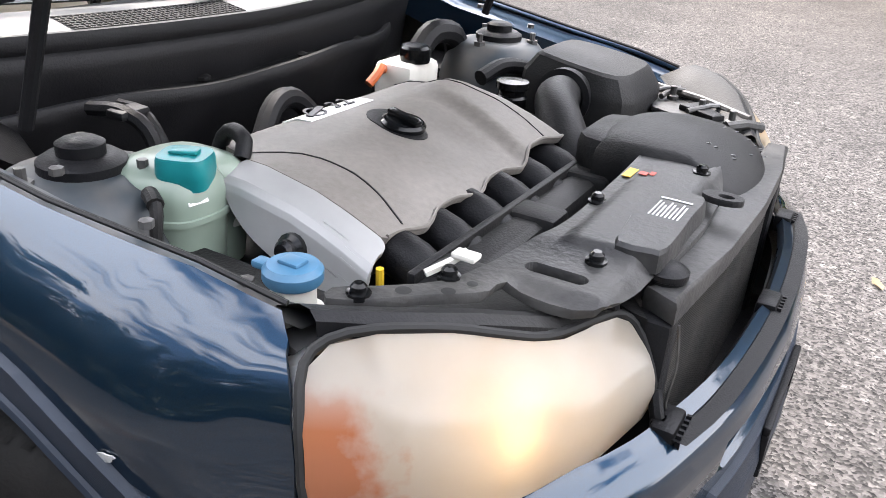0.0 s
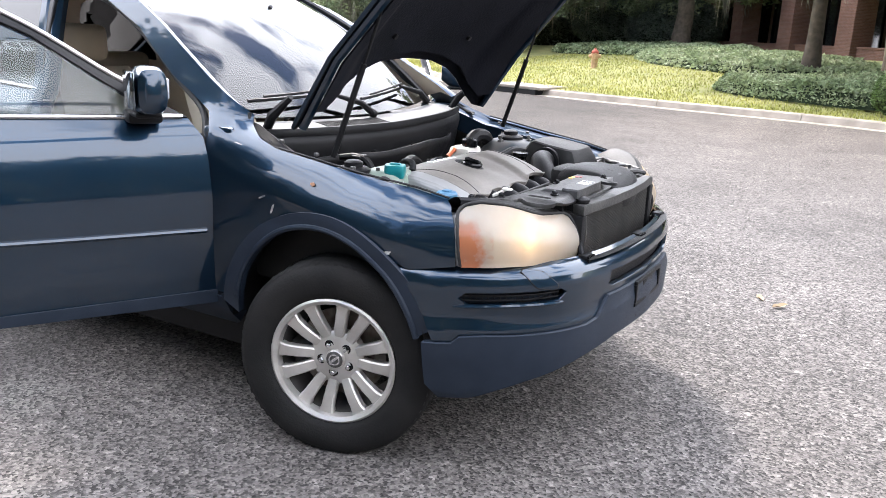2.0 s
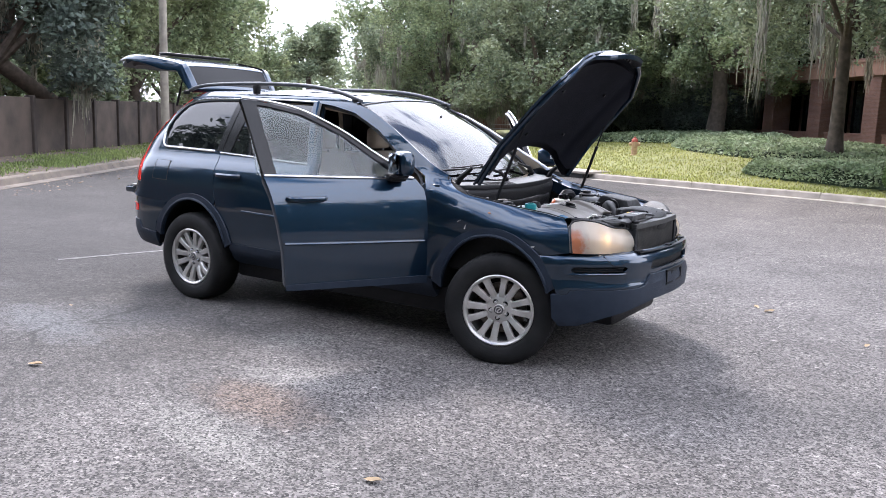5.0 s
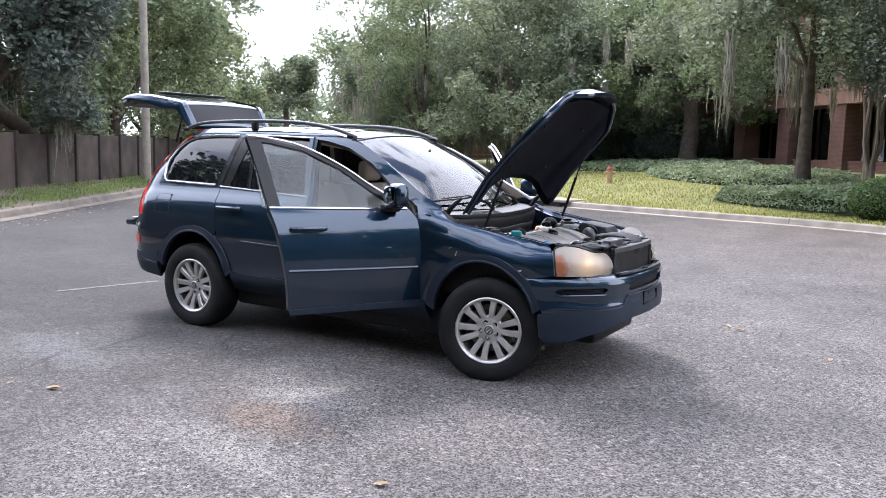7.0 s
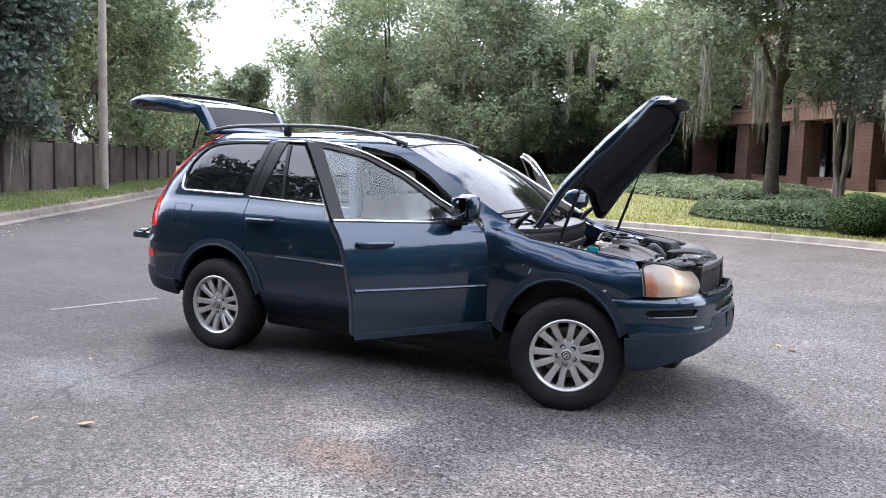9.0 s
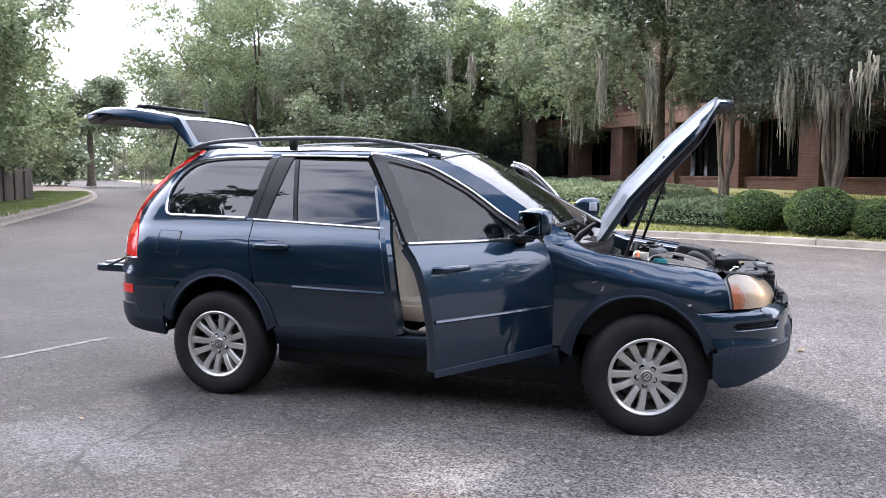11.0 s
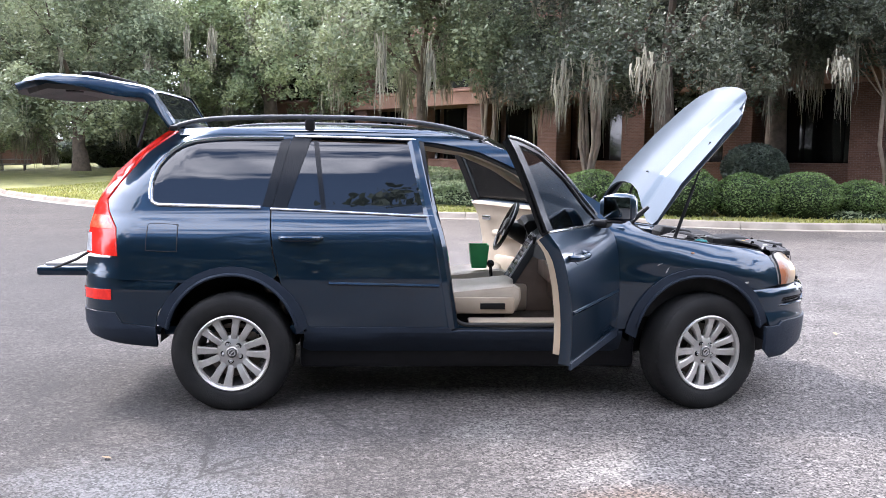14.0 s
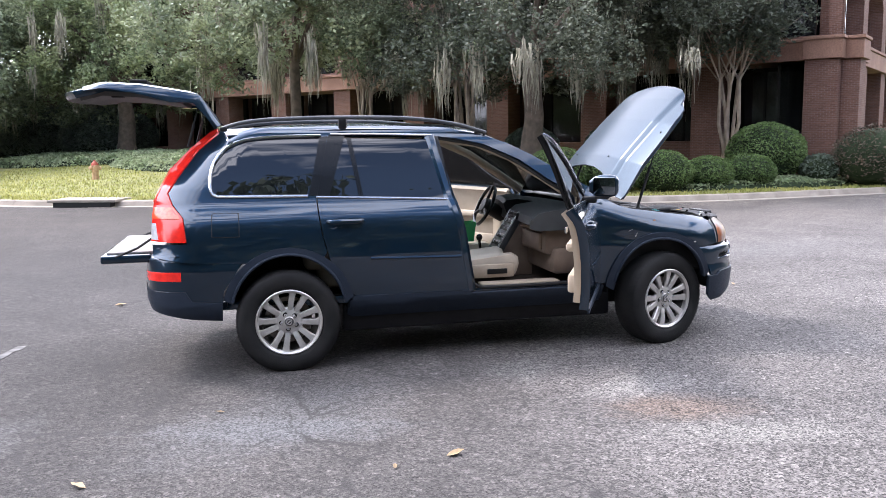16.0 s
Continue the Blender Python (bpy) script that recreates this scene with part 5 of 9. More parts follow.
def skin(name, outline, surf, material, parent, holes=(), thick=0.012, step=0.06, m=None, mirror=False, lift=0.0, label="", flip=False, inner=None):
    """A sheet of the given outline laid on surf(a, b), with real thickness and its true normals."""
    loops = [[Vector((a, b, 0)) for a, b in o] for o in (outline, *holes)]
    flat = [v for o in loops for v in o]
    bm = bmesh.new()
    vs = [bm.verts.new(v) for v in flat]
    for t in tessellate_polygon(loops):
        try:
            bm.faces.new([vs[i] for i in t])
        except ValueError:
            pass
    lo = [min(v[i] for v in flat) for i in (0, 1)]
    hi = [max(v[i] for v in flat) for i in (0, 1)]
    for i, nrm in ((0, (1, 0, 0)), (1, (0, 1, 0))):
        n = max(1, int((hi[i] - lo[i]) / step))
        for k in range(1, n):
            co = [0, 0, 0]
            co[i] = lo[i] + (hi[i] - lo[i]) * k / n
            bmesh.ops.bisect_plane(bm, geom=bm.verts[:] + bm.edges[:] + bm.faces[:], dist=1e-6, plane_co=co, plane_no=nrm)
    bm.verts.index_update()
    mx = m or Matrix.Identity(4)
    if mirror:
        mx = mx @ Matrix.Diagonal((1, -1, 1, 1))
    m3 = mx.to_3x3()
    pos, nor = [], []
    for v in bm.verts:
        a, b = v.co.x, v.co.y
        h = 0.004
        n = (surf(a + h, b) - surf(a - h, b)).cross(surf(a, b + h) - surf(a, b - h)).normalized()
        if flip:
            n = -n
        p = surf(a, b) + n * lift
        pos.append(mx @ p)
        nor.append((m3 @ n).normalized())
    n = len(pos)
    verts, normals = list(pos), list(nor)
    verts += [p - q * thick for p, q in zip(pos, nor)]
    normals += [-q for q in nor]
    faces, slots = [], []
    for f in bm.faces:
        ids = [v.index for v in f.verts]
        g = (pos[ids[1]] - pos[ids[0]]).cross(pos[ids[2]] - pos[ids[0]])
        if g.dot(nor[ids[0]]) < 0:
            ids.reverse()
        faces += [ids, [i + n for i in reversed(ids)]]
        slots += [0, 1]
    for e in bm.edges:
        if len(e.link_faces) == 1:
            i, j = e.verts[0].index, e.verts[1].index
            q = (verts[j] - verts[i]).cross(nor[i]).normalized()
            c = sum((verts[v.index] for v in e.link_faces[0].verts), Vector()) / len(e.link_faces[0].verts)
            if q.dot((verts[i] + verts[j]) / 2 - c) < 0:
                i, j, q = j, i, -q
            k = len(verts)
            verts += [verts[i], verts[j], verts[j + n], verts[i + n]]
            bev = 0.5
            normals += [(q + nor[i] * bev).normalized(), (q + nor[j] * bev).normalized(), q, q]
            faces.append([k + 3, k + 2, k + 1, k])
            slots.append(0)
    bm.free()
    me = bpy.data.meshes.new(name)
    me.from_pydata([tuple(v) for v in verts], [], faces)
    me.materials.append(material)
    if inner:
        me.materials.append(inner)
        me.polygons.foreach_set("material_index", slots)
    me.polygons.foreach_set("use_smooth", [True] * len(me.polygons))
    me.normals_split_custom_set([tuple(normals[l.vertex_index]) for l in me.loops])
    ob = under(new(name, me), parent)
    if label:
        tagged(ob, label)
    return ob


def trim(name, path, surf, r, material, parent, m=None, mirror=False, lift=0.004, closed=False, step=0.05, flat=None):
    """A bead along a path on a surface."""
    pts2 = smooth_line([(a, b, 0) for a, b in path], step)
    mx = (m or Matrix.Identity(4)) @ (Matrix.Diagonal((1, -1, 1, 1)) if mirror else Matrix.Identity(4))
    pts = []
    for v in pts2:
        n = (surf(v.x + 0.004, v.y) - surf(v.x - 0.004, v.y)).cross(surf(v.x, v.y + 0.004) - surf(v.x, v.y - 0.004)).normalized()
        if n.y > 0 and surf is side:
            n = -n
        pts.append(mx @ (surf(v.x, v.y) + n * lift))
    bm = bmesh.new()
    tube(bm, pts, r, 8)
    return part(name, bm, material, parent)


def arc(cx, cz, r, a0, a1, n=14):
    return [(cx + r * math.cos(radians(a0 + (a1 - a0) * k / n)), cz + r * math.sin(radians(a0 + (a1 - a0) * k / n))) for k in range(n + 1)]


def lip(cx, cz, a0, a1, n=26, grow=0.0):
    """Inner edge of a wheel arch, a little higher than wide."""
    out = []
    for k in range(n + 1):
        a = radians(a0 + (a1 - a0) * k / n)
        r = 0.388 + 0.018 * max(0.0, math.sin(a)) ** 2 + grow
        out.append((cx + r * math.cos(a), cz + r * math.sin(a)))
    return out


car = thing("car", "dark teal-blue family SUV parked with bonnet, front doors and tailgate open", "car", (0, 0, 0))
FA, RA, ARCH_R = (1.405, 0.415), (-1.430, 0.415), 0.462
DOOR_M = {False: Matrix.Translation((0.88, -0.86, 0)) @ pose(0, 0, 0, 0, 0, 62) @ Matrix.Translation((-0.88, 0.86, 0)),
          True: Matrix.Translation((0.88, 0.86, 0)) @ pose(0, 0, 0, 0, 0, -58) @ Matrix.Translation((-0.88, -0.86, 0))}

FENDER = [(0.872, 0.50), (0.965, 0.50)] + arc(*FA, ARCH_R, 166, 48, 18) + [(1.76, 0.742), (1.91, 0.768), (1.902, 0.84), (1.885, 0.90), (1.855, 0.945), (1.83, 0.963), (1.715, 0.986), (1.5, 1.012), (1.3, 1.042), (1.16, 1.062), (1.07, 1.09), (1.0, 1.13), (0.985, 1.165), (0.90, 1.185), (0.80, 1.165), (0.845, 1.10), (0.855, 1.0)]
DOOR = [(0.868, 0.49), (0.86, 0.8), (0.852, 1.0), (0.842, 1.08), (0.80, 1.145), (-0.228, 1.168), (-0.20, 1.05), (-0.165, 0.88), (-0.135, 0.70), (-0.118, 0.49)]
REAR_DOOR = [(-0.108, 0.50), (-0.128, 0.70), (-0.158, 0.88), (-0.192, 1.05), (-0.220, 1.168), (-1.205, 1.212), (-1.198, 1.09), (-1.18, 0.95), (-1.15, 0.83)] + arc(*RA, ARCH_R, 50, 14, 8) + [(-0.945, 0.50)]
QUARTER = [(-1.213, 1.212), (-1.206, 1.09), (-1.188, 0.95), (-1.158, 0.835)] + arc(*RA, ARCH_R, 57, 128, 12) + [(-1.80, 0.785), (-2.10, 0.80), (-2.33, 0.835), (-2.335, 0.915), (-2.095, 0.928), (-2.112, 1.10), (-2.185, 1.19), (-2.215, 1.26), (-2.15, 1.36), (-2.005, 1.55), (-1.865, 1.665), (-1.85, 1.70), (-1.5, 1.708), (-1.10, 1.713), (-1.09, 1.655), (-1.105, 1.63)]
QGLASS = [(-1.915, 1.255), (-1.925, 1.35), (-1.895, 1.46), (-1.81, 1.56), (-1.69, 1.61), (-1.46, 1.632), (-1.16, 1.636), (-1.265, 1.225), (-1.80, 1.237), (-1.88, 1.24)]
LAMP = [(-1.875, 1.70), (-1.92, 1.685), (-2.068, 1.562), (-2.20, 1.43), (-2.285, 1.28), (-2.318, 1.19), (-2.338, 0.94), (-2.10, 0.935), (-2.119, 1.10), (-2.192, 1.19), (-2.222, 1.26), (-2.157, 1.362), (-2.012, 1.552), (-1.872, 1.668)]
CANT = [(0.985, 1.165), (0.76, 1.285), (0.43, 1.48), (0.24, 1.575), (0.02, 1.645), (-0.23, 1.695), (-0.5, 1.708), (-1.10, 1.713), (-1.09, 1.652), (-0.60, 1.645), (-0.31, 1.632), (-0.16, 1.615), (0.06, 1.568), (0.32, 1.452), (0.56, 1.285), (0.80, 1.165), (0.90, 1.185)]
RDGLASS = [(-1.115, 1.222), (-0.985, 1.628), (-0.335, 1.612), (-0.262, 1.185)]
FDGLASS = [(0.74, 1.155), (0.55, 1.275), (0.31, 1.435), (0.06, 1.545), (-0.16, 1.592), (-0.30, 1.605), (-0.265, 1.178)]

for mir in (False, True):
    dm = DOOR_M[mir]
    skin("front_wing", FENDER, side, PAINT, car, mirror=mir, inner=DIRTPAINT)
    skin("rear_quarter", QUARTER, side, PAINT, car, holes=[QGLASS], mirror=mir, inner=BEIGE)
    skin("roof_side_rail", CANT, side, PAINT, car, mirror=mir, thick=0.03, inner=BEIGE)
    skin("pillar_cover", [(-1.262, 1.228), (-1.163, 1.630), (-1.104, 1.640), (-1.204, 1.222)], side, GLOSSBLACK, car, mirror=mir, lift=0.003, thick=0.006)
    skin("quarter_glass", QGLASS, side, PRIVACY, car, mirror=mir, thick=0.004, lift=-0.006)
    trim("window_surround", [(-1.27, 1.222), (-1.80, 1.233), (-1.89, 1.237), (-1.928, 1.27), (-1.93, 1.36), (-1.90, 1.465), (-1.815, 1.565), (-1.69, 1.617), (-1.46, 1.639), (-1.15, 1.643)], side, 0.0115, CHROME, car, mirror=mir)
    lamp = skin("tail_lamp", LAMP, side, RED, car, mirror=mir, lift=0.006, thick=0.03, label="tall red tail lamp climbing the rear pillar")
    skin("lamp_band", [(-2.175, 1.165), (-2.318, 1.165), (-2.326, 1.09), (-2.13, 1.09)], side, LAMPBAND, lamp, mirror=mir, lift=0.009, thick=0.004)
    skin("reverse_lens", [(-2.30, 1.06), (-2.326, 1.06), (-2.335, 0.95), (-2.285, 0.95)], side, LAMPCLEAR, lamp, mirror=mir, lift=0.009, thick=0.004)
    skin("lamp_edge", [(-2.262, 1.33), (-2.205, 1.43), (-2.19, 1.43), (-2.25, 1.32), (-2.315, 1.20), (-2.32, 1.20)], side, LAMPBAND, lamp, mirror=mir, lift=0.009, thick=0.004)
    # rear door
    rd = skin("rear_door", REAR_DOOR, side, PAINT, car, mirror=mir, inner=BEIGE)
    g = skin("rear_door_glass", RDGLASS, side, PRIVACY, rd, mirror=mir, thick=0.004, lift=-0.008)
    skin("pillar_cover", [(-1.205, 1.212), (-1.10, 1.652), (-1.075, 1.65), (-0.975, 1.64), (-0.985, 1.628), (-1.115, 1.222), (-1.115, 1.215)], side, GLOSSBLACK, rd, mirror=mir, lift=-0.001, thick=0.02)
    skin("pillar_cover", [(-0.262, 1.18), (-0.335, 1.612), (-0.338, 1.632), (-0.285, 1.630), (-0.222, 1.18)], side, GLOSSBLACK, rd, mirror=mir, lift=-0.001, thick=0.02)
    skin("division_bar", [(-0.905, 1.20), (-0.965, 1.628), (-0.935, 1.626), (-0.875, 1.20)], side, GLOSSBLACK, rd, mirror=mir, lift=0.001, thick=0.012)
    trim("belt_strip", [(-1.21, 1.214), (-0.7, 1.193), (-0.225, 1.172)], side, 0.0085, CHROME, rd, mirror=mir)
    trim("top_strip", [(-1.08, 1.652), (-0.7, 1.647), (-0.33, 1.636)], side, 0.007, CHROME, rd, mirror=mir)
    trim("side_moulding", [(-0.19, 0.763), (-0.5, 0.770), (-0.85, 0.778)], side, 0.011, PAINT, rd, mirror=mir, lift=0.0)
    skin("lower_strip", [(-0.115, 0.475), (-0.115, 0.505), (-0.99, 0.512), (-0.985, 0.478)], side, PLASTIC, rd, mirror=mir, lift=0.008)
    # front door, swung open
    fd = skin("front_door", DOOR, side, PAINT, car, mirror=mir, m=dm, inner=BEIGE, thick=0.06)
    skin("front_door_glass", FDGLASS, side, CLEAR, fd, mirror=mir, m=dm, thick=0.004, lift=-0.010)
    frame_top = [(0.80, 1.15), (0.56, 1.285), (0.32, 1.45), (0.06, 1.565), (-0.16, 1.612), (-0.318, 1.628), (-0.30, 1.605), (-0.16, 1.590), (0.06, 1.543), (0.31, 1.425), (0.54, 1.265), (0.715, 1.155)]
    skin("door_frame", frame_top, side, GLOSSBLACK, fd, mirror=mir, m=dm, lift=0.0, thick=0.035)
    skin("pillar_cover", [(-0.318, 1.63), (-0.228, 1.17), (-0.145, 1.17), (-0.225, 1.605)], side, GLOSSBLACK, fd, mirror=mir, m=dm, lift=0.002, thick=0.04)
    trim("top_strip", [(0.72, 1.205), (0.55, 1.30), (0.31, 1.455), (0.06, 1.572), (-0.16, 1.620), (-0.31, 1.634)], side, 0.0075, CHROME, fd, mirror=mir, m=dm)
    trim("belt_strip", [(0.78, 1.150), (0.3, 1.158), (-0.225, 1.172)], side, 0.0085, CHROME, fd, mirror=mir, m=dm)
    trim("side_moulding", [(0.83, 0.742), (0.3, 0.752), (-0.13, 0.763)], side, 0.011, PAINT, fd, mirror=mir, m=dm, lift=0.0)
    skin("lower_strip", [(0.866, 0.455), (0.866, 0.505), (-0.118, 0.505), (-0.115, 0.468)], side, PLASTIC, fd, mirror=mir, m=dm, lift=0.008)
    mm = dm @ (Matrix.Diagonal((1, -1, 1, 1)) if mir else Matrix.Identity(4))
    for ob_parent, cx, cz in ((fd, 0.02, 1.035), (rd, -1.02, 1.045)):
        hm = mm if ob_parent is fd else (Matrix.Diagonal((1, -1, 1, 1)) if mir else Matrix.Identity(4))
        bm = bmesh.new()
        pts = [side(cx + q, cz) + Vector((0, o, 0)) for q, o in ((-0.12, 0.0), (-0.105, -0.030), (-0.06, -0.040), (0.03, -0.040), (0.09, -0.034), (0.12, 0.0))]
        tube(bm, [hm @ p for p in smooth_line(pts, 0.02)], 0.017, 10)
        part("handle", bm, PAINT, ob_parent, "body-coloured pull handle")
        ell = [(cx + 0.02 + 0.085 * math.cos(a), cz - 0.004 + 0.042 * math.sin(a)) for a in (6.283 * k / 18 for k in range(18))]
        skin("handle_cup", ell, side, PAINT, ob_parent, mirror=mir, m=dm if ob_parent is fd else None, lift=0.0025, thick=0.004)
    # mirror on the door
    bm = bmesh.new()
    c = side(0.60, 1.195)
    rings = []
    for q, sx, sz in ((0.0, 0.02, 0.04), (0.04, 0.05, 0.07), (0.09, 0.062, 0.082), (0.15, 0.062, 0.082), (0.19, 0.054, 0.072), (0.207, 0.03, 0.046)):
        o = c + Vector((0.03, -0.045 - q, 0.06 + 0.015 * q))
        rings.append([bm.verts.new(mm @ (o + Vector((math.copysign(abs(math.cos(a)) ** 0.6, math.cos(a)) * sx * (1.0 if math.cos(a) > 0 else 0.75), 0, math.copysign(abs(math.sin(a)) ** 0.6, math.sin(a)) * sz)))) for a in (6.283 * k / 24 for k in range(24))])
    for a, b in zip(rings, rings[1:]):
        for k in range(24):
            bm.faces.new((a[k], a[(k + 1) % 24], b[(k + 1) % 24], b[k]))
    bm.faces.new(rings[0])
    bm.faces.new(rings[-1])
    part("mirror_housing", bm, PAINT, fd, "body-coloured door mirror housing")
    bm = bmesh.new()
    box(bm, (c.x - 0.026, c.y - 0.228, c.z + 0.0), (c.x - 0.018, c.y - 0.075, c.z + 0.125), 0.004)
    bmesh.ops.transform(bm, matrix=mm, verts=bm.verts)
    part("mirror_glass", bm, MIRROR, fd)
    bm = bmesh.new()
    box(bm, (c.x + 0.082, c.y - 0.215, c.z + 0.035), (c.x + 0.096, c.y - 0.145, c.z + 0.105), 0.006)
    bmesh.ops.transform(bm, matrix=mm, verts=bm.verts)
    part("indicator_lens", bm, LAMPCLEAR, fd)
    bm = bmesh.new()
    box(bm, (c.x - 0.02, c.y - 0.10, c.z - 0.06), (c.x + 0.10, c.y + 0.01, c.z - 0.015), 0.015)
    box(bm, (c.x - 0.015, c.y - 0.19, c.z - 0.03), (c.x + 0.075, c.y - 0.08, c.z - 0.01), 0.01)
    bmesh.ops.transform(bm, matrix=mm, verts=bm.verts)
    part("mirror_arm", bm, BLACK, fd)
    # inner door card
    card = [(0.82, 0.53), (0.79, 1.13), (-0.165, 1.150), (-0.155, 1.05), (-0.120, 0.88), (-0.092, 0.70), (-0.076, 0.53)]
    def in_card(a, b):
        return side(a, b) + Vector((0, 0.063, 0))
    skin("door_card", card, in_card, BEIGE, fd, mirror=mir, m=dm, thick=0.045)
    bm = bmesh.new()
    for lo, hi in (((0.12, -0.785, 0.84), (0.60, -0.715, 0.90)), ((0.15, -0.795, 0.55), (0.72, -0.725, 0.68))):
        box(bm, lo, hi, 0.02)
    bmesh.ops.transform(bm, matrix=mm, verts=bm.verts)
    part("armrest", bm, BEIGE, fd)
    bm = bmesh.new()
    box(bm, (-0.02, -0.735, 0.98), (0.10, -0.722, 1.02), 0.004)
    bmesh.ops.transform(bm, matrix=mm, verts=bm.verts)
    part("inner_handle", bm, CHROME, fd)
    # arch flares, sill, bumpers' ends
    flares = [skin("front_arch_flare", arc(*FA, ARCH_R, 172, 17, 26) + lip(*FA, 14, 176), side, PLASTIC, car, mirror=mir, lift=0.014, thick=0.03, label="grey plastic wheel arch flare")]
    flares.append(skin("rear_arch_flare", arc(*RA, ARCH_R, 165, 12, 26) + lip(*RA, 8, 168), side, PLASTIC, car, mirror=mir, lift=0.014, thick=0.03, label="grey plastic wheel arch flare"))
    for flare, (fx, fz) in zip(flares, (FA, RA)):
        trim("flare_lip", lip(fx, fz, 166, 14, grow=0.008), side, 0.011, PLASTIC, flare, mirror=mir, lift=0.012)
    def sill_surf(a, b):
        return side(a, b) + Vector((0, 0.65 * max(0.0, 0.455 - b), 0))
    skin("sill", [(0.935, 0.36), (0.935, 0.485), (-1.0, 0.485), (-1.02, 0.37), (-0.98, 0.345), (0.90, 0.34)], sill_surf, PLASTIC, car, mirror=mir, lift=0.006, thick=0.06)
    sg = Matrix.Diagonal((1, -1, 1, 1)) if mir else Matrix.Identity(4)
    bm = bmesh.new()
    box(bm, (-2.0, -0.80, 0.44), (0.92, -0.66, 0.505), 0.02, sg)
    part("door_sill", bm, PAINT, car)
    bm = bmesh.new()
    box(bm, (0.0, -0.79, 0.506), (0.62, -0.66, 0.525), 0.008, sg)
    part("sill_plate", bm, BEIGE, car)
    # pillar behind the open door, and the door opening's edge
    bm = bmesh.new()
    tube(bm, [sg @ (side(a, b) + Vector((0, 0.05, 0))) for a, b in smooth_line2([(-0.12, 0.50), (-0.16, 0.75), (-0.20, 1.0), (-0.245, 1.17), (-0.31, 1.45), (-0.345, 1.62)], 0.05)], 0.055, 10)
    part("centre_pillar", bm, PAINT, car)
    bm = bmesh.new()
    ring = [(-0.10, 0.56), (-0.125, 0.72), (-0.17, 0.95), (-0.225, 1.17), (-0.28, 1.40), (-0.315, 1.60), (-0.16, 1.595), (0.06, 1.548), (0.31, 1.43), (0.55, 1.27), (0.78, 1.12), (0.80, 0.95), (0.80, 0.70), (0.74, 0.54), (0.6, 0.515), (0.1, 0.515), (-0.04, 0.52), (-0.10, 0.56)]
    tube(bm, [sg @ (side(a, b) + Vector((0, 0.035, 0))) for a, b in smooth_line2(ring, 0.04)], 0.013, 8)
    part("door_seal", bm, SEAL, car)
    bm = bmesh.new()
    box(bm, (0.80, -0.84, 0.45), (0.95, -0.70, 1.12), 0.02, sg)
    part("hinge_pillar", bm, PAINT, car)
    # wheel wells
    for cx, cz in (FA, RA):
        bm = bmesh.new()
        prof = arc(cx, cz, 0.43, 0, 180, 20)
        rows = [[bm.verts.new(sg @ Vector((x, y, z))) for x, z in prof] for y in (-0.885, -0.70, -0.42)]
        for a, b in zip(rows, rows[1:]):
            for k in range(len(prof) - 1):
                bm.faces.new((a[k], a[k + 1], b[k + 1], b[k]))
        bm.faces.new(rows[2])
        part("wheel_liner", bm, BLACK, car)
    # rails
    bm = bmesh.new()
    tube(bm, [sg @ Vector(p) for p in smooth_line([(-1.84, -0.575, 1.70), (-1.72, -0.585, 1.737), (-1.5, -0.592, 1.762), (-1.0, -0.60, 1.773), (-0.5, -0.60, 1.763), (-0.18, -0.60, 1.725), (0.0, -0.60, 1.680), (0.09, -0.60, 1.652)], 0.06)], 0.015, 10)
    rail = part("roof_rail", bm, RAIL, car, "dark grey roof rail on feet")
    for x0, x1, z0, z1 in ((-1.02, -0.96, 1.69, 1.768), (-1.85, -1.80, 1.68, 1.715), (0.0, 0.075, 1.645, 1.672)):
        bm = bmesh.new()
        box(bm, (x0, -0.615, z0), (x1, -0.575, z1), 0.012, sg)
        part("rail_foot", bm, BLACK, rail)
    if not mir:
        fuel = [(-1.925, 1.115), (-1.93, 0.985), (-1.915, 0.97), (-1.765, 0.965), (-1.752, 0.98), (-1.75, 1.105), (-1.765, 1.12), (-1.91, 1.125)]
        skin("fuel_flap", fuel, side, PAINT, car, lift=0.003, thick=0.004)
        trim("fuel_gap", fuel + fuel[:1], side, 0.0028, SEAL, car, lift=0.001, step=0.03)

roof_outline = [(-1.80, -0.555), (0.03, -0.575), (0.12, -0.4), (0.165, 0.0), (0.12, 0.4), (0.03, 0.575), (-1.80, 0.555), (-1.86, 0.3), (-1.87, 0.0), (-1.86, -0.3)]
skin("roof", roof_outline, roof_surf, PAINT, car, thick=0.03, inner=LINING, step=0.1)
sunroof = skin("sunroof", [(-0.62, -0.40), (-0.10, -0.40), (-0.10, 0.40), (-0.62, 0.40)], roof_surf, PRIVACY, car, lift=0.004, thick=0.005, step=0.1)
wind = [(0.015, y) for y in np.linspace(-0.72, 0.72, 13)] + [(0.99, y) for y in np.linspace(0.72, -0.72, 13)]
skin("windscreen", wind, screen_surf, SCREEN, car, thick=0.005, flip=True, step=0.08, label="sloping windscreen mirroring the bright sky")
for s in (-1, 1):
    bm = bmesh.new()
    tube(bm, [screen_surf(v, 0.72 * s) + Vector((-0.01, 0.02 * s, 0.004)) for v in np.linspace(0, 1, 12)], 0.02, 8)
    part("screen_edge", bm, GLOSSBLACK, car)
bm = bmesh.new()
tube(bm, [screen_surf(1.0, y) + Vector((-0.008, 0, -0.006)) for y in np.linspace(-0.72, 0.72, 16)], 0.016, 8)
part("screen_header", bm, GLOSSBLACK, car)

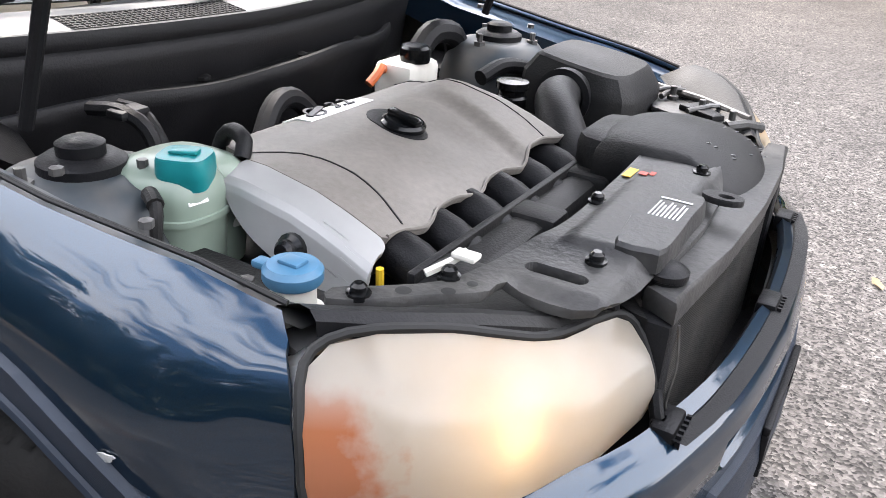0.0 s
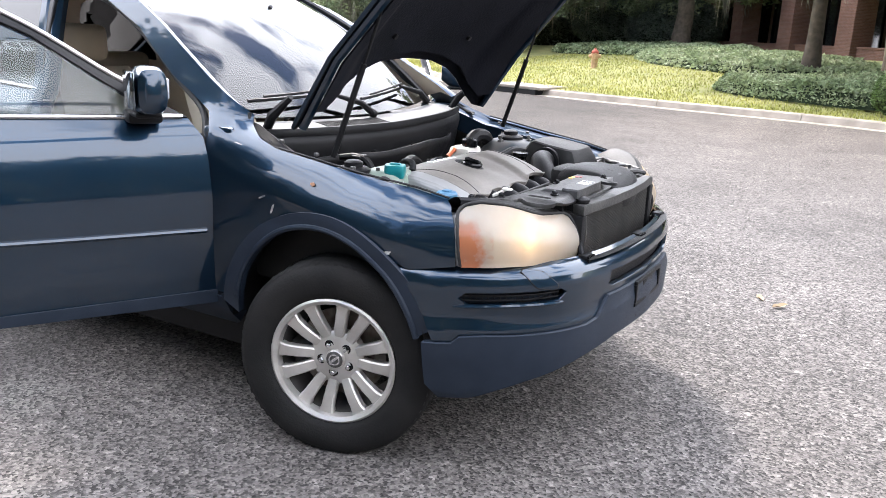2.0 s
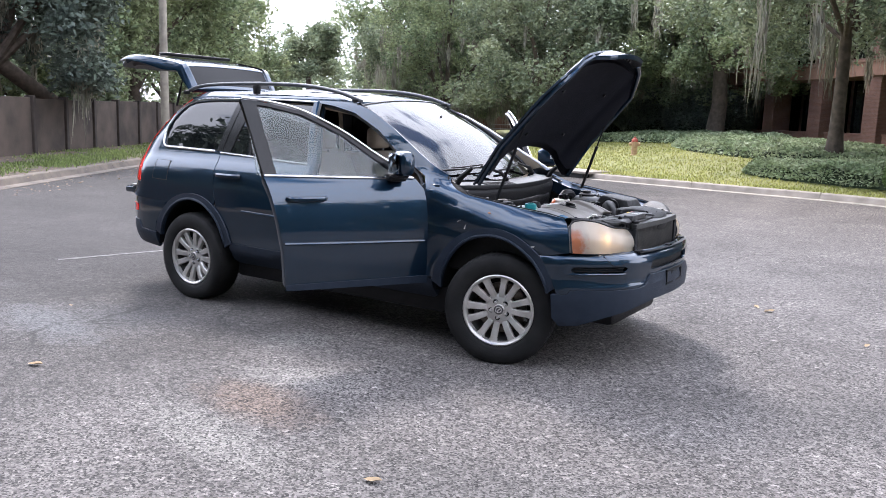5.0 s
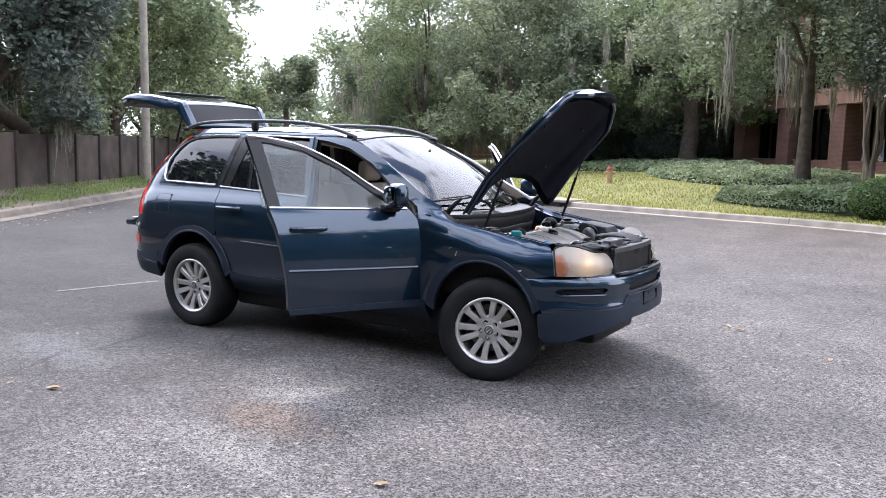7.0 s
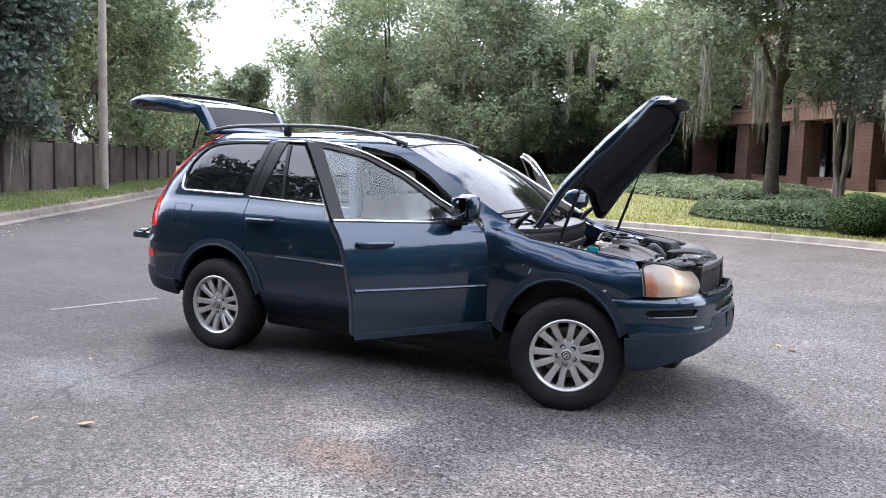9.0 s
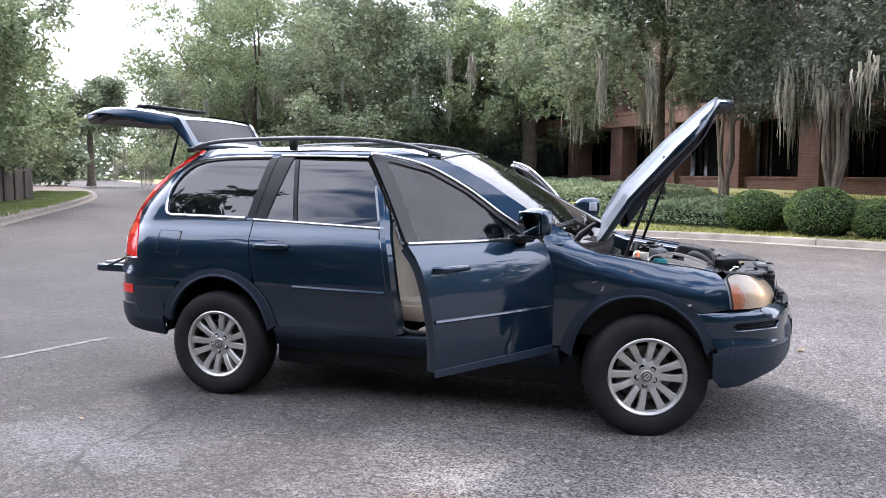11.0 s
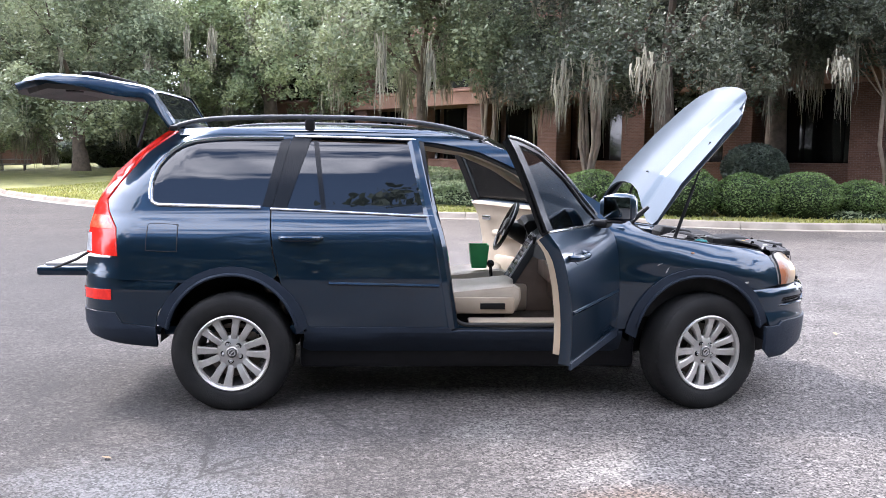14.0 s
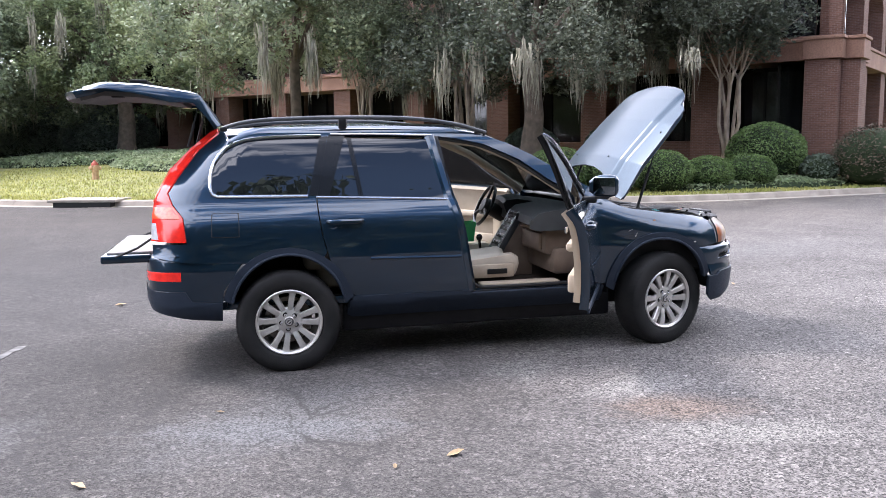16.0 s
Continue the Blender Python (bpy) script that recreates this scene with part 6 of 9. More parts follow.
# ---- front end ----
seam = [(-1.063, 0.515), (-1.0, 0.52), (-0.975, 0.545), (-0.9, 0.55), (-0.5, 0.545), (-0.44, 0.555), (-0.36, 0.62)]
paint_out = [(-1.197, 0.742), (-1.14, 0.67), (-1.095, 0.59)] + seam + [(-u, z) for u, z in reversed(seam)] + [(1.095, 0.59), (1.14, 0.67), (1.197, 0.742), (1.0, 0.768), (0.8, 0.768), (0.5, 0.768), (-0.5, 0.768), (-0.8, 0.768), (-1.0, 0.768)]
fog = [(-0.985, 0.668), (-0.96, 0.688), (-0.63, 0.690), (-0.60, 0.675), (-0.63, 0.650), (-0.95, 0.643)]
slot = [(-0.36, 0.655), (-0.35, 0.705), (0.35, 0.705), (0.36, 0.655), (0.33, 0.645), (-0.33, 0.645)]
bumper = skin("front_bumper", paint_out, front, PAINT, car, holes=[fog, [(-u, z) for u, z in reversed(fog)], slot], thick=0.02, step=0.05, inner=BLACK, label="painted front bumper with scuffs")
grey = [(-1.095, 0.510), (-1.0, 0.517), (-0.975, 0.542), (-0.9, 0.547), (-0.5, 0.542), (-0.44, 0.552), (-0.36, 0.617), (0.36, 0.617), (0.44, 0.552), (0.5, 0.542), (0.9, 0.547), (0.975, 0.542), (1.0, 0.517), (1.095, 0.510), (1.085, 0.36), (1.04, 0.315), (0.92, 0.325), (0.75, 0.375), (0.5, 0.425), (0.3, 0.455), (-0.3, 0.455), (-0.5, 0.425), (-0.75, 0.375), (-0.92, 0.325), (-1.04, 0.315), (-1.085, 0.36)]
skin("lower_lip", grey, front, PLASTIC, bumper, lift=0.012, thick=0.03)
for name, out in (("fog_recess", fog), ("fog_recess", [(-u, z) for u, z in fog]), ("lower_grille", slot)):
    skin(name, [(u * 1.01, z) for u, z in out], front, PLASTIC if name == "fog_recess" else BLACK, bumper, lift=-0.026, thick=0.01)
for sgn in (-1, 1):
    for z in (0.658, 0.674):
        bm = bmesh.new()
        tube(bm, [front(sgn * u, z) + (front(sgn * u, z) - Vector((1.2, 0, z))).normalized() * -0.018 for u in np.linspace(0.625, 0.975, 10)], 0.0038, 6)
        part("fog_slat", bm, BLACK, bumper)
    for u in np.linspace(0.64, 0.96, 17):
        bm = bmesh.new()
        tube(bm, [front(sgn * u, z) + (front(sgn * u, z) - Vector((1.2, 0, z))).normalized() * -0.022 for z in (0.650, 0.686)], 0.0022, 5)
        part("fog_fin", bm, BLACK, bumper)
    bm = bmesh.new()
    tube(bm, [front(sgn * u, 0.640 + 0.004 * math.sin((u - 0.6) * 8)) for u in np.linspace(0.615, 1.0, 10)], [0.004] + [0.009] * 8 + [0.003], 8)
    part("fog_ledge", bm, PAINT, bumper)
    wash = [(-0.775, 0.752), (-0.762, 0.757), (-0.705, 0.750), (-0.692, 0.744), (-0.644, 0.705), (-0.648, 0.694), (-0.660, 0.690), (-0.712, 0.699), (-0.726, 0.704)]
    skin("washer_cover", [(u * -sgn, z) for u, z in wash], front, PAINT, bumper, lift=0.003, thick=0.006, step=0.03)
    trim("washer_gap", [(u * -sgn, z) for u, z in wash + wash[:1]], front, 0.003, SEAL, bumper, lift=0.0, step=0.03)
bm = bmesh.new()
for lo, hi in (((2.292, -0.155, 0.52), (2.305, 0.155, 0.535)), ((2.292, -0.155, 0.605), (2.305, 0.155, 0.62)), ((2.292, -0.155, 0.536), (2.305, -0.135, 0.604)), ((2.292, 0.135, 0.536), (2.305, 0.155, 0.604)), ((2.292, -0.06, 0.536), (2.30, 0.06, 0.604)), ((2.29, -0.12, 0.47), (2.298, -0.105, 0.519))):
    box(bm, lo, hi, 0.003)
part("plate_bracket", bm, BLACK, bumper, "empty black number plate bracket")


def lens_surf(u, v):
    """Headlamp lens: u from the wing to the grille, v from bottom to top."""
    us = [0, 0.25, 0.5, 0.75, 1.0]
    b = [float(np.interp(u, us, c)) for c in ([1.918, 2.00, 2.075, 2.13, 2.16], [-0.853, -0.785, -0.685, -0.56, -0.42], [0.768, 0.766, 0.763, 0.758, 0.752])]
    t = [float(np.interp(u, us, c)) for c in ([1.848, 1.928, 2.005, 2.068, 2.112], [-0.800, -0.742, -0.648, -0.54, -0.425], [0.964, 0.962, 0.945, 0.908, 0.900])]
    d = Vector((0.8, -0.55, 0.15)) * 0.035
    return Vector(b).lerp(Vector(t), v) + d * (math.sin(math.pi * min(1, max(0, u))) * 0.4 + math.sin(math.pi * min(1, max(0, v))))


for mir in (False, True):
    mx = Matrix.Diagonal((1, -1, 1, 1)) if mir else Matrix.Identity(4)
    lo = [(0.03, 0.0), (0.25, 0.0), (0.5, 0.0), (0.75, 0.0), (0.985, 0.0), (0.998, 0.35), (0.998, 0.78), (0.985, 0.92), (0.94, 0.985), (0.85, 0.995), (0.68, 0.96), (0.55, 0.965), (0.42, 0.99), (0.25, 0.985), (0.12, 0.93), (0.045, 0.82), (0.012, 0.6), (0.008, 0.2)]
    head = skin("headlamp", lo, lens_surf, LENS, car, mirror=mir, thick=0.006, step=0.09, label="large hazed and yellowed headlamp, lit")
    bm = bmesh.new()
    back = [lens_surf(u, v) + Vector((-0.095, 0.04, -0.075 * v)) for u, v in lo]
    rim = [lens_surf(u, v) + Vector((-0.008, 0.004, 0)) for u, v in lo]
    va, vb = [bm.verts.new(mx @ p) for p in rim], [bm.verts.new(mx @ p) for p in back]
    for k in range(len(lo)):
        bm.faces.new((va[k], va[(k + 1) % len(lo)], vb[(k + 1) % len(lo)], vb[k]))
    bm.faces.new(vb)
    part("reflector", bm, SILVER, head, "silver reflector bowl")
    skin("side_marker", smooth_line2([(0.025, 0.05), (0.12, 0.03), (0.24, 0.06), (0.25, 0.16), (0.19, 0.24), (0.165, 0.38), (0.17, 0.58), (0.12, 0.68), (0.05, 0.69), (0.022, 0.55), (0.018, 0.25), (0.025, 0.06)], 0.02)[:-1], lens_surf, AMBER, head, mirror=mir, lift=-0.014, thick=0.004, label="amber side marker")
    for u, v, r in ((0.42, 0.42, 0.05), (0.68, 0.40, 0.045)):
        bm = bmesh.new()
        c = mx @ (lens_surf(u, v) + Vector((-0.055, 0.03, 0)))
        bmesh.ops.create_uvsphere(bm, u_segments=14, v_segments=8, radius=0.016, matrix=Matrix.Translation(c))
        part("bulb", bm, BULB, head)
    bm = bmesh.new()
    top = [lens_surf(u, 0.985) + Vector((-0.006, 0.003, 0.004)) for u in np.linspace(0.10, 0.93, 9)]
    lid = [[bm.verts.new(mx @ (p + Vector((-0.105 * q, 0.045 * q, dz)))) for q, dz in ((-0.02, -0.014), (0.0, 0.004), (0.12, 0.012), (0.35, 0.006), (0.8, -0.022), (1.25, -0.06), (1.26, -0.11))] for p in top]
    for a, b in zip(lid, lid[1:]):
        for k in range(6):
            bm.faces.new((a[k], a[k + 1], b[k + 1], b[k]))
    part("housing_lid", bm, DUSTY, head)
    seal = [lens_surf(u, v) + Vector((-0.004, 0.002, 0.004)) for u, v in lo[4:] + lo[:1]]
    bm = bmesh.new()
    tube(bm, [mx @ p for p in smooth_line(seal, 0.02)], 0.006, 8)
    part("lamp_seal", bm, SEAL, head)
    lamp_light = new("headlamp_light", bpy.data.lights.new("headlamp_light", "POINT"))
    lamp_light.data.energy, lamp_light.data.color, lamp_light.data.shadow_soft_size = 0.075, (1.0, 0.80, 0.54), 0.012
    lamp_light.location = mx @ (lens_surf(0.52, 0.40) + Vector((-0.034, 0.019, 0)))

# ---- rear end ----
def u_rear(x):
    return float(np.interp(x, REAR[1], REAR[0]))
UB, UC = u_rear(-2.10), u_rear(-2.36)
UD, UE, UF = u_rear(-1.745), u_rear(-1.80), u_rear(-1.868)
rp = [(-UD, 0.782), (-UE, 0.69), (-UF, 0.60), (-UF + 0.01, 0.515), (-UB - 0.02, 0.535), (-UB + 0.02, 0.60), (UB - 0.02, 0.60), (UB + 0.02, 0.535), (UF - 0.01, 0.515), (UF, 0.60), (UE, 0.69), (UD, 0.782), (UB, 0.80), (UC, 0.835), (0.3, 0.845), (-0.3, 0.845), (-UC, 0.835), (-UB, 0.80)]
rbump = skin("rear_bumper", rp, rear, PAINT, car, thick=0.02, flip=True, inner=BLACK)
rl = [(-UF + 0.012, 0.512), (-UB - 0.02, 0.532), (-UB + 0.02, 0.597), (UB - 0.02, 0.597), (UB + 0.02, 0.532), (UF - 0.012, 0.512), (UF - 0.02, 0.385), (UB, 0.405), (UC, 0.45), (-UC, 0.45), (-UB, 0.405), (-UF + 0.02, 0.385)]
skin("lower_valance", rl, rear, PLASTIC, rbump, lift=0.008, thick=0.03, flip=True)
for sgn in (-1, 1):
    ur, us = u_rear(-2.145), u_rear(-2.39)
    skin("reflector", [(sgn * ur, 0.672), (sgn * us, 0.665), (sgn * us, 0.722), (sgn * ur, 0.735)], rear, RED, rbump, lift=0.006, thick=0.008, flip=True, label="red bumper reflector")
bm = bmesh.new()
box(bm, (-2.70, -0.60, 0.775), (-2.36, 0.60, 0.835), 0.02)
lg = part("lower_tailgate", bm, PAINT, car, "folded-down lower tailgate")
bm = bmesh.new()
box(bm, (-2.66, -0.55, 0.836), (-2.30, 0.55, 0.852), 0.005)
part("load_panel", bm, LINING, lg)
for s in (-1, 1):
    bm = bmesh.new()
    tube(bm, [(-2.34, 0.57 * s, 0.95), (-2.45, 0.59 * s, 0.88), (-2.60, 0.59 * s, 0.82)], 0.009, 6)
    part("gate_strap", bm, BLACK, lg)
bm = bmesh.new()
box(bm, (-2.36, -0.15, 0.42), (-2.26, 0.15, 0.48), 0.02)
part("tow_cover", bm, BLACK, rbump)


def gate_surf(s, y):
    """Raised tailgate: s runs from the hinge over the glass to the handle edge."""
    x = float(np.interp(s, [0, 0.24, 0.30, 0.42, 0.62, 0.88, 1.06, 1.13], [-1.85, -1.955, -1.995, -2.13, -2.325, -2.58, -2.76, -2.82]))
    z = float(np.interp(s, [0, 0.24, 0.30, 0.42, 0.62, 0.88, 1.06, 1.13], [1.715, 1.92, 1.938, 1.962, 1.995, 2.008, 1.955, 1.925]))
    c = 1 - (abs(y) / 0.62) ** 2.4
    return Vector((x - 0.13 * c * min(1, s / 0.6), y, z + 0.03 * c))


gate_o = [(0.0, -0.49), (0.24, -0.50), (0.42, -0.52), (0.7, -0.575), (0.95, -0.585), (1.07, -0.52), (1.11, -0.3), (1.12, 0.0), (1.11, 0.3), (1.07, 0.52), (0.95, 0.585), (0.7, 0.575), (0.42, 0.52), (0.24, 0.50), (0.0, 0.49)]
gate_glass = [(0.03, -0.44), (0.225, -0.445), (0.225, 0.445), (0.03, 0.44)]
gate = skin("tailgate", gate_o, gate_surf, PAINT, car, holes=[gate_glass], thick=0.05, flip=True, inner=GATELINING, label="tailgate raised above the roof")
skin("tailgate_glass", gate_glass, gate_surf, GATEGLASS, gate, thick=0.004, lift=-0.004, flip=True)
skin("inner_trim", [(0.34, -0.44), (0.62, -0.50), (0.95, -0.50), (1.02, -0.4), (1.02, 0.4), (0.95, 0.50), (0.62, 0.50), (0.34, 0.44)], gate_surf, GATELINING, gate, thick=0.03, lift=-0.052, flip=True)
bm = bmesh.new()
box(bm, (-2.60, -0.28, 1.935), (-2.52, -0.18, 1.948), 0.004)
part("pull_cup", bm, SEAL, gate)
bm = bmesh.new()
box(bm, (-2.46, -0.38, 2.03), (-2.34, 0.38, 2.055), 0.01, pose(0, 0, 0, 0, 0, 0))
part("grip_strip", bm, BLACK, gate)
for s in (-1, 1):
    bm = bmesh.new()
    tube(bm, [(-2.075, 0.50 * s, 1.58), (-2.03, 0.49 * s, 1.74)], 0.010, 8)
    tube(bm, [(-2.03, 0.49 * s, 1.74), (-1.99, 0.48 * s, 1.88)], 0.006, 8)
    part("gas_strut", bm, BLACK, gate)
    bm = bmesh.new()
    pts = [(-1.80, 0.40, 1.66), (-1.95, 0.43, 1.53), (-2.10, 0.48, 1.35), (-2.19, 0.53, 1.18), (-2.22, 0.56, 0.86)]
    tube(bm, [(x, y * s, z) for x, y, z in pts], 0.035, 8)
    part("rear_opening_seal", bm, SEAL, car)
bm = bmesh.new()
box(bm, (-2.34, -0.66, 0.60), (-2.24, 0.66, 0.83), 0.02)
part("rear_panel", bm, PAINT, car)

# painted flanks of the raised tailgate
for sgn in (-1, 1):
    bm = bmesh.new()
    rows = []
    for s in np.linspace(0.0, 1.0, 22):
        ye = float(np.interp(s, [0, 0.24, 0.42, 0.7, 0.95, 1.07], [0.49, 0.50, 0.52, 0.575, 0.585, 0.52])) * sgn
        h = float(np.interp(s, [0, 0.24, 0.45, 0.75, 1.0], [0.03, 0.085, 0.09, 0.05, 0.014]))
        k = float(np.interp(s, [0.15, 0.4], [0.8, 0.1]))
        down = Vector((-h * k, 0, -h * (1 - 0.7 * k)))
        rows.append([bm.verts.new(p) for p in (gate_surf(s, ye * 0.93) + Vector((0, 0, 0.012)), gate_surf(s, ye) + Vector((0, 0.016 * sgn, 0.002)), gate_surf(s, ye) + Vector((0, 0.036 * sgn, 0)) + down * 0.55, gate_surf(s, ye) + Vector((0, 0.040 * sgn, 0)) + down, gate_surf(s, ye * 0.97) + down)])
    for a, b in zip(rows, rows[1:]):
        for i in range(4):
            bm.faces.new((a[i], a[i + 1], b[i + 1], b[i]))
    bmesh.ops.recalc_face_normals(bm, faces=bm.faces)
    part("gate_flank", bm, PAINT, gate)

# ---- underbody ----
bm = bmesh.new()
box(bm, (-1.05, -0.76, 0.225), (1.05, 0.76, 0.43), 0.03)
box(bm, (-2.18, -0.55, 0.40), (-1.05, 0.55, 0.50), 0.03)
box(bm, (1.05, -0.42, 0.24), (2.05, 0.42, 0.50), 0.04)
tube(bm, [(-1.43, -0.75, 0.35), (-1.43, 0.75, 0.35)], 0.05, 8)
tube(bm, [(1.43, -0.75, 0.33), (1.43, 0.75, 0.33)], 0.05, 8)
part("underbody", bm, BLACK, car)


# ---- wheels ----
def wheel(name, x, y, turn, sgn):
    root = under(new(name), car)
    m = Matrix.Translation((x, y, 0.352)) @ pose(0, 0, 0, 0, 0, turn) @ pose(0, 0, 0, -90 * sgn, 0, 0) @ pose(0, 0, 0, 0, 0, 9)
    R, r = 0.362, 0.229
    bm = bmesh.new()
    prof = [(r, -0.11), (r + 0.012, -0.122), (r + 0.06, -0.132), (R - 0.04, -0.127), (R - 0.012, -0.108), (R, -0.082), (R, 0.082), (R - 0.012, 0.105), (R - 0.035, 0.118), (r + 0.07, 0.122), (r + 0.03, 0.118), (r + 0.008, 0.108), (r, 0.09)]
    lathe(bm, prof, m, 72, caps=False)
    for v in bm.verts:
        v.co.z = max(v.co.z, 0.002)
    tyre = part("tyre", bm, RUBBER, root, "worn black tyre", angle=50)
    bm = bmesh.new()
    n = 64
    for k in range(n):
        a = 2 * math.pi * k / n
        for h0, h1, tw in ((-0.105, -0.045, 0.03), (-0.03, 0.03, -0.03), (0.045, 0.105, 0.03)):
            vs = []
            for h, da in ((h0, -0.031), (h0, 0.012), (h1, 0.012 + tw), (h1, -0.031 + tw)):
                rr = R + 0.004 if abs(h) < 0.09 else R - 0.008
                vs.append(bm.verts.new(m @ Vector((rr * math.cos(a + da), rr * math.sin(a + da), h))))
            bm.faces.new(vs)
    for v in bm.verts:
        v.co.z = max(v.co.z, 0.001)
    tagged(part("tread", bm, RUBBER, tyre, smooth=False), kind="stuff")
    bm = bmesh.new()
    lathe(bm, [(r - 0.004, 0.088), (r + 0.004, 0.108), (r - 0.004, 0.113), (r - 0.018, 0.104), (r - 0.021, 0.07)], m, 64, caps=False)
    rim = part("rim", bm, ALLOY, root, "silver alloy rim with paired spokes")
    bm = bmesh.new()
    lathe(bm, [(r - 0.021, 0.07), (r - 0.024, 0.05), (r - 0.035, 0.0), (r - 0.035, -0.1), (r - 0.02, -0.105)], m, 48, caps=False)
    part("barrel", bm, BARREL, rim)
    bm = bmesh.new()
    lathe(bm, [(0.0, 0.085), (0.030, 0.085), (0.034, 0.082), (0.036, 0.072), (0.086, 0.070), (0.100, 0.060), (0.100, 0.02), (0.0, 0.02)], m, 40)
    part("hub", bm, ALLOY, rim)
    for k in range(6):
        for off in (-0.215, 0.215):
            a = 2 * math.pi * k / 6 + off
            ah = 2 * math.pi * k / 6 + off * 1.15
            bm = bmesh.new()
            inner, outer = 0.07, r - 0.012
            rows = []
            for t in np.linspace(0, 1, 6):
                rr, aa = inner + (outer - inner) * t, ah + (a - ah) * t
                w = 0.0185 + 0.0045 * t + (0.008 * (t - 0.8) / 0.2 if t > 0.8 else 0)
                zt = 0.066 + 0.016 * math.sin(math.pi * t * 0.8) + 0.012 * t
                d, s = Vector((math.cos(aa), math.sin(aa), 0)), Vector((-math.sin(aa), math.cos(aa), 0))
                rows.append([bm.verts.new(m @ (d * rr + s * q + Vector((0, 0, h)))) for q, h in ((-w, zt - 0.03), (-w, zt - 0.006), (-w + 0.005, zt), (w - 0.005, zt), (w, zt - 0.006), (w, zt - 0.03))])
            for p, q in zip(rows, rows[1:]):
                for i in range(6):
                    bm.faces.new((p[i], p[(i + 1) % 6], q[(i + 1) % 6], q[i]))
            bm.faces.new(rows[0])
            bm.faces.new(rows[-1])
            part("spoke", bm, ALLOY, rim)
    for k in range(5):
        a = 2 * math.pi * k / 5 + 0.63
        bm = bmesh.new()
        lathe(bm, [(0.0135, 0.060), (0.0135, 0.068), (0.0095, 0.07), (0.0095, 0.083), (0.007, 0.086), (0, 0.086)], m @ Matrix.Translation((0.054 * math.cos(a), 0.054 * math.sin(a), 0)), 6)
        part("lug_nut", bm, CHROME, rim, smooth=False)
        # black disc that stands in for the shade in the nut's recess
        bm = bmesh.new()
        lathe(bm, [(0.0, 0.0705), (0.017, 0.0715), (0.018, 0.0705)], m @ Matrix.Translation((0.054 * math.cos(a), 0.054 * math.sin(a), 0)), 14)
        part("nut_recess_shade", bm, GLOSSBLACK, rim)
    bm = bmesh.new()
    lathe(bm, [(0.0, 0.0865), (0.029, 0.0865), (0.031, 0.0855)], m, 24)
    cap = part("centre_cap", bm, STEEL, rim, "dark grey hub cap with a silver ring")
    bm = bmesh.new()
    lathe(bm, [(0.016, 0.0866), (0.021, 0.0866), (0.021, 0.089), (0.016, 0.089)], m, 24, closed=True)
    box(bm, (-0.024, -0.005, 0.0868), (0.024, 0.005, 0.0905), 0.001, m @ pose(0, 0, 0, 0, 0, 35))
    part("cap_ring", bm, CHROME, cap)
    bm = bmesh.new()
    lathe(bm, [(0.05, 0.0), (0.165, 0.0), (0.165, -0.02), (0.05, -0.02)], m, 40, closed=True)
    part("brake_disc", bm, DISC, root)
    bm = bmesh.new()
    box(bm, (-0.185, -0.06, -0.04), (-0.11, 0.06, 0.03), 0.012, m)
    part("brake_caliper", bm, STEEL, root)


for nm, x, y, turn, sgn in (("front_wheel", 1.437, -0.805, 16, -1), ("rear_wheel", -1.437, -0.800, 0, -1), ("front_wheel", 1.437, 0.805, 16, 1), ("rear_wheel", -1.437, 0.800, 0, 1)):
    wheel(nm, x, y, turn, sgn)

# ---- bonnet ----
HOOD_M = Matrix.Translation((1.07, 0, 1.19)) @ pose(0, 0, 0, 0, -57.5, 0) @ Matrix.Translation((-1.0, 0, -1.13))


def hood_surf(x, y):
    zc = float(np.interp(x, [0.95, 1.0, 1.3, 1.7, 1.95, 2.06, 2.12], [1.17, 1.165, 1.128, 1.055, 0.99, 0.952, 0.92]))
    t = min(1.0, max(0.0, (abs(y) - 0.49) / 0.075))
    return Vector((x, y, zc + 0.035 * min(1.0, max(0.0, (x - 1.0) / 0.3)) - 0.105 * (abs(y) / 0.72) ** 2.1 - 0.020 * t * t * (3 - 2 * t)))


half = [(1.20, 0.0), (1.19, -0.2), (1.155, -0.36), (1.10, -0.48), (1.03, -0.58), (0.99, -0.66), (0.985, -0.735), (1.02, -0.752), (1.3, -0.745), (1.6, -0.725), (1.80, -0.695), (1.87, -0.672), (1.905, -0.60), (1.96, -0.575), (2.02, -0.53), (2.055, -0.47), (2.085, -0.33), (2.105, -0.15), (2.11, 0.0)]
hood_o = half + [(x, -y) for x, y in reversed(half[1:-1])]
FELT = mat("bonnet_felt", (0.0045, 0.0055, 0.009), (0.008, 0.009, 0.014), spec=0.15, rough=0.85, scale=6, bump=0.4, bscale=90)
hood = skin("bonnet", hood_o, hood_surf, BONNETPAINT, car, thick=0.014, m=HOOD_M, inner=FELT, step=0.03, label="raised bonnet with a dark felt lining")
inset = [(1.26, 0.0), (1.24, -0.22), (1.19, -0.40), (1.12, -0.52), (1.06, -0.62), (1.08, -0.70), (1.6, -0.67), (1.80, -0.63), (1.90, -0.53), (1.99, -0.45), (2.03, -0.2), (2.04, 0.0)]
skin("bonnet_lining", inset + [(x, -y) for x, y in reversed(inset[1:-1])], hood_surf, FELT, hood, thick=0.03, lift=-0.016, m=HOOD_M, step=0.08)
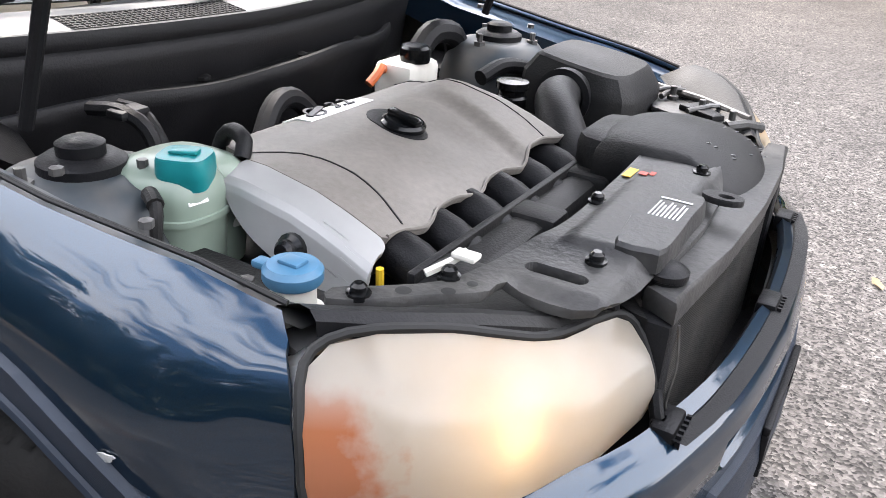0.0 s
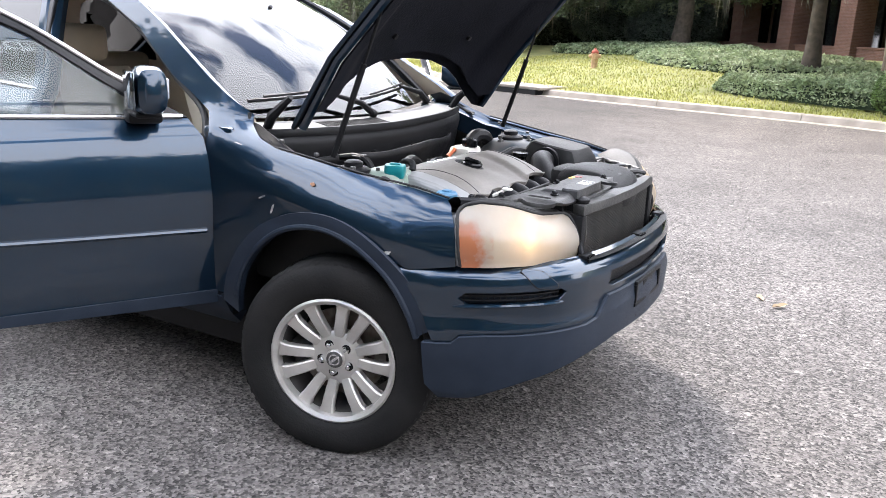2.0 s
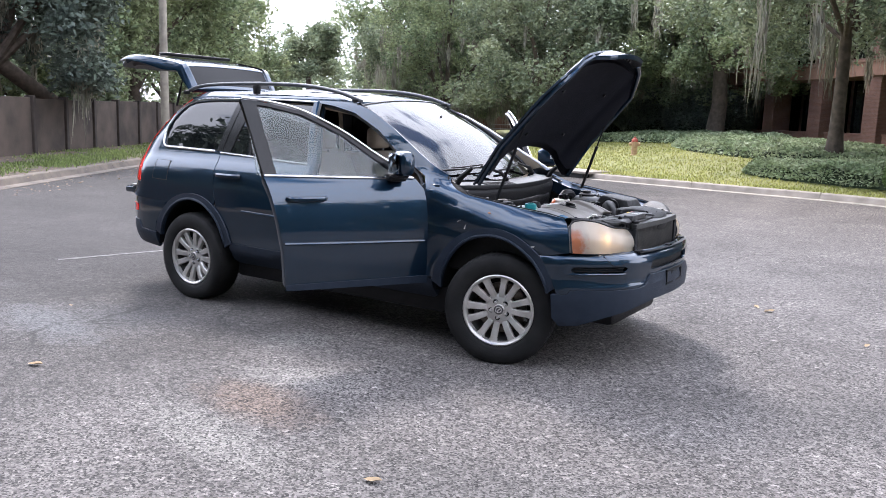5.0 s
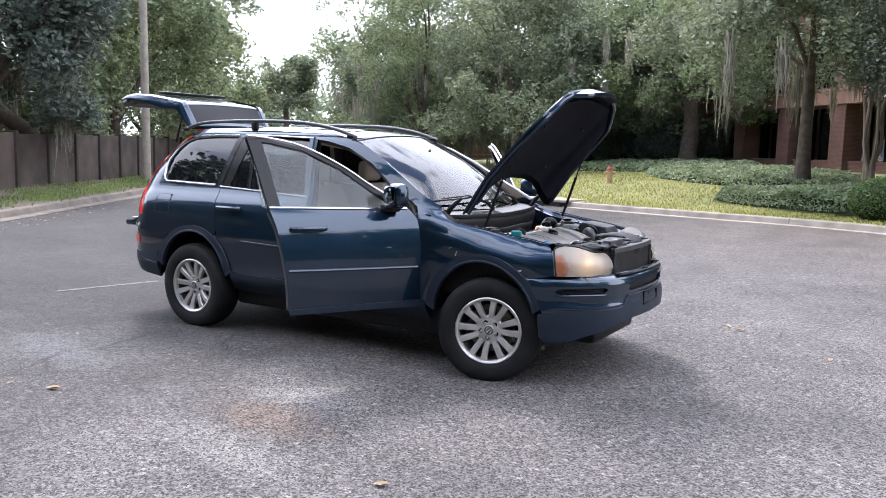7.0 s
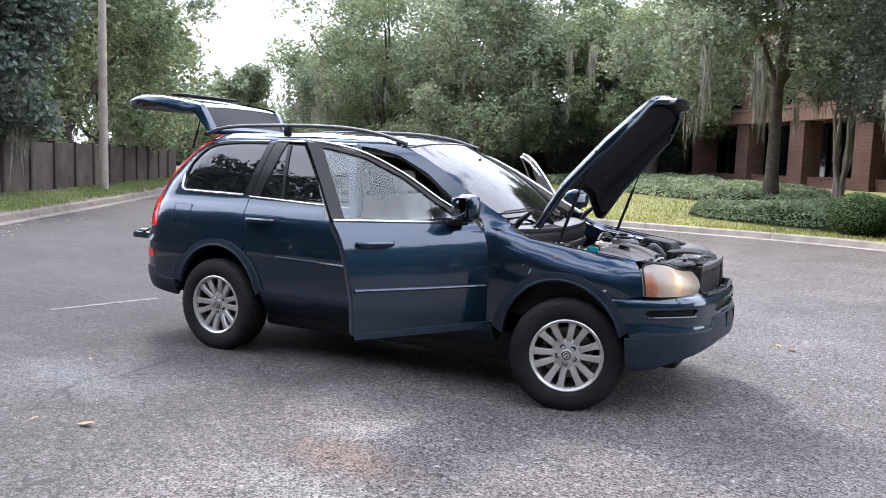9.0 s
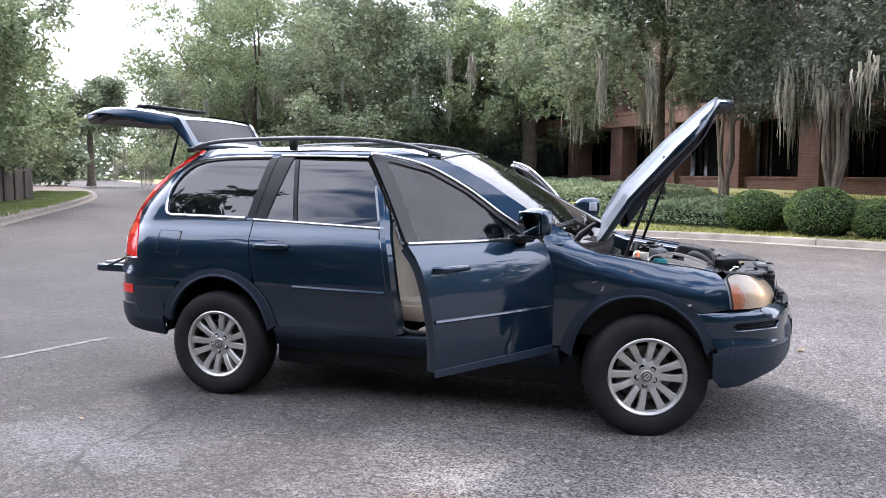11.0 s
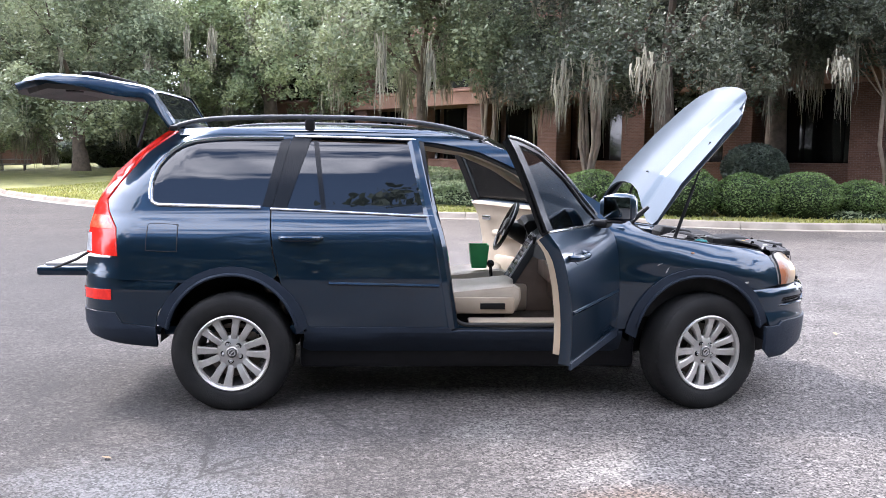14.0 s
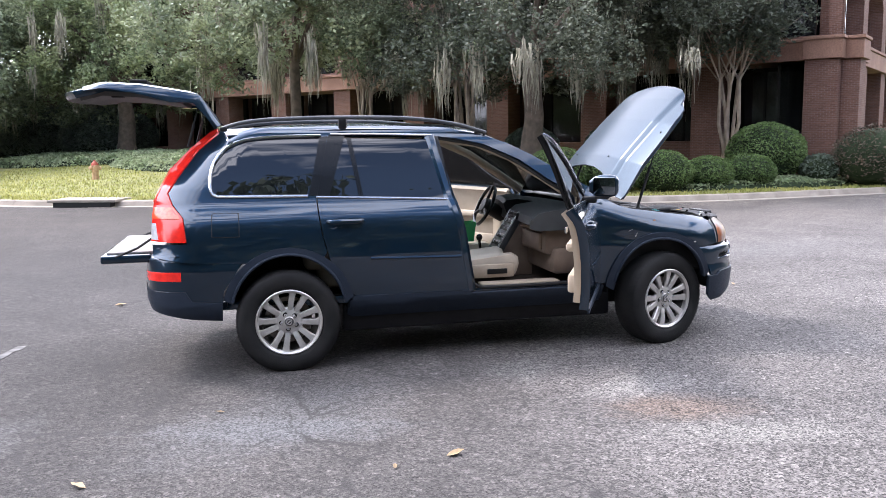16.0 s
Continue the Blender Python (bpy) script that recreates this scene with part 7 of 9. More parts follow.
for s in (-1, 1):
    bm = bmesh.new()
    tube(bm, [HOOD_M @ (hood_surf(x, y * s) - Vector((0, 0, 0.03))) for x, y in ((1.0, -0.70), (1.3, -0.715), (1.6, -0.695), (1.80, -0.665), (1.90, -0.58), (2.0, -0.50), (2.05, -0.40))], 0.018, 8)
    part("bonnet_flange", bm, PAINT, hood)
    for x, y in ((1.35, -0.30), (1.75, -0.35)):
        bm = bmesh.new()
        tube(bm, [HOOD_M @ (hood_surf(x, y * s) - Vector((0, 0, 0.047))), HOOD_M @ (hood_surf(x, y * s) - Vector((0, 0, 0.06)))], 0.012, 8)
        part("lining_clip", bm, BLACK, hood)
    bm = bmesh.new()
    c = HOOD_M @ (hood_surf(1.30, 0.33 * s) + Vector((0, 0, 0.004)))
    bmesh.ops.create_uvsphere(bm, u_segments=10, v_segments=6, radius=0.008, matrix=Matrix.Translation(c) @ Matrix.Diagonal((1, 0.7, 0.6, 1)))
    part("washer_jet", bm, DUSTY, hood)


def nose_surf(y, q):
    """Front lip of the bonnet, turned down in front of the missing grille."""
    x = 2.11 - 0.09 * (abs(y) / 0.45) ** 2.2
    return Vector((x + 0.035 * q, y, hood_surf(x, y).z - 0.10 * q))


ns = [(y, 0.0) for y in np.linspace(-0.42, 0.42, 9)] + [(0.30, 0.85), (0.24, 1.0), (-0.24, 1.0), (-0.30, 0.85)]
lip = skin("bonnet_nose", ns, nose_surf, PAINT, hood, m=HOOD_M, thick=0.03, step=0.05, flip=True, inner=BLACK)
bm = bmesh.new()
for k in range(7):
    y = -0.18 + 0.06 * k
    p = nose_surf(y, 0.35)
    box(bm, p - Vector((0.045, 0.02, 0.012)), p + Vector((-0.006, 0.02, 0.012)), 0.003, HOOD_M)
part("nose_vent", bm, BLACK, lip)
for s in (-1, 1):
    a, b = Vector((1.30, 0.69 * s, 1.035)), HOOD_M @ Vector((1.62, 0.66 * s, 1.00))
    bm = bmesh.new()
    tube(bm, [a, a.lerp(b, 0.55)], 0.011, 10)
    st = part("bonnet_strut", bm, BLACK, car, "black gas strut holding the bonnet")
    bm = bmesh.new()
    tube(bm, [a.lerp(b, 0.54), b], 0.0055, 8)
    part("strut_rod", bm, BLACK, st)
    bm = bmesh.new()
    tube(bm, [(0.98, 0.70 * s, 1.08), (1.03, 0.71 * s, 1.16), (1.12, 0.71 * s, 1.235)], [0.016, 0.02, 0.012], 8)
    part("bonnet_hinge", bm, BLACK, car)

# ---- cowl and wipers ----
COWLGREY = mat("dusty_cowl", (0.105, 0.105, 0.102), (0.068, 0.068, 0.067), rough=0.6, scale=6, detail=9, rvar=0.12)


def cowl_line(y, dx, z):
    return Vector((1.02 - 0.10 * (abs(y) / 0.72) ** 2.6 + dx, y, z + 0.015 * (abs(y) / 0.72)))


def strip(name, profile, material, parent, y0=-0.74, y1=0.74, n=24, smooth=True):
    bm = bmesh.new()
    rows = [[bm.verts.new(cowl_line(y, dx, z)) for dx, z in profile] for y in np.linspace(y0, y1, n)]
    for a, b in zip(rows, rows[1:]):
        for k in range(len(profile) - 1):
            bm.faces.new((a[k], a[k + 1], b[k + 1], b[k]))
    return part(name, bm, material, parent, angle=50)


cowl = strip("cowl_panel", [(-0.09, 1.09), (-0.05, 1.106), (0.02, 1.100), (0.085, 1.086), (0.092, 1.07)], COWLGREY, car)
strip("cowl_seal", [(0.082, 1.080), (0.088, 1.094), (0.102, 1.094), (0.110, 1.078), (0.104, 1.062), (0.112, 1.055), (0.116, 1.03), (0.106, 0.985), (0.08, 0.85), (0.06, 0.6), (0.04, 0.6), (0.04, 1.03), (0.082, 1.080)], BLACK, cowl)
gut = [Vector((1.19 - 0.12 * (abs(y + 0.08) / 0.64) ** 2.2 + 0.006 * math.sin(y * 17), y, 0.995 + 0.006 * math.sin(y * 11))) for y in np.linspace(-0.72, 0.56, 40)]
bm = bmesh.new()
rows = [[bm.verts.new(p + Vector((o, 0, dz))) for o, dz in ((-0.10, 0.004), (-0.05, -0.022), (-0.016, -0.012), (-0.006, 0.0), (0.006, 0.0), (0.012, -0.008), (0.010, -0.03), (-0.03, -0.10), (-0.05, -0.30))] for p in gut]
for a, b in zip(rows, rows[1:]):
    for k in range(8):
        bm.faces.new((a[k], a[k + 1], b[k + 1], b[k]))
part("cowl_gutter", bm, BLACK, cowl, angle=50)
for y in (-0.55, -0.18, 0.12, 0.36):
    bm = bmesh.new()
    lathe(bm, [(0.016, 0.975), (0.016, 0.981), (0.009, 0.985), (0, 0.986)], Matrix.Translation((1.135 - 0.08 * abs(y), y, 0.004)), 10)
    part("cowl_stud", bm, DUSTY, cowl)
y0, y1 = -0.42, -0.02
g = strip("cowl_grille", [(0.004, 1.1035), (0.074, 1.0905), (0.074, 1.084), (0.004, 1.094)], GLOSSBLACK, cowl, y0, y1, 12)
for k in range(7):
    bm = bmesh.new()
    tube(bm, [cowl_line(y, 0.008 + 0.0105 * k, 1.1035 - 0.00195 * k) for y in np.linspace(y0, y1, 10)], 0.0016, 5)
    part("grille_bar", bm, DUSTY, g)
for k in range(36):
    y = y0 + (y1 - y0) * (k + 0.5) / 36
    bm = bmesh.new()
    tube(bm, [cowl_line(y, 0.005, 1.1040), cowl_line(y + 0.006, 0.073, 1.0915)], 0.0014, 4)
    part("grille_bar", bm, DUSTY, g)
for y0, y1, v in ((-0.42, -0.02, 0.10), (0.18, 0.60, 0.10)):
    wip = under(new("wiper"), car)
    piv = screen_surf(0.0, y1) + Vector((0.02, 0, 0.015))
    tip = screen_surf(v, (y0 + y1) / 2 - 0.05) + Vector((0.03, 0, 0.04))
    bm = bmesh.new()
    tube(bm, [piv, piv.lerp(tip, 0.3) + Vector((0.01, 0, 0.02)), tip], [0.016, 0.013, 0.007], 8)
    part("wiper_arm", bm, BLACK, wip)
    bm = bmesh.new()
    tube(bm, [screen_surf(v * 0.75 + 0.004 * k, y) + Vector((0.022, 0, 0.025)) for k, y in enumerate(np.linspace(y0 - 0.22, y1 - 0.16, 10))], 0.007, 6)
    tube(bm, [screen_surf(v * 0.75 + 0.004 * k, y) + Vector((0.028, 0, 0.042)) for k, y in enumerate(np.linspace(y0 - 0.16, y1 - 0.22, 10))], 0.005, 6)
    part("wiper_blade", bm, BLACK, wip)
    bm = bmesh.new()
    bmesh.ops.create_uvsphere(bm, u_segments=12, v_segments=8, radius=0.02, matrix=Matrix.Translation(piv))
    part("wiper_pivot", bm, BLACK, wip)

# ---- engine bay ----
bay = car
bm = bmesh.new()
box(bm, (1.12, -0.60, 0.42), (2.0, 0.60, 0.68), 0.04)
box(bm, (1.12, -0.60, 0.68), (1.35, 0.60, 0.80), 0.05)
box(bm, (1.40, -0.32, 0.68), (1.68, 0.38, 0.84), 0.04)
part("engine_block", bm, BLACK, bay)
for s in (-1, 1):
    bm = bmesh.new()
    box(bm, (1.0, -0.795 if s < 0 else 0.60, 0.55), (1.86, -0.60 if s < 0 else 0.795, 0.86), 0.03)
    prism(bm, [(1.0, s * 0.60), (1.80, s * 0.60), (1.86, s * 0.74), (1.70, s * 0.79), (1.0, s * 0.80)], 0.86, 0.885)
    part("inner_wing", bm, DUSTY, bay)
    bm = bmesh.new()
    c = Matrix.Translation((1.365, 0.655 * s, 0))
    lathe(bm, [(0.155, 0.87), (0.15, 0.90), (0.135, 0.945), (0.11, 0.972), (0.07, 0.982), (0, 0.984)], c, 28)
    tower = part("strut_tower", bm, DIRTPAINT, bay, "dusty suspension strut tower")
    bm = bmesh.new()
    lathe(bm, [(0.062, 0.978), (0.062, 0.995), (0.05, 1.003), (0.034, 1.004), (0.034, 1.02), (0.024, 1.026), (0, 1.026)], c, 24)
    part("strut_mount", bm, BLACK, tower)
    for a in (0.4, 2.5, 4.6):
        bm = bmesh.new()
        tube(bm, [c @ Vector((0.09 * math.cos(a), 0.09 * math.sin(a), 0.972)), c @ Vector((0.09 * math.cos(a), 0.09 * math.sin(a), 1.004))], 0.008, 6)
        lathe(bm, [(0.016, 0.972), (0.016, 0.985), (0, 0.985)], c @ Matrix.Translation((0.09 * math.cos(a), 0.09 * math.sin(a), 0)), 6)
        part("mount_bolt", bm, STEEL, tower)
    # top edge of the wing inside the bonnet gap
    bm = bmesh.new()
    pts = [side(x, z) for x, z in ((1.0, 1.12), (1.16, 1.056), (1.3, 1.036), (1.5, 1.006), (1.715, 0.98), (1.84, 0.955))]
    rows = [[bm.verts.new(Vector((p.x, (p.y + o) * (1 if s < 0 else -1), p.z + dz))) for o, dz in ((0.008, -0.004), (0.03, -0.022), (0.075, -0.03), (0.08, -0.12))] for p in pts]
    for a, b in zip(rows, rows[1:]):
        for k in range(3):
            bm.faces.new((a[k], a[k + 1], b[k + 1], b[k]))
    part("wing_gutter", bm, PAINT if s > 0 else DIRTPAINT, bay)
    for k in range(5):
        p = pts[0].lerp(pts[-1], 0.12 + 0.19 * k) + Vector((0, 0.055, -0.03))
        bm = bmesh.new()
        lathe(bm, [(0.010, -0.004), (0.010, 0.006), (0, 0.008)], Matrix.Translation((p.x, p.y * (1 if s < 0 else -1), p.z + 0.004)), 6)
        part("wing_bolt", bm, STEEL, bay)


def step01(t):
    t = min(1.0, max(0.0, t))
    return t * t * (3 - 2 * t)


def cover_surf(x, y):
    z = float(np.interp(x, [1.37, 1.385, 1.40, 1.44, 1.50, 1.56, 1.65, 1.71, 1.76, 1.80], [0.91, 0.945, 0.966, 0.982, 0.986, 0.984, 0.968, 0.949, 0.929, 0.910]))
    ridge = 0.012 - 0.29 * (x - 1.504)
    z += 0.016 * step01((y - ridge) / 0.045) * step01((x - 1.47) / 0.06)
    z -= 0.010 * math.exp(-((x - 1.66) / 0.07) ** 2 - ((y + 0.11) / 0.055) ** 2)
    z -= 0.030 * max(0.0, (y - 0.105) / 0.045) ** 2
    z -= 0.020 * max(0.0, (-0.42 - y) / 0.07) ** 2 * step01((1.46 - x) / 0.06)
    return Vector((x, y, z))


scallop = [(1.772 + 0.016 * (0.5 - 0.5 * math.cos(2 * math.pi * (y + 0.478) / 0.166)) ** 1.8, y) for y in np.linspace(-0.478, 0.12, 64)]
cov_o = [(1.375, -0.36), (1.378, -0.10), (1.385, 0.10), (1.42, 0.145), (1.60, 0.150), (1.72, 0.148)] + scallop[::-1] + [(1.765, -0.487), (1.52, -0.487), (1.44, -0.455)]
cov = under(new("engine_cover"), bay)
tagged(cov, "grey moulded engine cover with a silver end")
skin("cover_shell", cov_o, cover_surf, COVER, cov, thick=0.012, step=0.018)
bm = bmesh.new()
tube(bm, [cover_surf(x - 0.002, y) + Vector((0, 0, 0.001)) for x, y in scallop], 0.0035, 6)
part("cover_hem", bm, COVER, cov)
for path in ([(1.50, -0.474), (1.54, -0.43), (1.59, -0.400), (1.65, -0.396), (1.70, -0.405), (1.765, -0.432)], [(1.40, 0.095), (1.50, 0.098), (1.62, 0.092), (1.70, 0.08), (1.768, 0.06)]):
    bm = bmesh.new()
    tube(bm, [cover_surf(v.x, v.y) for v in smooth_line([(x, y, 0) for x, y in path], 0.02)], 0.0018, 5)
    part("cover_groove", bm, BLACK, cov)


def end_surf(x, q):
    p = cover_surf(x, -0.489)
    return p + Vector((0.0, float(np.interp(q, [0, 0.36, 0.46, 0.54, 1.02], [0, -0.046, -0.056, -0.061, -0.074])), float(np.interp(q, [0, 0.36, 0.46, 0.54, 1.02], [0, -0.010, -0.018, -0.028, -0.098]))))


skin("silver_end", smooth_line2([(1.52, 0.0), (1.64, 0.0), (1.765, 0.0), (1.782, 0.25), (1.785, 0.55), (1.77, 0.9), (1.74, 1.0), (1.66, 1.0), (1.58, 0.86), (1.535, 0.6), (1.515, 0.3)], 0.03), end_surf, SILVER, cov, thick=0.012, step=0.04, flip=True)
bm = bmesh.new()
lathe(bm, [(0.0, -0.004), (0.024, -0.004), (0.024, 0.004), (0.017, 0.010), (0.017, 0.018), (0.012, 0.024), (0.0, 0.024)], Matrix.Translation((1.665, -0.560, 0.905)) @ pose(0, 0, 0, 82, 0, 0), 16)
part("cover_bolt", bm, GLOSSBLACK, cov)
skin("oil_recess", [(1.578 + 0.068 * math.cos(a), -0.166 + 0.046 * math.sin(a) - 0.2 * 0.068 * math.cos(a)) for a in (6.283 * k / 24 for k in range(24))], cover_surf, BLACK, cov, lift=0.0015, thick=0.003, step=0.05)
bm = bmesh.new()
oc = Matrix.Translation(cover_surf(1.594, -0.170)) @ pose(0, 0, 0, 0, 8, -10)
lathe(bm, [(0.040, 0), (0.041, 0.008), (0.036, 0.013), (0, 0.014)], oc, 24)
box(bm, (-0.036, -0.010, 0.012), (0.036, 0.010, 0.025), 0.005, oc)
part("oil_cap", bm, GLOSSBLACK, cov)
plate = skin("badge_plate", [(1.409, -0.277), (1.409, -0.088), (1.473, -0.088), (1.473, -0.277)], cover_surf, WHITE, cov, lift=0.002, thick=0.004, step=0.03)
bm = bmesh.new()
bc = Matrix.Translation(cover_surf(1.443, -0.228) + Vector((0, 0, 0.003))) @ pose(0, 0, 0, 0, 2, 0)
lathe(bm, [(0.017, 0.0), (0.022, 0.0), (0.022, 0.002), (0.017, 0.002)], bc, 24, closed=True)
box(bm, (-0.006, -0.031, 0.0005), (0.006, 0.031, 0.003), 0, bc @ pose(0, 0, 0, 0, 0, 20))
part("badge_mark", bm, PRINT, plate)
txt = bpy.data.curves.new("badge_text", "FONT")
txt.body, txt.size, txt.extrude = "3.2", 0.048, 0.001
txt.materials.append(PRINT)
to = under(new("badge_text", txt), plate)
to.matrix_basis = Matrix.Translation(cover_surf(1.459, -0.186) + Vector((0, 0, 0.0045))) @ pose(0, 0, 0, 0, 1, 90)
to.matrix_parent_inverse = Matrix.Identity(4)

# intake manifold and ducts
bm = bmesh.new()
prism(bm, [(1.838, -0.52), (1.905, -0.53), (1.915, -0.50), (1.905, 0.10), (1.838, 0.11)], 0.78, 0.896, bevel=0.018)
man = part("intake_manifold", bm, DUSTY, bay, "black plastic intake manifold")
for k in range(6):
    y = -0.445 + 0.105 * k
    bm = bmesh.new()
    tube(bm, smooth_line([(1.66, y, 0.84), (1.74, y, 0.885), (1.80, y - 0.01, 0.884), (1.86, y - 0.015, 0.85)], 0.03), 0.036, 14)
    part("runner", bm, BLACK, man)
bm = bmesh.new()
box(bm, (1.832, -0.525, 0.885), (1.846, 0.105, 0.908), 0.004)
part("manifold_rib", bm, DUSTY, man)
for y in (-0.20, -0.46, 0.04):
    bm = bmesh.new()
    box(bm, (1.835, y - 0.035, 0.86), (1.925, y + 0.035, 0.906), 0.012)
    part("manifold_clip", bm, DUSTY, man)


def loft(bm, rings):
    vs = [[bm.verts.new(p) for p in r] for r in rings]
    n = len(vs[0])
    for a, b in zip(vs, vs[1:]):
        for k in range(n):
            bm.faces.new((a[k], a[(k + 1) % n], b[(k + 1) % n], b[k]))
    bm.faces.new(vs[-1])
    return bm


def scaled(outline, cx, cy, fx, fy, zf):
    return [Vector((cx + (x - cx) * fx, cy + (y - cy) * fy, zf(cx + (x - cx) * fx))) for x, y in outline]


ab_o = smooth_line2([(1.565, 0.40), (1.66, 0.385), (1.78, 0.385), (1.825, 0.42), (1.832, 0.52), (1.825, 0.63), (1.78, 0.665), (1.66, 0.672), (1.57, 0.655), (1.548, 0.60), (1.546, 0.47), (1.552, 0.415)], 0.02)
bm = bmesh.new()
loft(bm, [scaled(ab_o, 1.69, 0.53, fx, fy, zf) for fx, fy, zf in ((0.96, 0.96, lambda x: 0.72), (1.0, 1.0, lambda x: 0.86), (1.0, 1.0, lambda x: 0.955 - 0.10 * (x - 1.6)), (0.985, 0.98, lambda x: 0.972 - 0.12 * (x - 1.6)), (0.80, 0.86, lambda x: 1.012 - 0.13 * (x - 1.6)), (0.74, 0.80, lambda x: 1.018 - 0.13 * (x - 1.6)), (0.3, 0.3, lambda x: 1.020 - 0.13 * (x - 1.6)))])
ab = part("air_filter_box", bm, DUSTY, bay, "matt black air filter box", angle=24)
bm = bmesh.new()
loft(bm, [scaled(ab_o, 1.69, 0.53, f, f, lambda x, z=z: z) for f, z in ((1.0, 0.868), (1.03, 0.868), (1.03, 0.878), (1.0, 0.878))])
part("box_seam", bm, BLACK, ab)
bm = bmesh.new()
lathe(bm, [(0.056, -0.01), (0.066, 0.0), (0.066, 0.022), (0.052, 0.026), (0.052, 0)], Matrix.Translation((1.675, 0.395, 0.935)) @ pose(0, 0, 0, 90, 0, 0), 28, closed=True)
part("duct_collar", bm, BLACK, ab)
bm = bmesh.new()
tube(bm, smooth_line([(1.672, 0.41, 0.93), (1.676, 0.36, 0.942), (1.692, 0.295, 0.948), (1.735, 0.215, 0.935), (1.785, 0.16, 0.895), (1.82, 0.13, 0.84), (1.83, 0.12, 0.74)], 0.02), 0.047, 22)
part("air_duct", bm, DUSTY, bay, "smooth black air duct")


def scoop_z(x):
    return float(np.interp(x, [1.85, 1.88, 1.92, 1.98, 2.05, 2.11, 2.15, 2.18], [0.955, 0.972, 0.985, 0.990, 0.986, 0.970, 0.950, 0.925]))


so = smooth_line2([(1.885, 0.02), (1.868, 0.10), (1.866, 0.20), (1.885, 0.285), (1.95, 0.322), (2.05, 0.318), (2.125, 0.275), (2.165, 0.19), (2.176, 0.09), (2.16, 0.005), (2.12, -0.022), (2.06, 0.012), (1.97, 0.006)], 0.025)
bm = bmesh.new()
loft(bm, [[Vector((2.02 + (x - 2.02) * f, 0.15 + (y - 0.15) * f, scoop_z(2.02 + (x - 2.02) * f) - 0.02 * ((y - 0.15) * f / 0.17) ** 2 + dz)) for x, y in so] for f, dz in ((0.97, -0.075), (1.0, -0.055), (1.01, -0.035), (0.985, -0.014), (0.93, -0.003), (0.85, 0.0), (0.6, 0.0), (0.3, 0.0), (0.1, 0.0))])
sc = part("air_scoop", bm, DUSTY, bay, "rounded black air intake scoop", angle=60)
bm = bmesh.new()
nk = smooth_line2([(1.835, 0.07), (1.835, 0.20), (1.855, 0.235), (1.92, 0.235), (1.92, 0.045), (1.855, 0.045)], 0.02)
loft(bm, [scaled(nk, 1.88, 0.14, f, f, lambda x, z=z: z) for f, z in ((0.95, 0.86), (1.0, 0.90), (1.0, 0.945), (0.94, 0.962), (0.80, 0.968), (0.3, 0.969))])
part("scoop_neck", bm, DUSTY, sc)
chip_rng = np.random.default_rng(5)
for a in range(11):
    x, y = 2.03 + 0.12 * chip_rng.random(), 0.10 + 0.17 * chip_rng.random()
    bm = bmesh.new()
    bmesh.ops.create_uvsphere(bm, u_segments=8, v_segments=5, radius=1, matrix=Matrix.Translation((x, y, scoop_z(x) - 0.02 * ((y - 0.15) / 0.17) ** 2)) @ Matrix.Diagonal((0.004 + 0.004 * chip_rng.random(), 0.004, 0.0012, 1)))
    part("scoop_chip", bm, GLOSSBLACK, sc)

# radiator support panel
pan_o = smooth_line2([(1.97, 0.06), (1.98, -0.15), (1.982, -0.348), (1.962, -0.446), (1.95, -0.528), (1.927, -0.60), (1.875, -0.655), (1.835, -0.69), (1.845, -0.715), (1.885, -0.688), (1.925, -0.645), (1.968, -0.608), (1.985, -0.585), (1.990, -0.548), (2.05, -0.552), (2.10, -0.540), (2.120, -0.50), (2.133, -0.364), (2.142, -0.203), (2.13, -0.03), (2.10, 0.06)], 0.02)
slot_o = [(2.032 + math.copysign(0.028, math.cos(a)) + 0.014 * math.cos(a), -0.495 + 0.014 * math.sin(a)) for a in (6.283 * k / 20 for k in range(20))]


def pan_surf(x, y):
    z = 0.957 + 0.006 * step01((y + 0.46) / 0.06) - 0.012 * step01((-0.52 - y) / 0.03) * step01((x - 1.98) / 0.03)
    z += 0.008 * step01((x - 2.0) / 0.012) * step01((2.115 - x) / 0.012) * step01((-0.03 - y) / 0.02) * step01((y + 0.42) / 0.02)
    z -= 0.020 * step01((x - 2.105) / 0.03) + 0.012 * step01((1.965 - x) / 0.02) * step01((y + 0.45) / 0.05)
    return Vector((x, y, z))


panel = skin("front_panel", pan_o, pan_surf, PANELGREY, bay, holes=[slot_o], thick=0.014, step=0.014, label="dusty black panel over the radiator")
ra = smooth_line2([(2.060, -0.165), (2.128, -0.160), (2.134, -0.25), (2.136, -0.385), (2.120, -0.402), (2.074, -0.405), (2.066, -0.36), (2.058, -0.30)], 0.02)
bm = bmesh.new()
loft(bm, [scaled(ra, 2.097, -0.28, f, f, lambda x, z=z: z) for f, z in ((1.04, 0.950), (1.0, 0.974), (0.95, 0.979), (0.4, 0.9795))])
rc = part("raised_cover", bm, PANELGREY, panel, angle=25)
bm = bmesh.new()
box(bm, (2.075, -0.212, 0.9798), (2.122, -0.207, 0.9806), 0)
for k in range(8):
    box(bm, (2.078 + 0.0058 * k, -0.285, 0.9798), (2.0805 + 0.0058 * k, -0.222 - 0.008 * (k % 3), 0.9804), 0)
part("panel_print", bm, WHITE, rc)
bm = bmesh.new()
box(bm, (1.984, -0.120, 0.9655), (1.999, -0.075, 0.9668), 0)
part("warning_label", bm, YELLOW, panel)
bm = bmesh.new()
box(bm, (2.008, -0.112, 0.9718), (2.022, -0.096, 0.9728), 0)
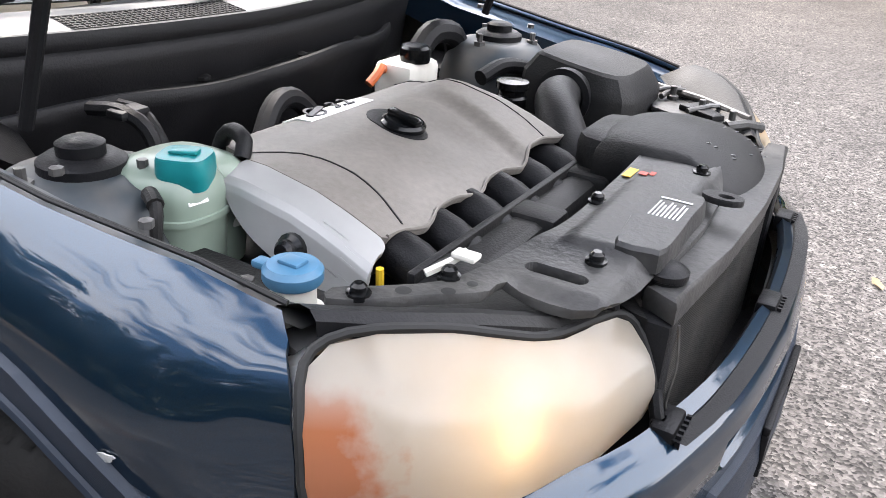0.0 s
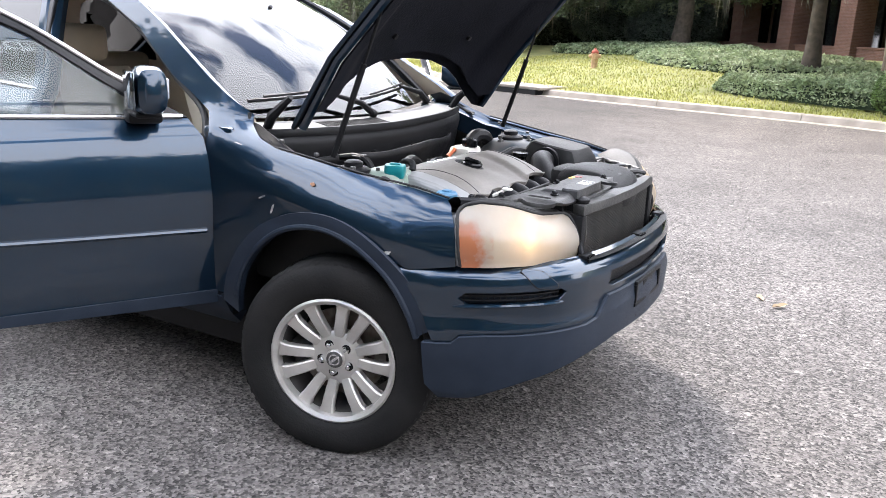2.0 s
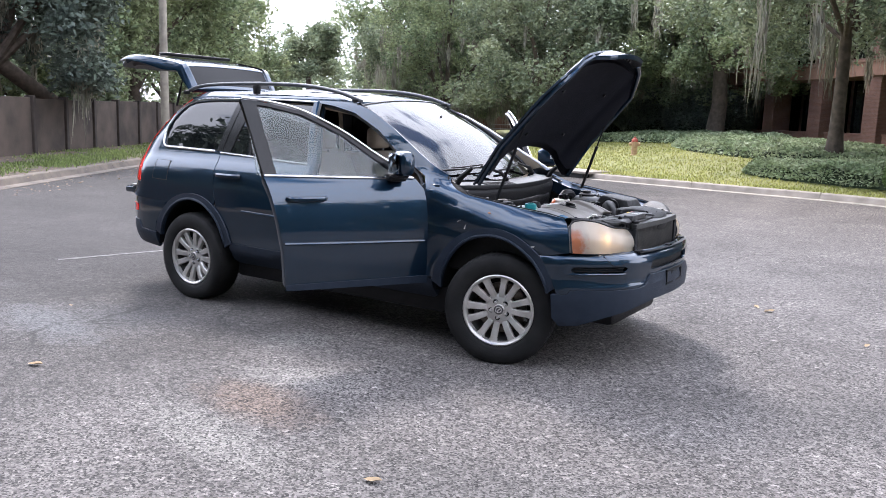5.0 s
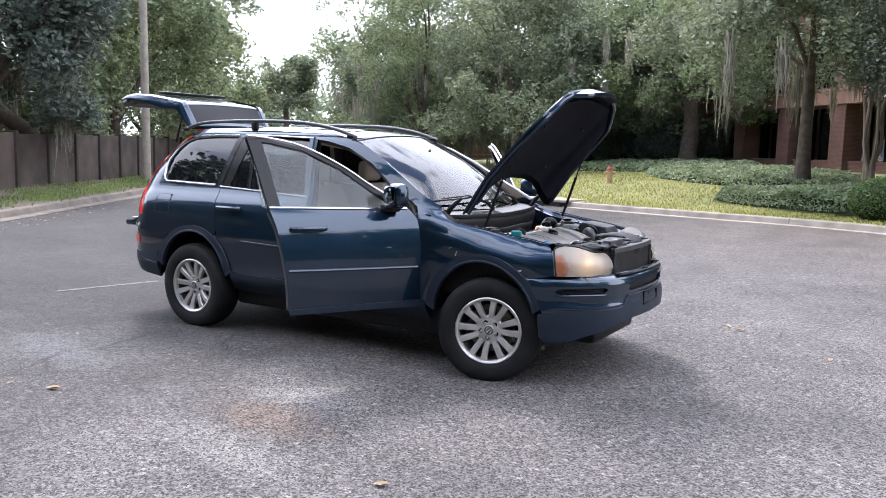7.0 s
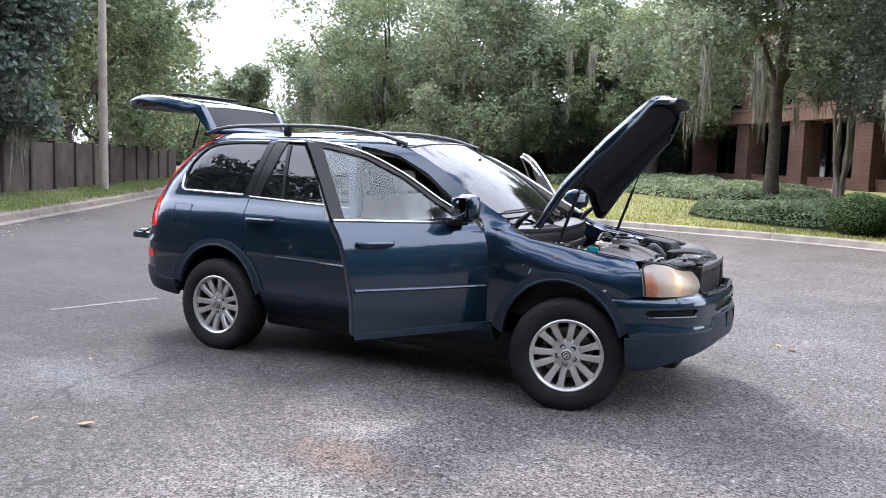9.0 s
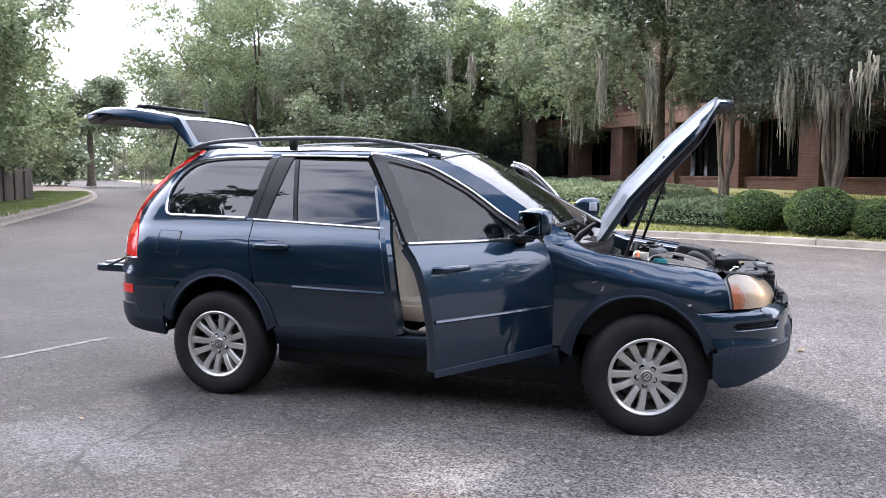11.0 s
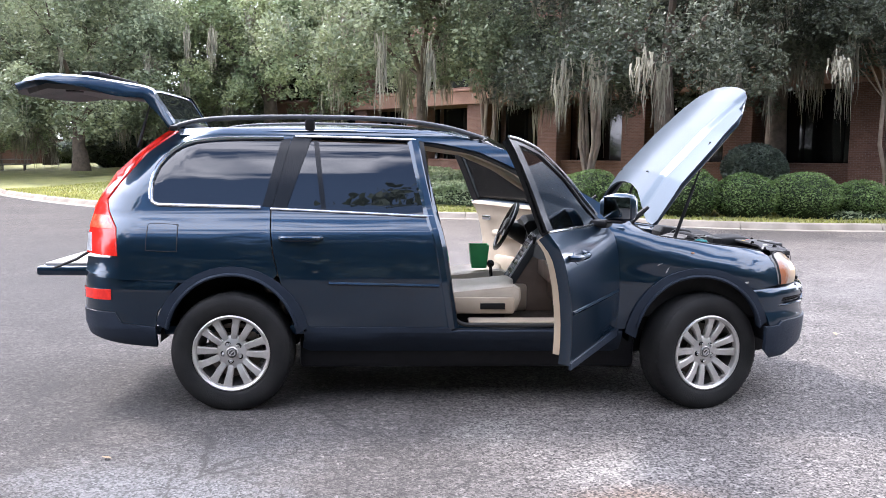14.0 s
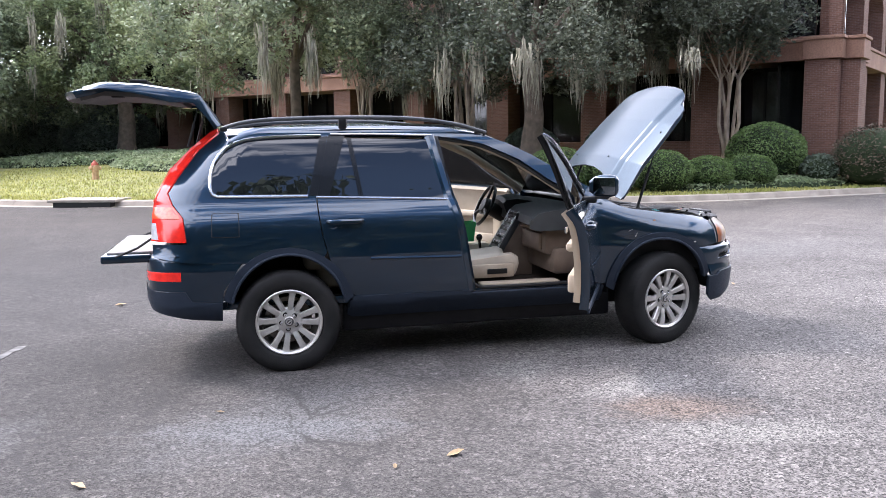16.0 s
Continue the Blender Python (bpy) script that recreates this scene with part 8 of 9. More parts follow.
box(bm, (2.024, -0.105, 0.9718), (2.032, -0.088, 0.9728), 0)
part("label_mark", bm, REDPRINT, panel)
for x, y in ((2.062, -0.437), (1.93, -0.585), (1.992, -0.25), (1.868, -0.685), (2.087, -0.011)):
    z = pan_surf(x, y).z
    bm = bmesh.new()
    lathe(bm, [(0.015, z - 0.004), (0.015, z + 0.003), (0.010, z + 0.004), (0.010, z + 0.011), (0.006, z + 0.015), (0, z + 0.015)], Matrix.Translation((x, y, 0)), 10)
    part("panel_clip", bm, GLOSSBLACK, panel)
tab_o = [(2.147 + 0.032 * math.cos(a), -0.119 + 0.020 * math.sin(a)) for a in (6.283 * k / 20 for k in range(20))]
tab_h = [(2.152 + 0.013 * math.cos(a), -0.121 + 0.009 * math.sin(a)) for a in (6.283 * k / 14 for k in range(14))]
skin("latch_tab", tab_o, lambda x, y: Vector((x, y, 0.972)), DUSTY, panel, holes=[tab_h], thick=0.010, step=0.05)
bm = bmesh.new()
tube(bm, smooth_line([(1.905, -0.60, 0.960), (1.925, -0.575, 0.972), (1.94, -0.56, 0.985)], 0.01), 0.006, 6)
box(bm, (1.925, -0.578, 0.978), (1.958, -0.556, 0.986), 0.003)
part("white_tab", bm, CREAM, panel)
# black discs on the panel arm, in place of the shade inside its holes
for x, y, r in ((1.948, -0.618, 0.009), (1.905, -0.648, 0.010), (1.962, -0.585, 0.007)):
    bm = bmesh.new()
    z = pan_surf(x, y).z
    lathe(bm, [(r, z + 0.0006), (0.0, z + 0.0010)], Matrix.Translation((x, y, 0)), 14)
    part("panel_hole", bm, SEAL, panel)
bm = bmesh.new()
prism(bm, [(2.122, -0.405), (2.172, -0.432), (2.190, -0.21), (2.196, 0.0), (2.188, 0.20), (2.172, 0.375), (2.130, 0.375), (2.135, 0.0)], 0.90, 0.932, bevel=0.008)
bar = part("radiator_bar", bm, PANELGREY, bay, "dusty bar across the top of the radiator")
bm = bmesh.new()
lathe(bm, [(0.027, 0.90), (0.027, 0.936), (0.030, 0.938), (0.030, 0.946), (0.022, 0.952), (0.012, 0.955), (0, 0.955)], Matrix.Translation((2.138, -0.372, 0)), 18)
part("rubber_mount", bm, BLACK, bar)
bm = bmesh.new()
box(bm, (2.130, -0.388, 0.55), (2.160, 0.352, 0.899), 0.004)
rad = part("radiator", bm, RADIATOR, bay, "black finned radiator behind the open grille")
for k in range(54):
    z = 0.562 + 0.0062 * k
    bm = bmesh.new()
    box(bm, (2.1602, -0.375, z), (2.1640, 0.340, z + 0.0030), 0)
    part("fin", bm, RADIATOR, rad, smooth=False)
for y0, y1 in ((-0.435, -0.391), (0.355, 0.40)):
    bm = bmesh.new()
    box(bm, (2.115, y0, 0.55), (2.172, y1, 0.898), 0.010)
    part("radiator_tank", bm, BLACK, rad)
bm = bmesh.new()
box(bm, (2.06, -0.462, 0.56), (2.105, -0.438, 0.93), 0.008)
box(bm, (2.02, -0.44, 0.56), (2.10, -0.40, 0.90), 0.01)
part("lamp_mount", bm, BLACK, bay)
bm = bmesh.new()
tube(bm, smooth_line([(2.178, -0.425, 0.90), (2.186, -0.428, 0.84), (2.182, -0.425, 0.78), (2.195, -0.40, 0.72), (2.20, -0.385, 0.69)], 0.02), 0.0022, 6)
part("cable", bm, STEEL, rad, "thin bright wire")
bm = bmesh.new()
tube(bm, smooth_line([(2.165, -0.43, 0.80), (2.180, -0.445, 0.765), (2.190, -0.44, 0.735), (2.185, -0.42, 0.70)], 0.02), 0.010, 8)
box(bm, (2.172, -0.458, 0.742), (2.196, -0.430, 0.772), 0.006)
part("wiring_plug", bm, BLACK, rad)
bm = bmesh.new()
prism(bm, [(2.10, -0.46), (2.19, -0.48), (2.235, -0.2), (2.245, 0.2), (2.20, 0.45), (2.10, 0.47)], 0.53, 0.555)
part("grille_shelf", bm, BLACK, bay)
# flange of the bumper inside the grille opening
bm = bmesh.new()
fl = [Vector((x, y, 0.757)) for x, y in smooth_line2([(2.196, -0.47), (2.222, -0.36), (2.240, -0.18), (2.246, 0.0), (2.240, 0.18), (2.222, 0.36), (2.19, 0.48)], 0.03)]
rows = [[bm.verts.new(p + Vector((o, 0, dz))) for o, dz in ((0.03, 0.004), (0.004, 0.006), (-0.004, 0.0), (-0.006, -0.05), (-0.03, -0.052))] for p in fl]
for a, b in zip(rows, rows[1:]):
    for k in range(4):
        bm.faces.new((a[k], a[k + 1], b[k + 1], b[k]))
part("grille_flange", bm, BLACK, bumper)
for y0, y1, x0 in ((-0.47, -0.405, 2.175), (-0.03, 0.035, 2.222), (0.40, 0.46, 2.175)):
    bm = bmesh.new()
    box(bm, (x0, y0, 0.735), (x0 + 0.034, y1, 0.772), 0.006)
    for k in range(5):
        box(bm, (x0 + 0.035, y0 + 0.005 + k * (y1 - y0) / 5.2, 0.742), (x0 + 0.042, y0 + 0.010 + k * (y1 - y0) / 5.2, 0.768), 0)
    part("grille_clip", bm, BLACK, bay)
for s in (-1, 1):
    bm = bmesh.new()
    prism(bm, [(1.845, s * 0.775), (1.90, s * 0.705), (1.965, s * 0.605), (2.025, s * 0.50), (2.065, s * 0.42), (2.045, s * 0.38), (1.99, s * 0.42), (1.93, s * 0.52), (1.86, s * 0.58), (1.80, s * 0.66), (1.79, s * 0.74)], 0.86, 0.905, bevel=0.012)
    prism(bm, [(2.06, s * 0.40), (2.12, s * 0.43), (2.14, s * 0.435), (2.10, s * 0.38)], 0.58, 0.90)
    part("lamp_housing", bm, DUSTY, bay, "dusty top of the headlamp housing")
    # a silvery, weathered flap on the housing
    bm = bmesh.new()
    prism(bm, [(1.80, s * 0.755), (1.845, s * 0.770), (1.885, s * 0.72), (1.87, s * 0.69), (1.82, s * 0.70)], 0.9055, 0.916, bevel=0.004)
    part("housing_flap", bm, COWLGREY, bay)
far_lamp = [("lamp_bracket", [(1.84, 0.53), (2.02, 0.45), (2.06, 0.47), (2.06, 0.52), (1.90, 0.68), (1.83, 0.71), (1.80, 0.66)], 0.905, 0.916, PANELGREY),
            ("lamp_bracket", [(1.90, 0.545), (1.99, 0.49), (2.01, 0.52), (1.93, 0.60)], 0.917, 0.930, DUSTY)]
for nm, o, z0, z1, m_ in far_lamp:
    bm = bmesh.new()
    prism(bm, o, z0, z1, bevel=0.004)
    part(nm, bm, m_, bay)
for p0, p1, r in (((1.80, 0.70, 0.925), (2.06, 0.545, 0.925), 0.009), ((1.84, 0.60, 0.925), (1.86, 0.70, 0.930), 0.007), ((1.93, 0.50, 0.928), (2.00, 0.62, 0.928), 0.006), ((2.03, 0.44, 0.925), (2.09, 0.53, 0.915), 0.012), ((1.81, 0.62, 0.93), (1.88, 0.66, 0.935), 0.006)):
    bm = bmesh.new()
    tube(bm, [p0, (Vector(p0) + Vector(p1)) / 2 + Vector((0, 0, 0.006)), p1], r, 8)
    part("lamp_brace", bm, STEEL if r < 0.01 else PANELGREY, bay)
for x, y in ((1.86, 0.63), (1.95, 0.55), (2.03, 0.50)):
    bm = bmesh.new()
    lathe(bm, [(0.014, 0.915), (0.014, 0.925), (0.008, 0.928), (0.008, 0.948), (0, 0.95)], Matrix.Translation((x, y, 0)), 10)
    part("lamp_bolt", bm, STEEL, bay)
# bracket on the bulkhead
bm = bmesh.new()
tube(bm, smooth_line([(1.19, -0.50, 1.0), (1.27, -0.505, 1.012), (1.315, -0.495, 0.99), (1.335, -0.49, 0.93), (1.34, -0.485, 0.86)], 0.015), 0.013, 8)
tube(bm, smooth_line([(1.20, -0.45, 1.0), (1.28, -0.47, 1.006), (1.325, -0.475, 0.97), (1.35, -0.47, 0.90)], 0.015), 0.009, 8)
box(bm, (1.255, -0.525, 1.002), (1.295, -0.465, 1.018), 0.006)
part("bulkhead_bracket", bm, BLACK, bay)

# coolant tank
tank = under(new("coolant_tank"), bay)
tagged(tank, "pale green translucent coolant tank with a teal cap")
tx, ty = 1.462, -0.560
base_o = smooth_line2([(tx - 0.098, ty - 0.05), (tx - 0.075, ty - 0.088), (tx + 0.01, ty - 0.095), (tx + 0.068, ty - 0.075), (tx + 0.080, ty - 0.03), (tx + 0.074, ty + 0.012), (tx + 0.064, ty + 0.018), (tx + 0.070, ty + 0.030), (tx + 0.062, ty + 0.072), (tx + 0.02, ty + 0.092), (tx - 0.07, ty + 0.085), (tx - 0.10, ty + 0.04), (tx - 0.098, ty - 0.045)], 0.012)
bm = bmesh.new()
loft(bm, [scaled(base_o, tx, ty, f, f, lambda x, z=z: z) for f, z in ((0.70, 0.74), (0.78, 0.755), (0.88, 0.83), (0.97, 0.905), (1.0, 0.925), (0.985, 0.955), (0.93, 0.975), (0.80, 0.988), (0.55, 0.996), (0.2, 0.998))])
part("tank_body", bm, TANK, tank, angle=60)
bm = bmesh.new()
loft(bm, [scaled(base_o, tx, ty, f, f, lambda x, z=z: z) for f, z in ((0.98, 0.924), (1.045, 0.925), (1.05, 0.929), (1.045, 0.934), (0.98, 0.935))])
part("tank_seam", bm, TANK, tank)
capm = Matrix.Translation((1.503, -0.592, 0.992)) @ pose(0, 0, 0, 0, 0, 24)
bm = bmesh.new()
cap_o = [(0.038 * math.copysign(abs(math.cos(a)) ** 0.55, math.cos(a)), 0.036 * math.copysign(abs(math.sin(a)) ** 0.55, math.sin(a))) for a in (6.283 * k / 32 for k in range(32))]
loft(bm, [[capm @ Vector((x * f, y * f, z)) for x, y in cap_o] for f, z in ((0.90, -0.02), (0.98, -0.004), (1.0, 0.002), (0.98, 0.020), (0.93, 0.026), (0.3, 0.0275))])
box(bm, (-0.020, -0.012, 0.027), (0.020, 0.012, 0.032), 0.003, capm)
part("tank_cap", bm, TEAL, tank, angle=28)
bm = bmesh.new()
tube(bm, smooth_line([(tx + 0.058, ty - 0.105, 0.972), (tx + 0.066, ty - 0.112, 0.955), (tx + 0.066, ty - 0.116, 0.92), (tx + 0.075, ty - 0.116, 0.86), (tx + 0.085, ty - 0.116, 0.80)], 0.02), 0.009, 10)
tube(bm, [(tx + 0.03, ty - 0.09, 0.972), (tx + 0.056, ty - 0.105, 0.972), (tx + 0.062, ty - 0.109, 0.970)], 0.012, 10)
part("tank_hose", bm, DUSTY, tank)
bm = bmesh.new()
tube(bm, smooth_line([(tx + 0.05, ty + 0.07, 0.985), (tx + 0.042, ty + 0.085, 1.006), (tx + 0.008, ty + 0.10, 1.012), (tx - 0.02, ty + 0.105, 0.995), (tx - 0.035, ty + 0.10, 0.95)], 0.012), 0.013, 12)
part("top_hose", bm, BLACK, tank)
for (x0, y0, z0), tilt in (((tx + 0.070, ty - 0.045, 0.962), 30), ((tx + 0.066, ty + 0.045, 0.90), 6), ((tx + 0.071, ty - 0.05, 0.86), 6)):
    bm = bmesh.new()
    box(bm, (-0.004, -0.017, -0.010), (0.004, 0.017, 0.010), 0.002, Matrix.Translation((x0, y0, z0)) @ pose(0, 0, 0, 0, -tilt, -8))
    part("tank_label", bm, WHITE, tank)

wash = under(new("washer_filler"), bay)
tagged(wash, "white washer filler neck with a blue cap")
wm = Matrix.Translation((1.778, -0.692, -0.010))
bm = bmesh.new()
lathe(bm, [(0.030, 0.80), (0.031, 0.90), (0.040, 0.905), (0.040, 0.918), (0.028, 0.922), (0.028, 0.957), (0, 0.957)], wm, 20)
part("filler_neck", bm, CREAM, wash)
bm = bmesh.new()
lathe(bm, [(0.034, 0.958), (0.037, 0.963), (0.037, 0.974), (0.031, 0.981), (0, 0.983)], wm, 24)
box(bm, (-0.015, -0.012, 0.980), (0.015, 0.012, 0.987), 0.003, wm)
box(bm, (-0.058, -0.010, 0.962), (-0.033, 0.010, 0.972), 0.003, wm)
part("filler_cap", bm, BLUECAP, wash)
bm = bmesh.new()
box(bm, (1.73, -0.75, 0.83), (1.79, -0.68, 0.862), 0.01)
box(bm, (1.79, -0.70, 0.865), (1.83, -0.66, 0.90), 0.006)
part("filler_base", bm, CREAM, wash)

res = under(new("brake_reservoir"), bay)
tagged(res, "white brake fluid reservoir with a black cap")
bm = bmesh.new()
box(bm, (1.27, 0.20, 0.86), (1.375, 0.335, 0.982), 0.018)
part("reservoir", bm, CREAM, res)
bm = bmesh.new()
lathe(bm, [(0.034, 0.980), (0.036, 0.99), (0.036, 1.012), (0.03, 1.018), (0, 1.019)], Matrix.Translation((1.345, 0.265, 0)), 20)
part("reservoir_cap", bm, GLOSSBLACK, res)
bm = bmesh.new()
tube(bm, smooth_line([(1.30, 0.20, 0.965), (1.31, 0.175, 0.975), (1.315, 0.155, 0.965), (1.31, 0.13, 0.945)], 0.01), 0.011, 8)
part("reservoir_clip", bm, ORANGE, res)

for nm, pts, r, m_ in (("hose", [(1.30, -0.22, 0.88), (1.27, -0.14, 0.945), (1.26, -0.06, 0.94), (1.28, 0.01, 0.86)], 0.022, BLACK),
                       ("hose", [(1.44, 0.42, 0.93), (1.46, 0.50, 0.95), (1.50, 0.58, 0.935), (1.52, 0.64, 0.90)], 0.020, BLACK),
                       ("harness", [(1.55, -0.47, 0.80), (1.62, -0.56, 0.84), (1.70, -0.62, 0.83), (1.78, -0.55, 0.84)], 0.012, BLACK),
                       ("dipstick", [(1.79, -0.52, 0.80), (1.79, -0.525, 0.90)], 0.006, YELLOW),
                       ("dipstick", [(1.83, -0.58, 0.80), (1.835, -0.585, 0.86)], 0.006, YELLOW),
                       ("hose", [(1.24, 0.44, 0.95), (1.25, 0.50, 1.0), (1.27, 0.57, 0.99), (1.26, 0.62, 0.93)], 0.032, BLACK)):
    bm = bmesh.new()
    tube(bm, smooth_line(pts, 0.02), r, 10)
    part(nm, bm, m_, bay)
bm = bmesh.new()
lathe(bm, [(0.035, 0.86), (0.035, 0.93), (0.03, 0.935), (0.03, 0.945), (0.036, 0.95), (0.036, 0.965), (0, 0.967)], Matrix.Translation((1.60, 0.262, 0.016)), 18)
part("power_steering_cap", bm, GLOSSBLACK, bay)

# ---- cabin ----
bm = bmesh.new()
box(bm, (-2.2, -0.70, 0.432), (0.92, 0.70, 0.458), 0.005)
part("cabin_floor", bm, FOOTCARPET, car)
bm = bmesh.new()
prof = [(0.545, 0.905), (0.50, 0.925), (0.515, 0.985), (0.58, 1.035), (0.75, 1.06), (0.92, 1.07), (1.02, 1.05), (1.02, 0.90), (0.60, 0.90)]
rows = [[bm.verts.new((x - 0.10 * (abs(y) / 0.72) ** 3, y, z)) for x, z in prof] for y in np.linspace(-0.73, 0.73, 14)]
for a, b in zip(rows, rows[1:]):
    for k in range(len(prof)):
        bm.faces.new((a[k], a[(k + 1) % len(prof)], b[(k + 1) % len(prof)], b[k]))
bm.faces.new(rows[0])
bm.faces.new(rows[-1])
dash = part("dashboard", bm, DASH, car, "grey dashboard over beige lower trim")
bm = bmesh.new()
box(bm, (0.60, -0.70, 0.55), (0.98, 0.70, 0.76), 0.04)
box(bm, (0.545, -0.66, 0.70), (0.98, 0.66, 0.90), 0.035)
part("lower_dash", bm, LOWTRIM, dash)
bm = bmesh.new()
box(bm, (0.518, -0.60, 0.735), (0.552, -0.17, 0.868), 0.016)
part("glovebox", bm, LOWTRIM, dash)
bm = bmesh.new()
box(bm, (0.512, -0.62, 0.884), (0.55, -0.15, 0.904), 0.006)
part("wood_strip", bm, WOODTRIM, dash)
bm = bmesh.new()
box(bm, (0.412, -0.115, 0.60), (0.47, 0.115, 0.99), 0.014, Matrix.Translation((0.5, 0, 0.8)) @ pose(0, 0, 0, 0, 32, 0) @ Matrix.Translation((-0.5, 0, -0.8)))
stack = part("control_panel", bm, DASH, dash, "dark centre stack with silver edges and knobs")
for y in (-0.112, 0.112):
    bm = bmesh.new()
    box(bm, (0.404, y - 0.007, 0.61), (0.416, y + 0.007, 0.98), 0.003, Matrix.Translation((0.5, 0, 0.8)) @ pose(0, 0, 0, 0, 32, 0) @ Matrix.Translation((-0.5, 0, -0.8)))
    part("edge_strip", bm, SILVER, stack)
for y in (-0.07, 0.0, 0.07):
    for q in (0.05, 0.12, 0.19, 0.26, 0.33):
        bm = bmesh.new()
        mk = Matrix.Translation((0.5, 0, 0.8)) @ pose(0, 0, 0, 0, 32, 0) @ Matrix.Translation((-0.5, 0, -0.8))
        box(bm, (0.402, y - 0.026, 0.62 + q - 0.022), (0.414, y + 0.026, 0.62 + q + 0.022), 0.005, mk)
        part("knob", bm, GLOSSBLACK, stack)
for y in (-0.08, 0.02, -0.55, 0.60):
    bm = bmesh.new()
    box(bm, (0.488, y - 0.05, 0.932), (0.53, y + 0.05, 0.988), 0.01)
    part("air_vent", bm, BLACK, dash)
bm = bmesh.new()
rows = [[bm.verts.new((x, y, z + 0.03 * math.sin(math.pi * (y - 0.17) / 0.40))) for x, z in ((0.50, 0.97), (0.47, 1.045), (0.50, 1.075), (0.60, 1.085), (0.74, 1.06), (0.74, 1.0))] for y in np.linspace(0.17, 0.57, 9)]
for a, b in zip(rows, rows[1:]):
    for k in range(6):
        bm.faces.new((a[k], a[(k + 1) % 6], b[(k + 1) % 6], b[k]))
bm.faces.new(rows[0])
bm.faces.new(rows[-1])
part("instrument_hood", bm, BLACK, dash)
bm = bmesh.new()
box(bm, (0.50, 0.15, 0.64), (0.56, 0.60, 0.89), 0.02)
part("knee_panel", bm, BEIGE, dash)
bm = bmesh.new()
box(bm, (-0.55, -0.125, 0.46), (0.46, 0.125, 0.66), 0.03)
box(bm, (-0.50, -0.11, 0.66), (-0.14, 0.11, 0.76), 0.03)
con = part("centre_console", bm, BEIGE, car)
bm = bmesh.new()
prism(bm, [(0.33, 0.462), (0.33, 0.615), (0.55, 0.93), (0.64, 0.93), (0.64, 0.462)], -0.105, 0.105, pose(0, 0, 0, 90, 0, 0), bevel=0.01)
part("console_side", bm, LOWTRIM, con)
bm = bmesh.new()
tube(bm, [(0.22, 0.02, 0.65), (0.21, 0.02, 0.76)], 0.012, 8)
bmesh.ops.create_uvsphere(bm, u_segments=12, v_segments=8, radius=0.028, matrix=Matrix.Translation((0.21, 0.02, 0.78)))
part("gear_lever", bm, GLOSSBLACK, con)
sw = under(new("steering_wheel"), car)
sm = Matrix.Translation((0.36, 0.37, 1.02)) @ pose(0, 0, 0, 0, -64, 0)
bm = bmesh.new()
tube(bm, [sm @ Vector((0.185 * math.cos(a), 0.185 * math.sin(a), 0)) for a in (2 * math.pi * k / 40 for k in range(41))], 0.015, 10, caps=False)
part("wheel_rim", bm, GLOSSBLACK, sw)
bm = bmesh.new()
lathe(bm, [(0.0, -0.03), (0.07, -0.03), (0.075, 0.0), (0.06, 0.02), (0, 0.025)], sm, 20)
for a in (0.0, 2.1, 4.2):
    tube(bm, [sm @ Vector((0.05 * math.cos(a), 0.05 * math.sin(a), 0)), sm @ Vector((0.18 * math.cos(a), 0.18 * math.sin(a), 0))], 0.014, 8)
tube(bm, [sm @ Vector((0, 0, -0.02)), sm @ Vector((0.0, 0, -0.06)), sm @ Vector((-0.01, 0, -0.25))], [0.045, 0.062, 0.07], 12)
part("wheel_boss", bm, BLACK, sw)


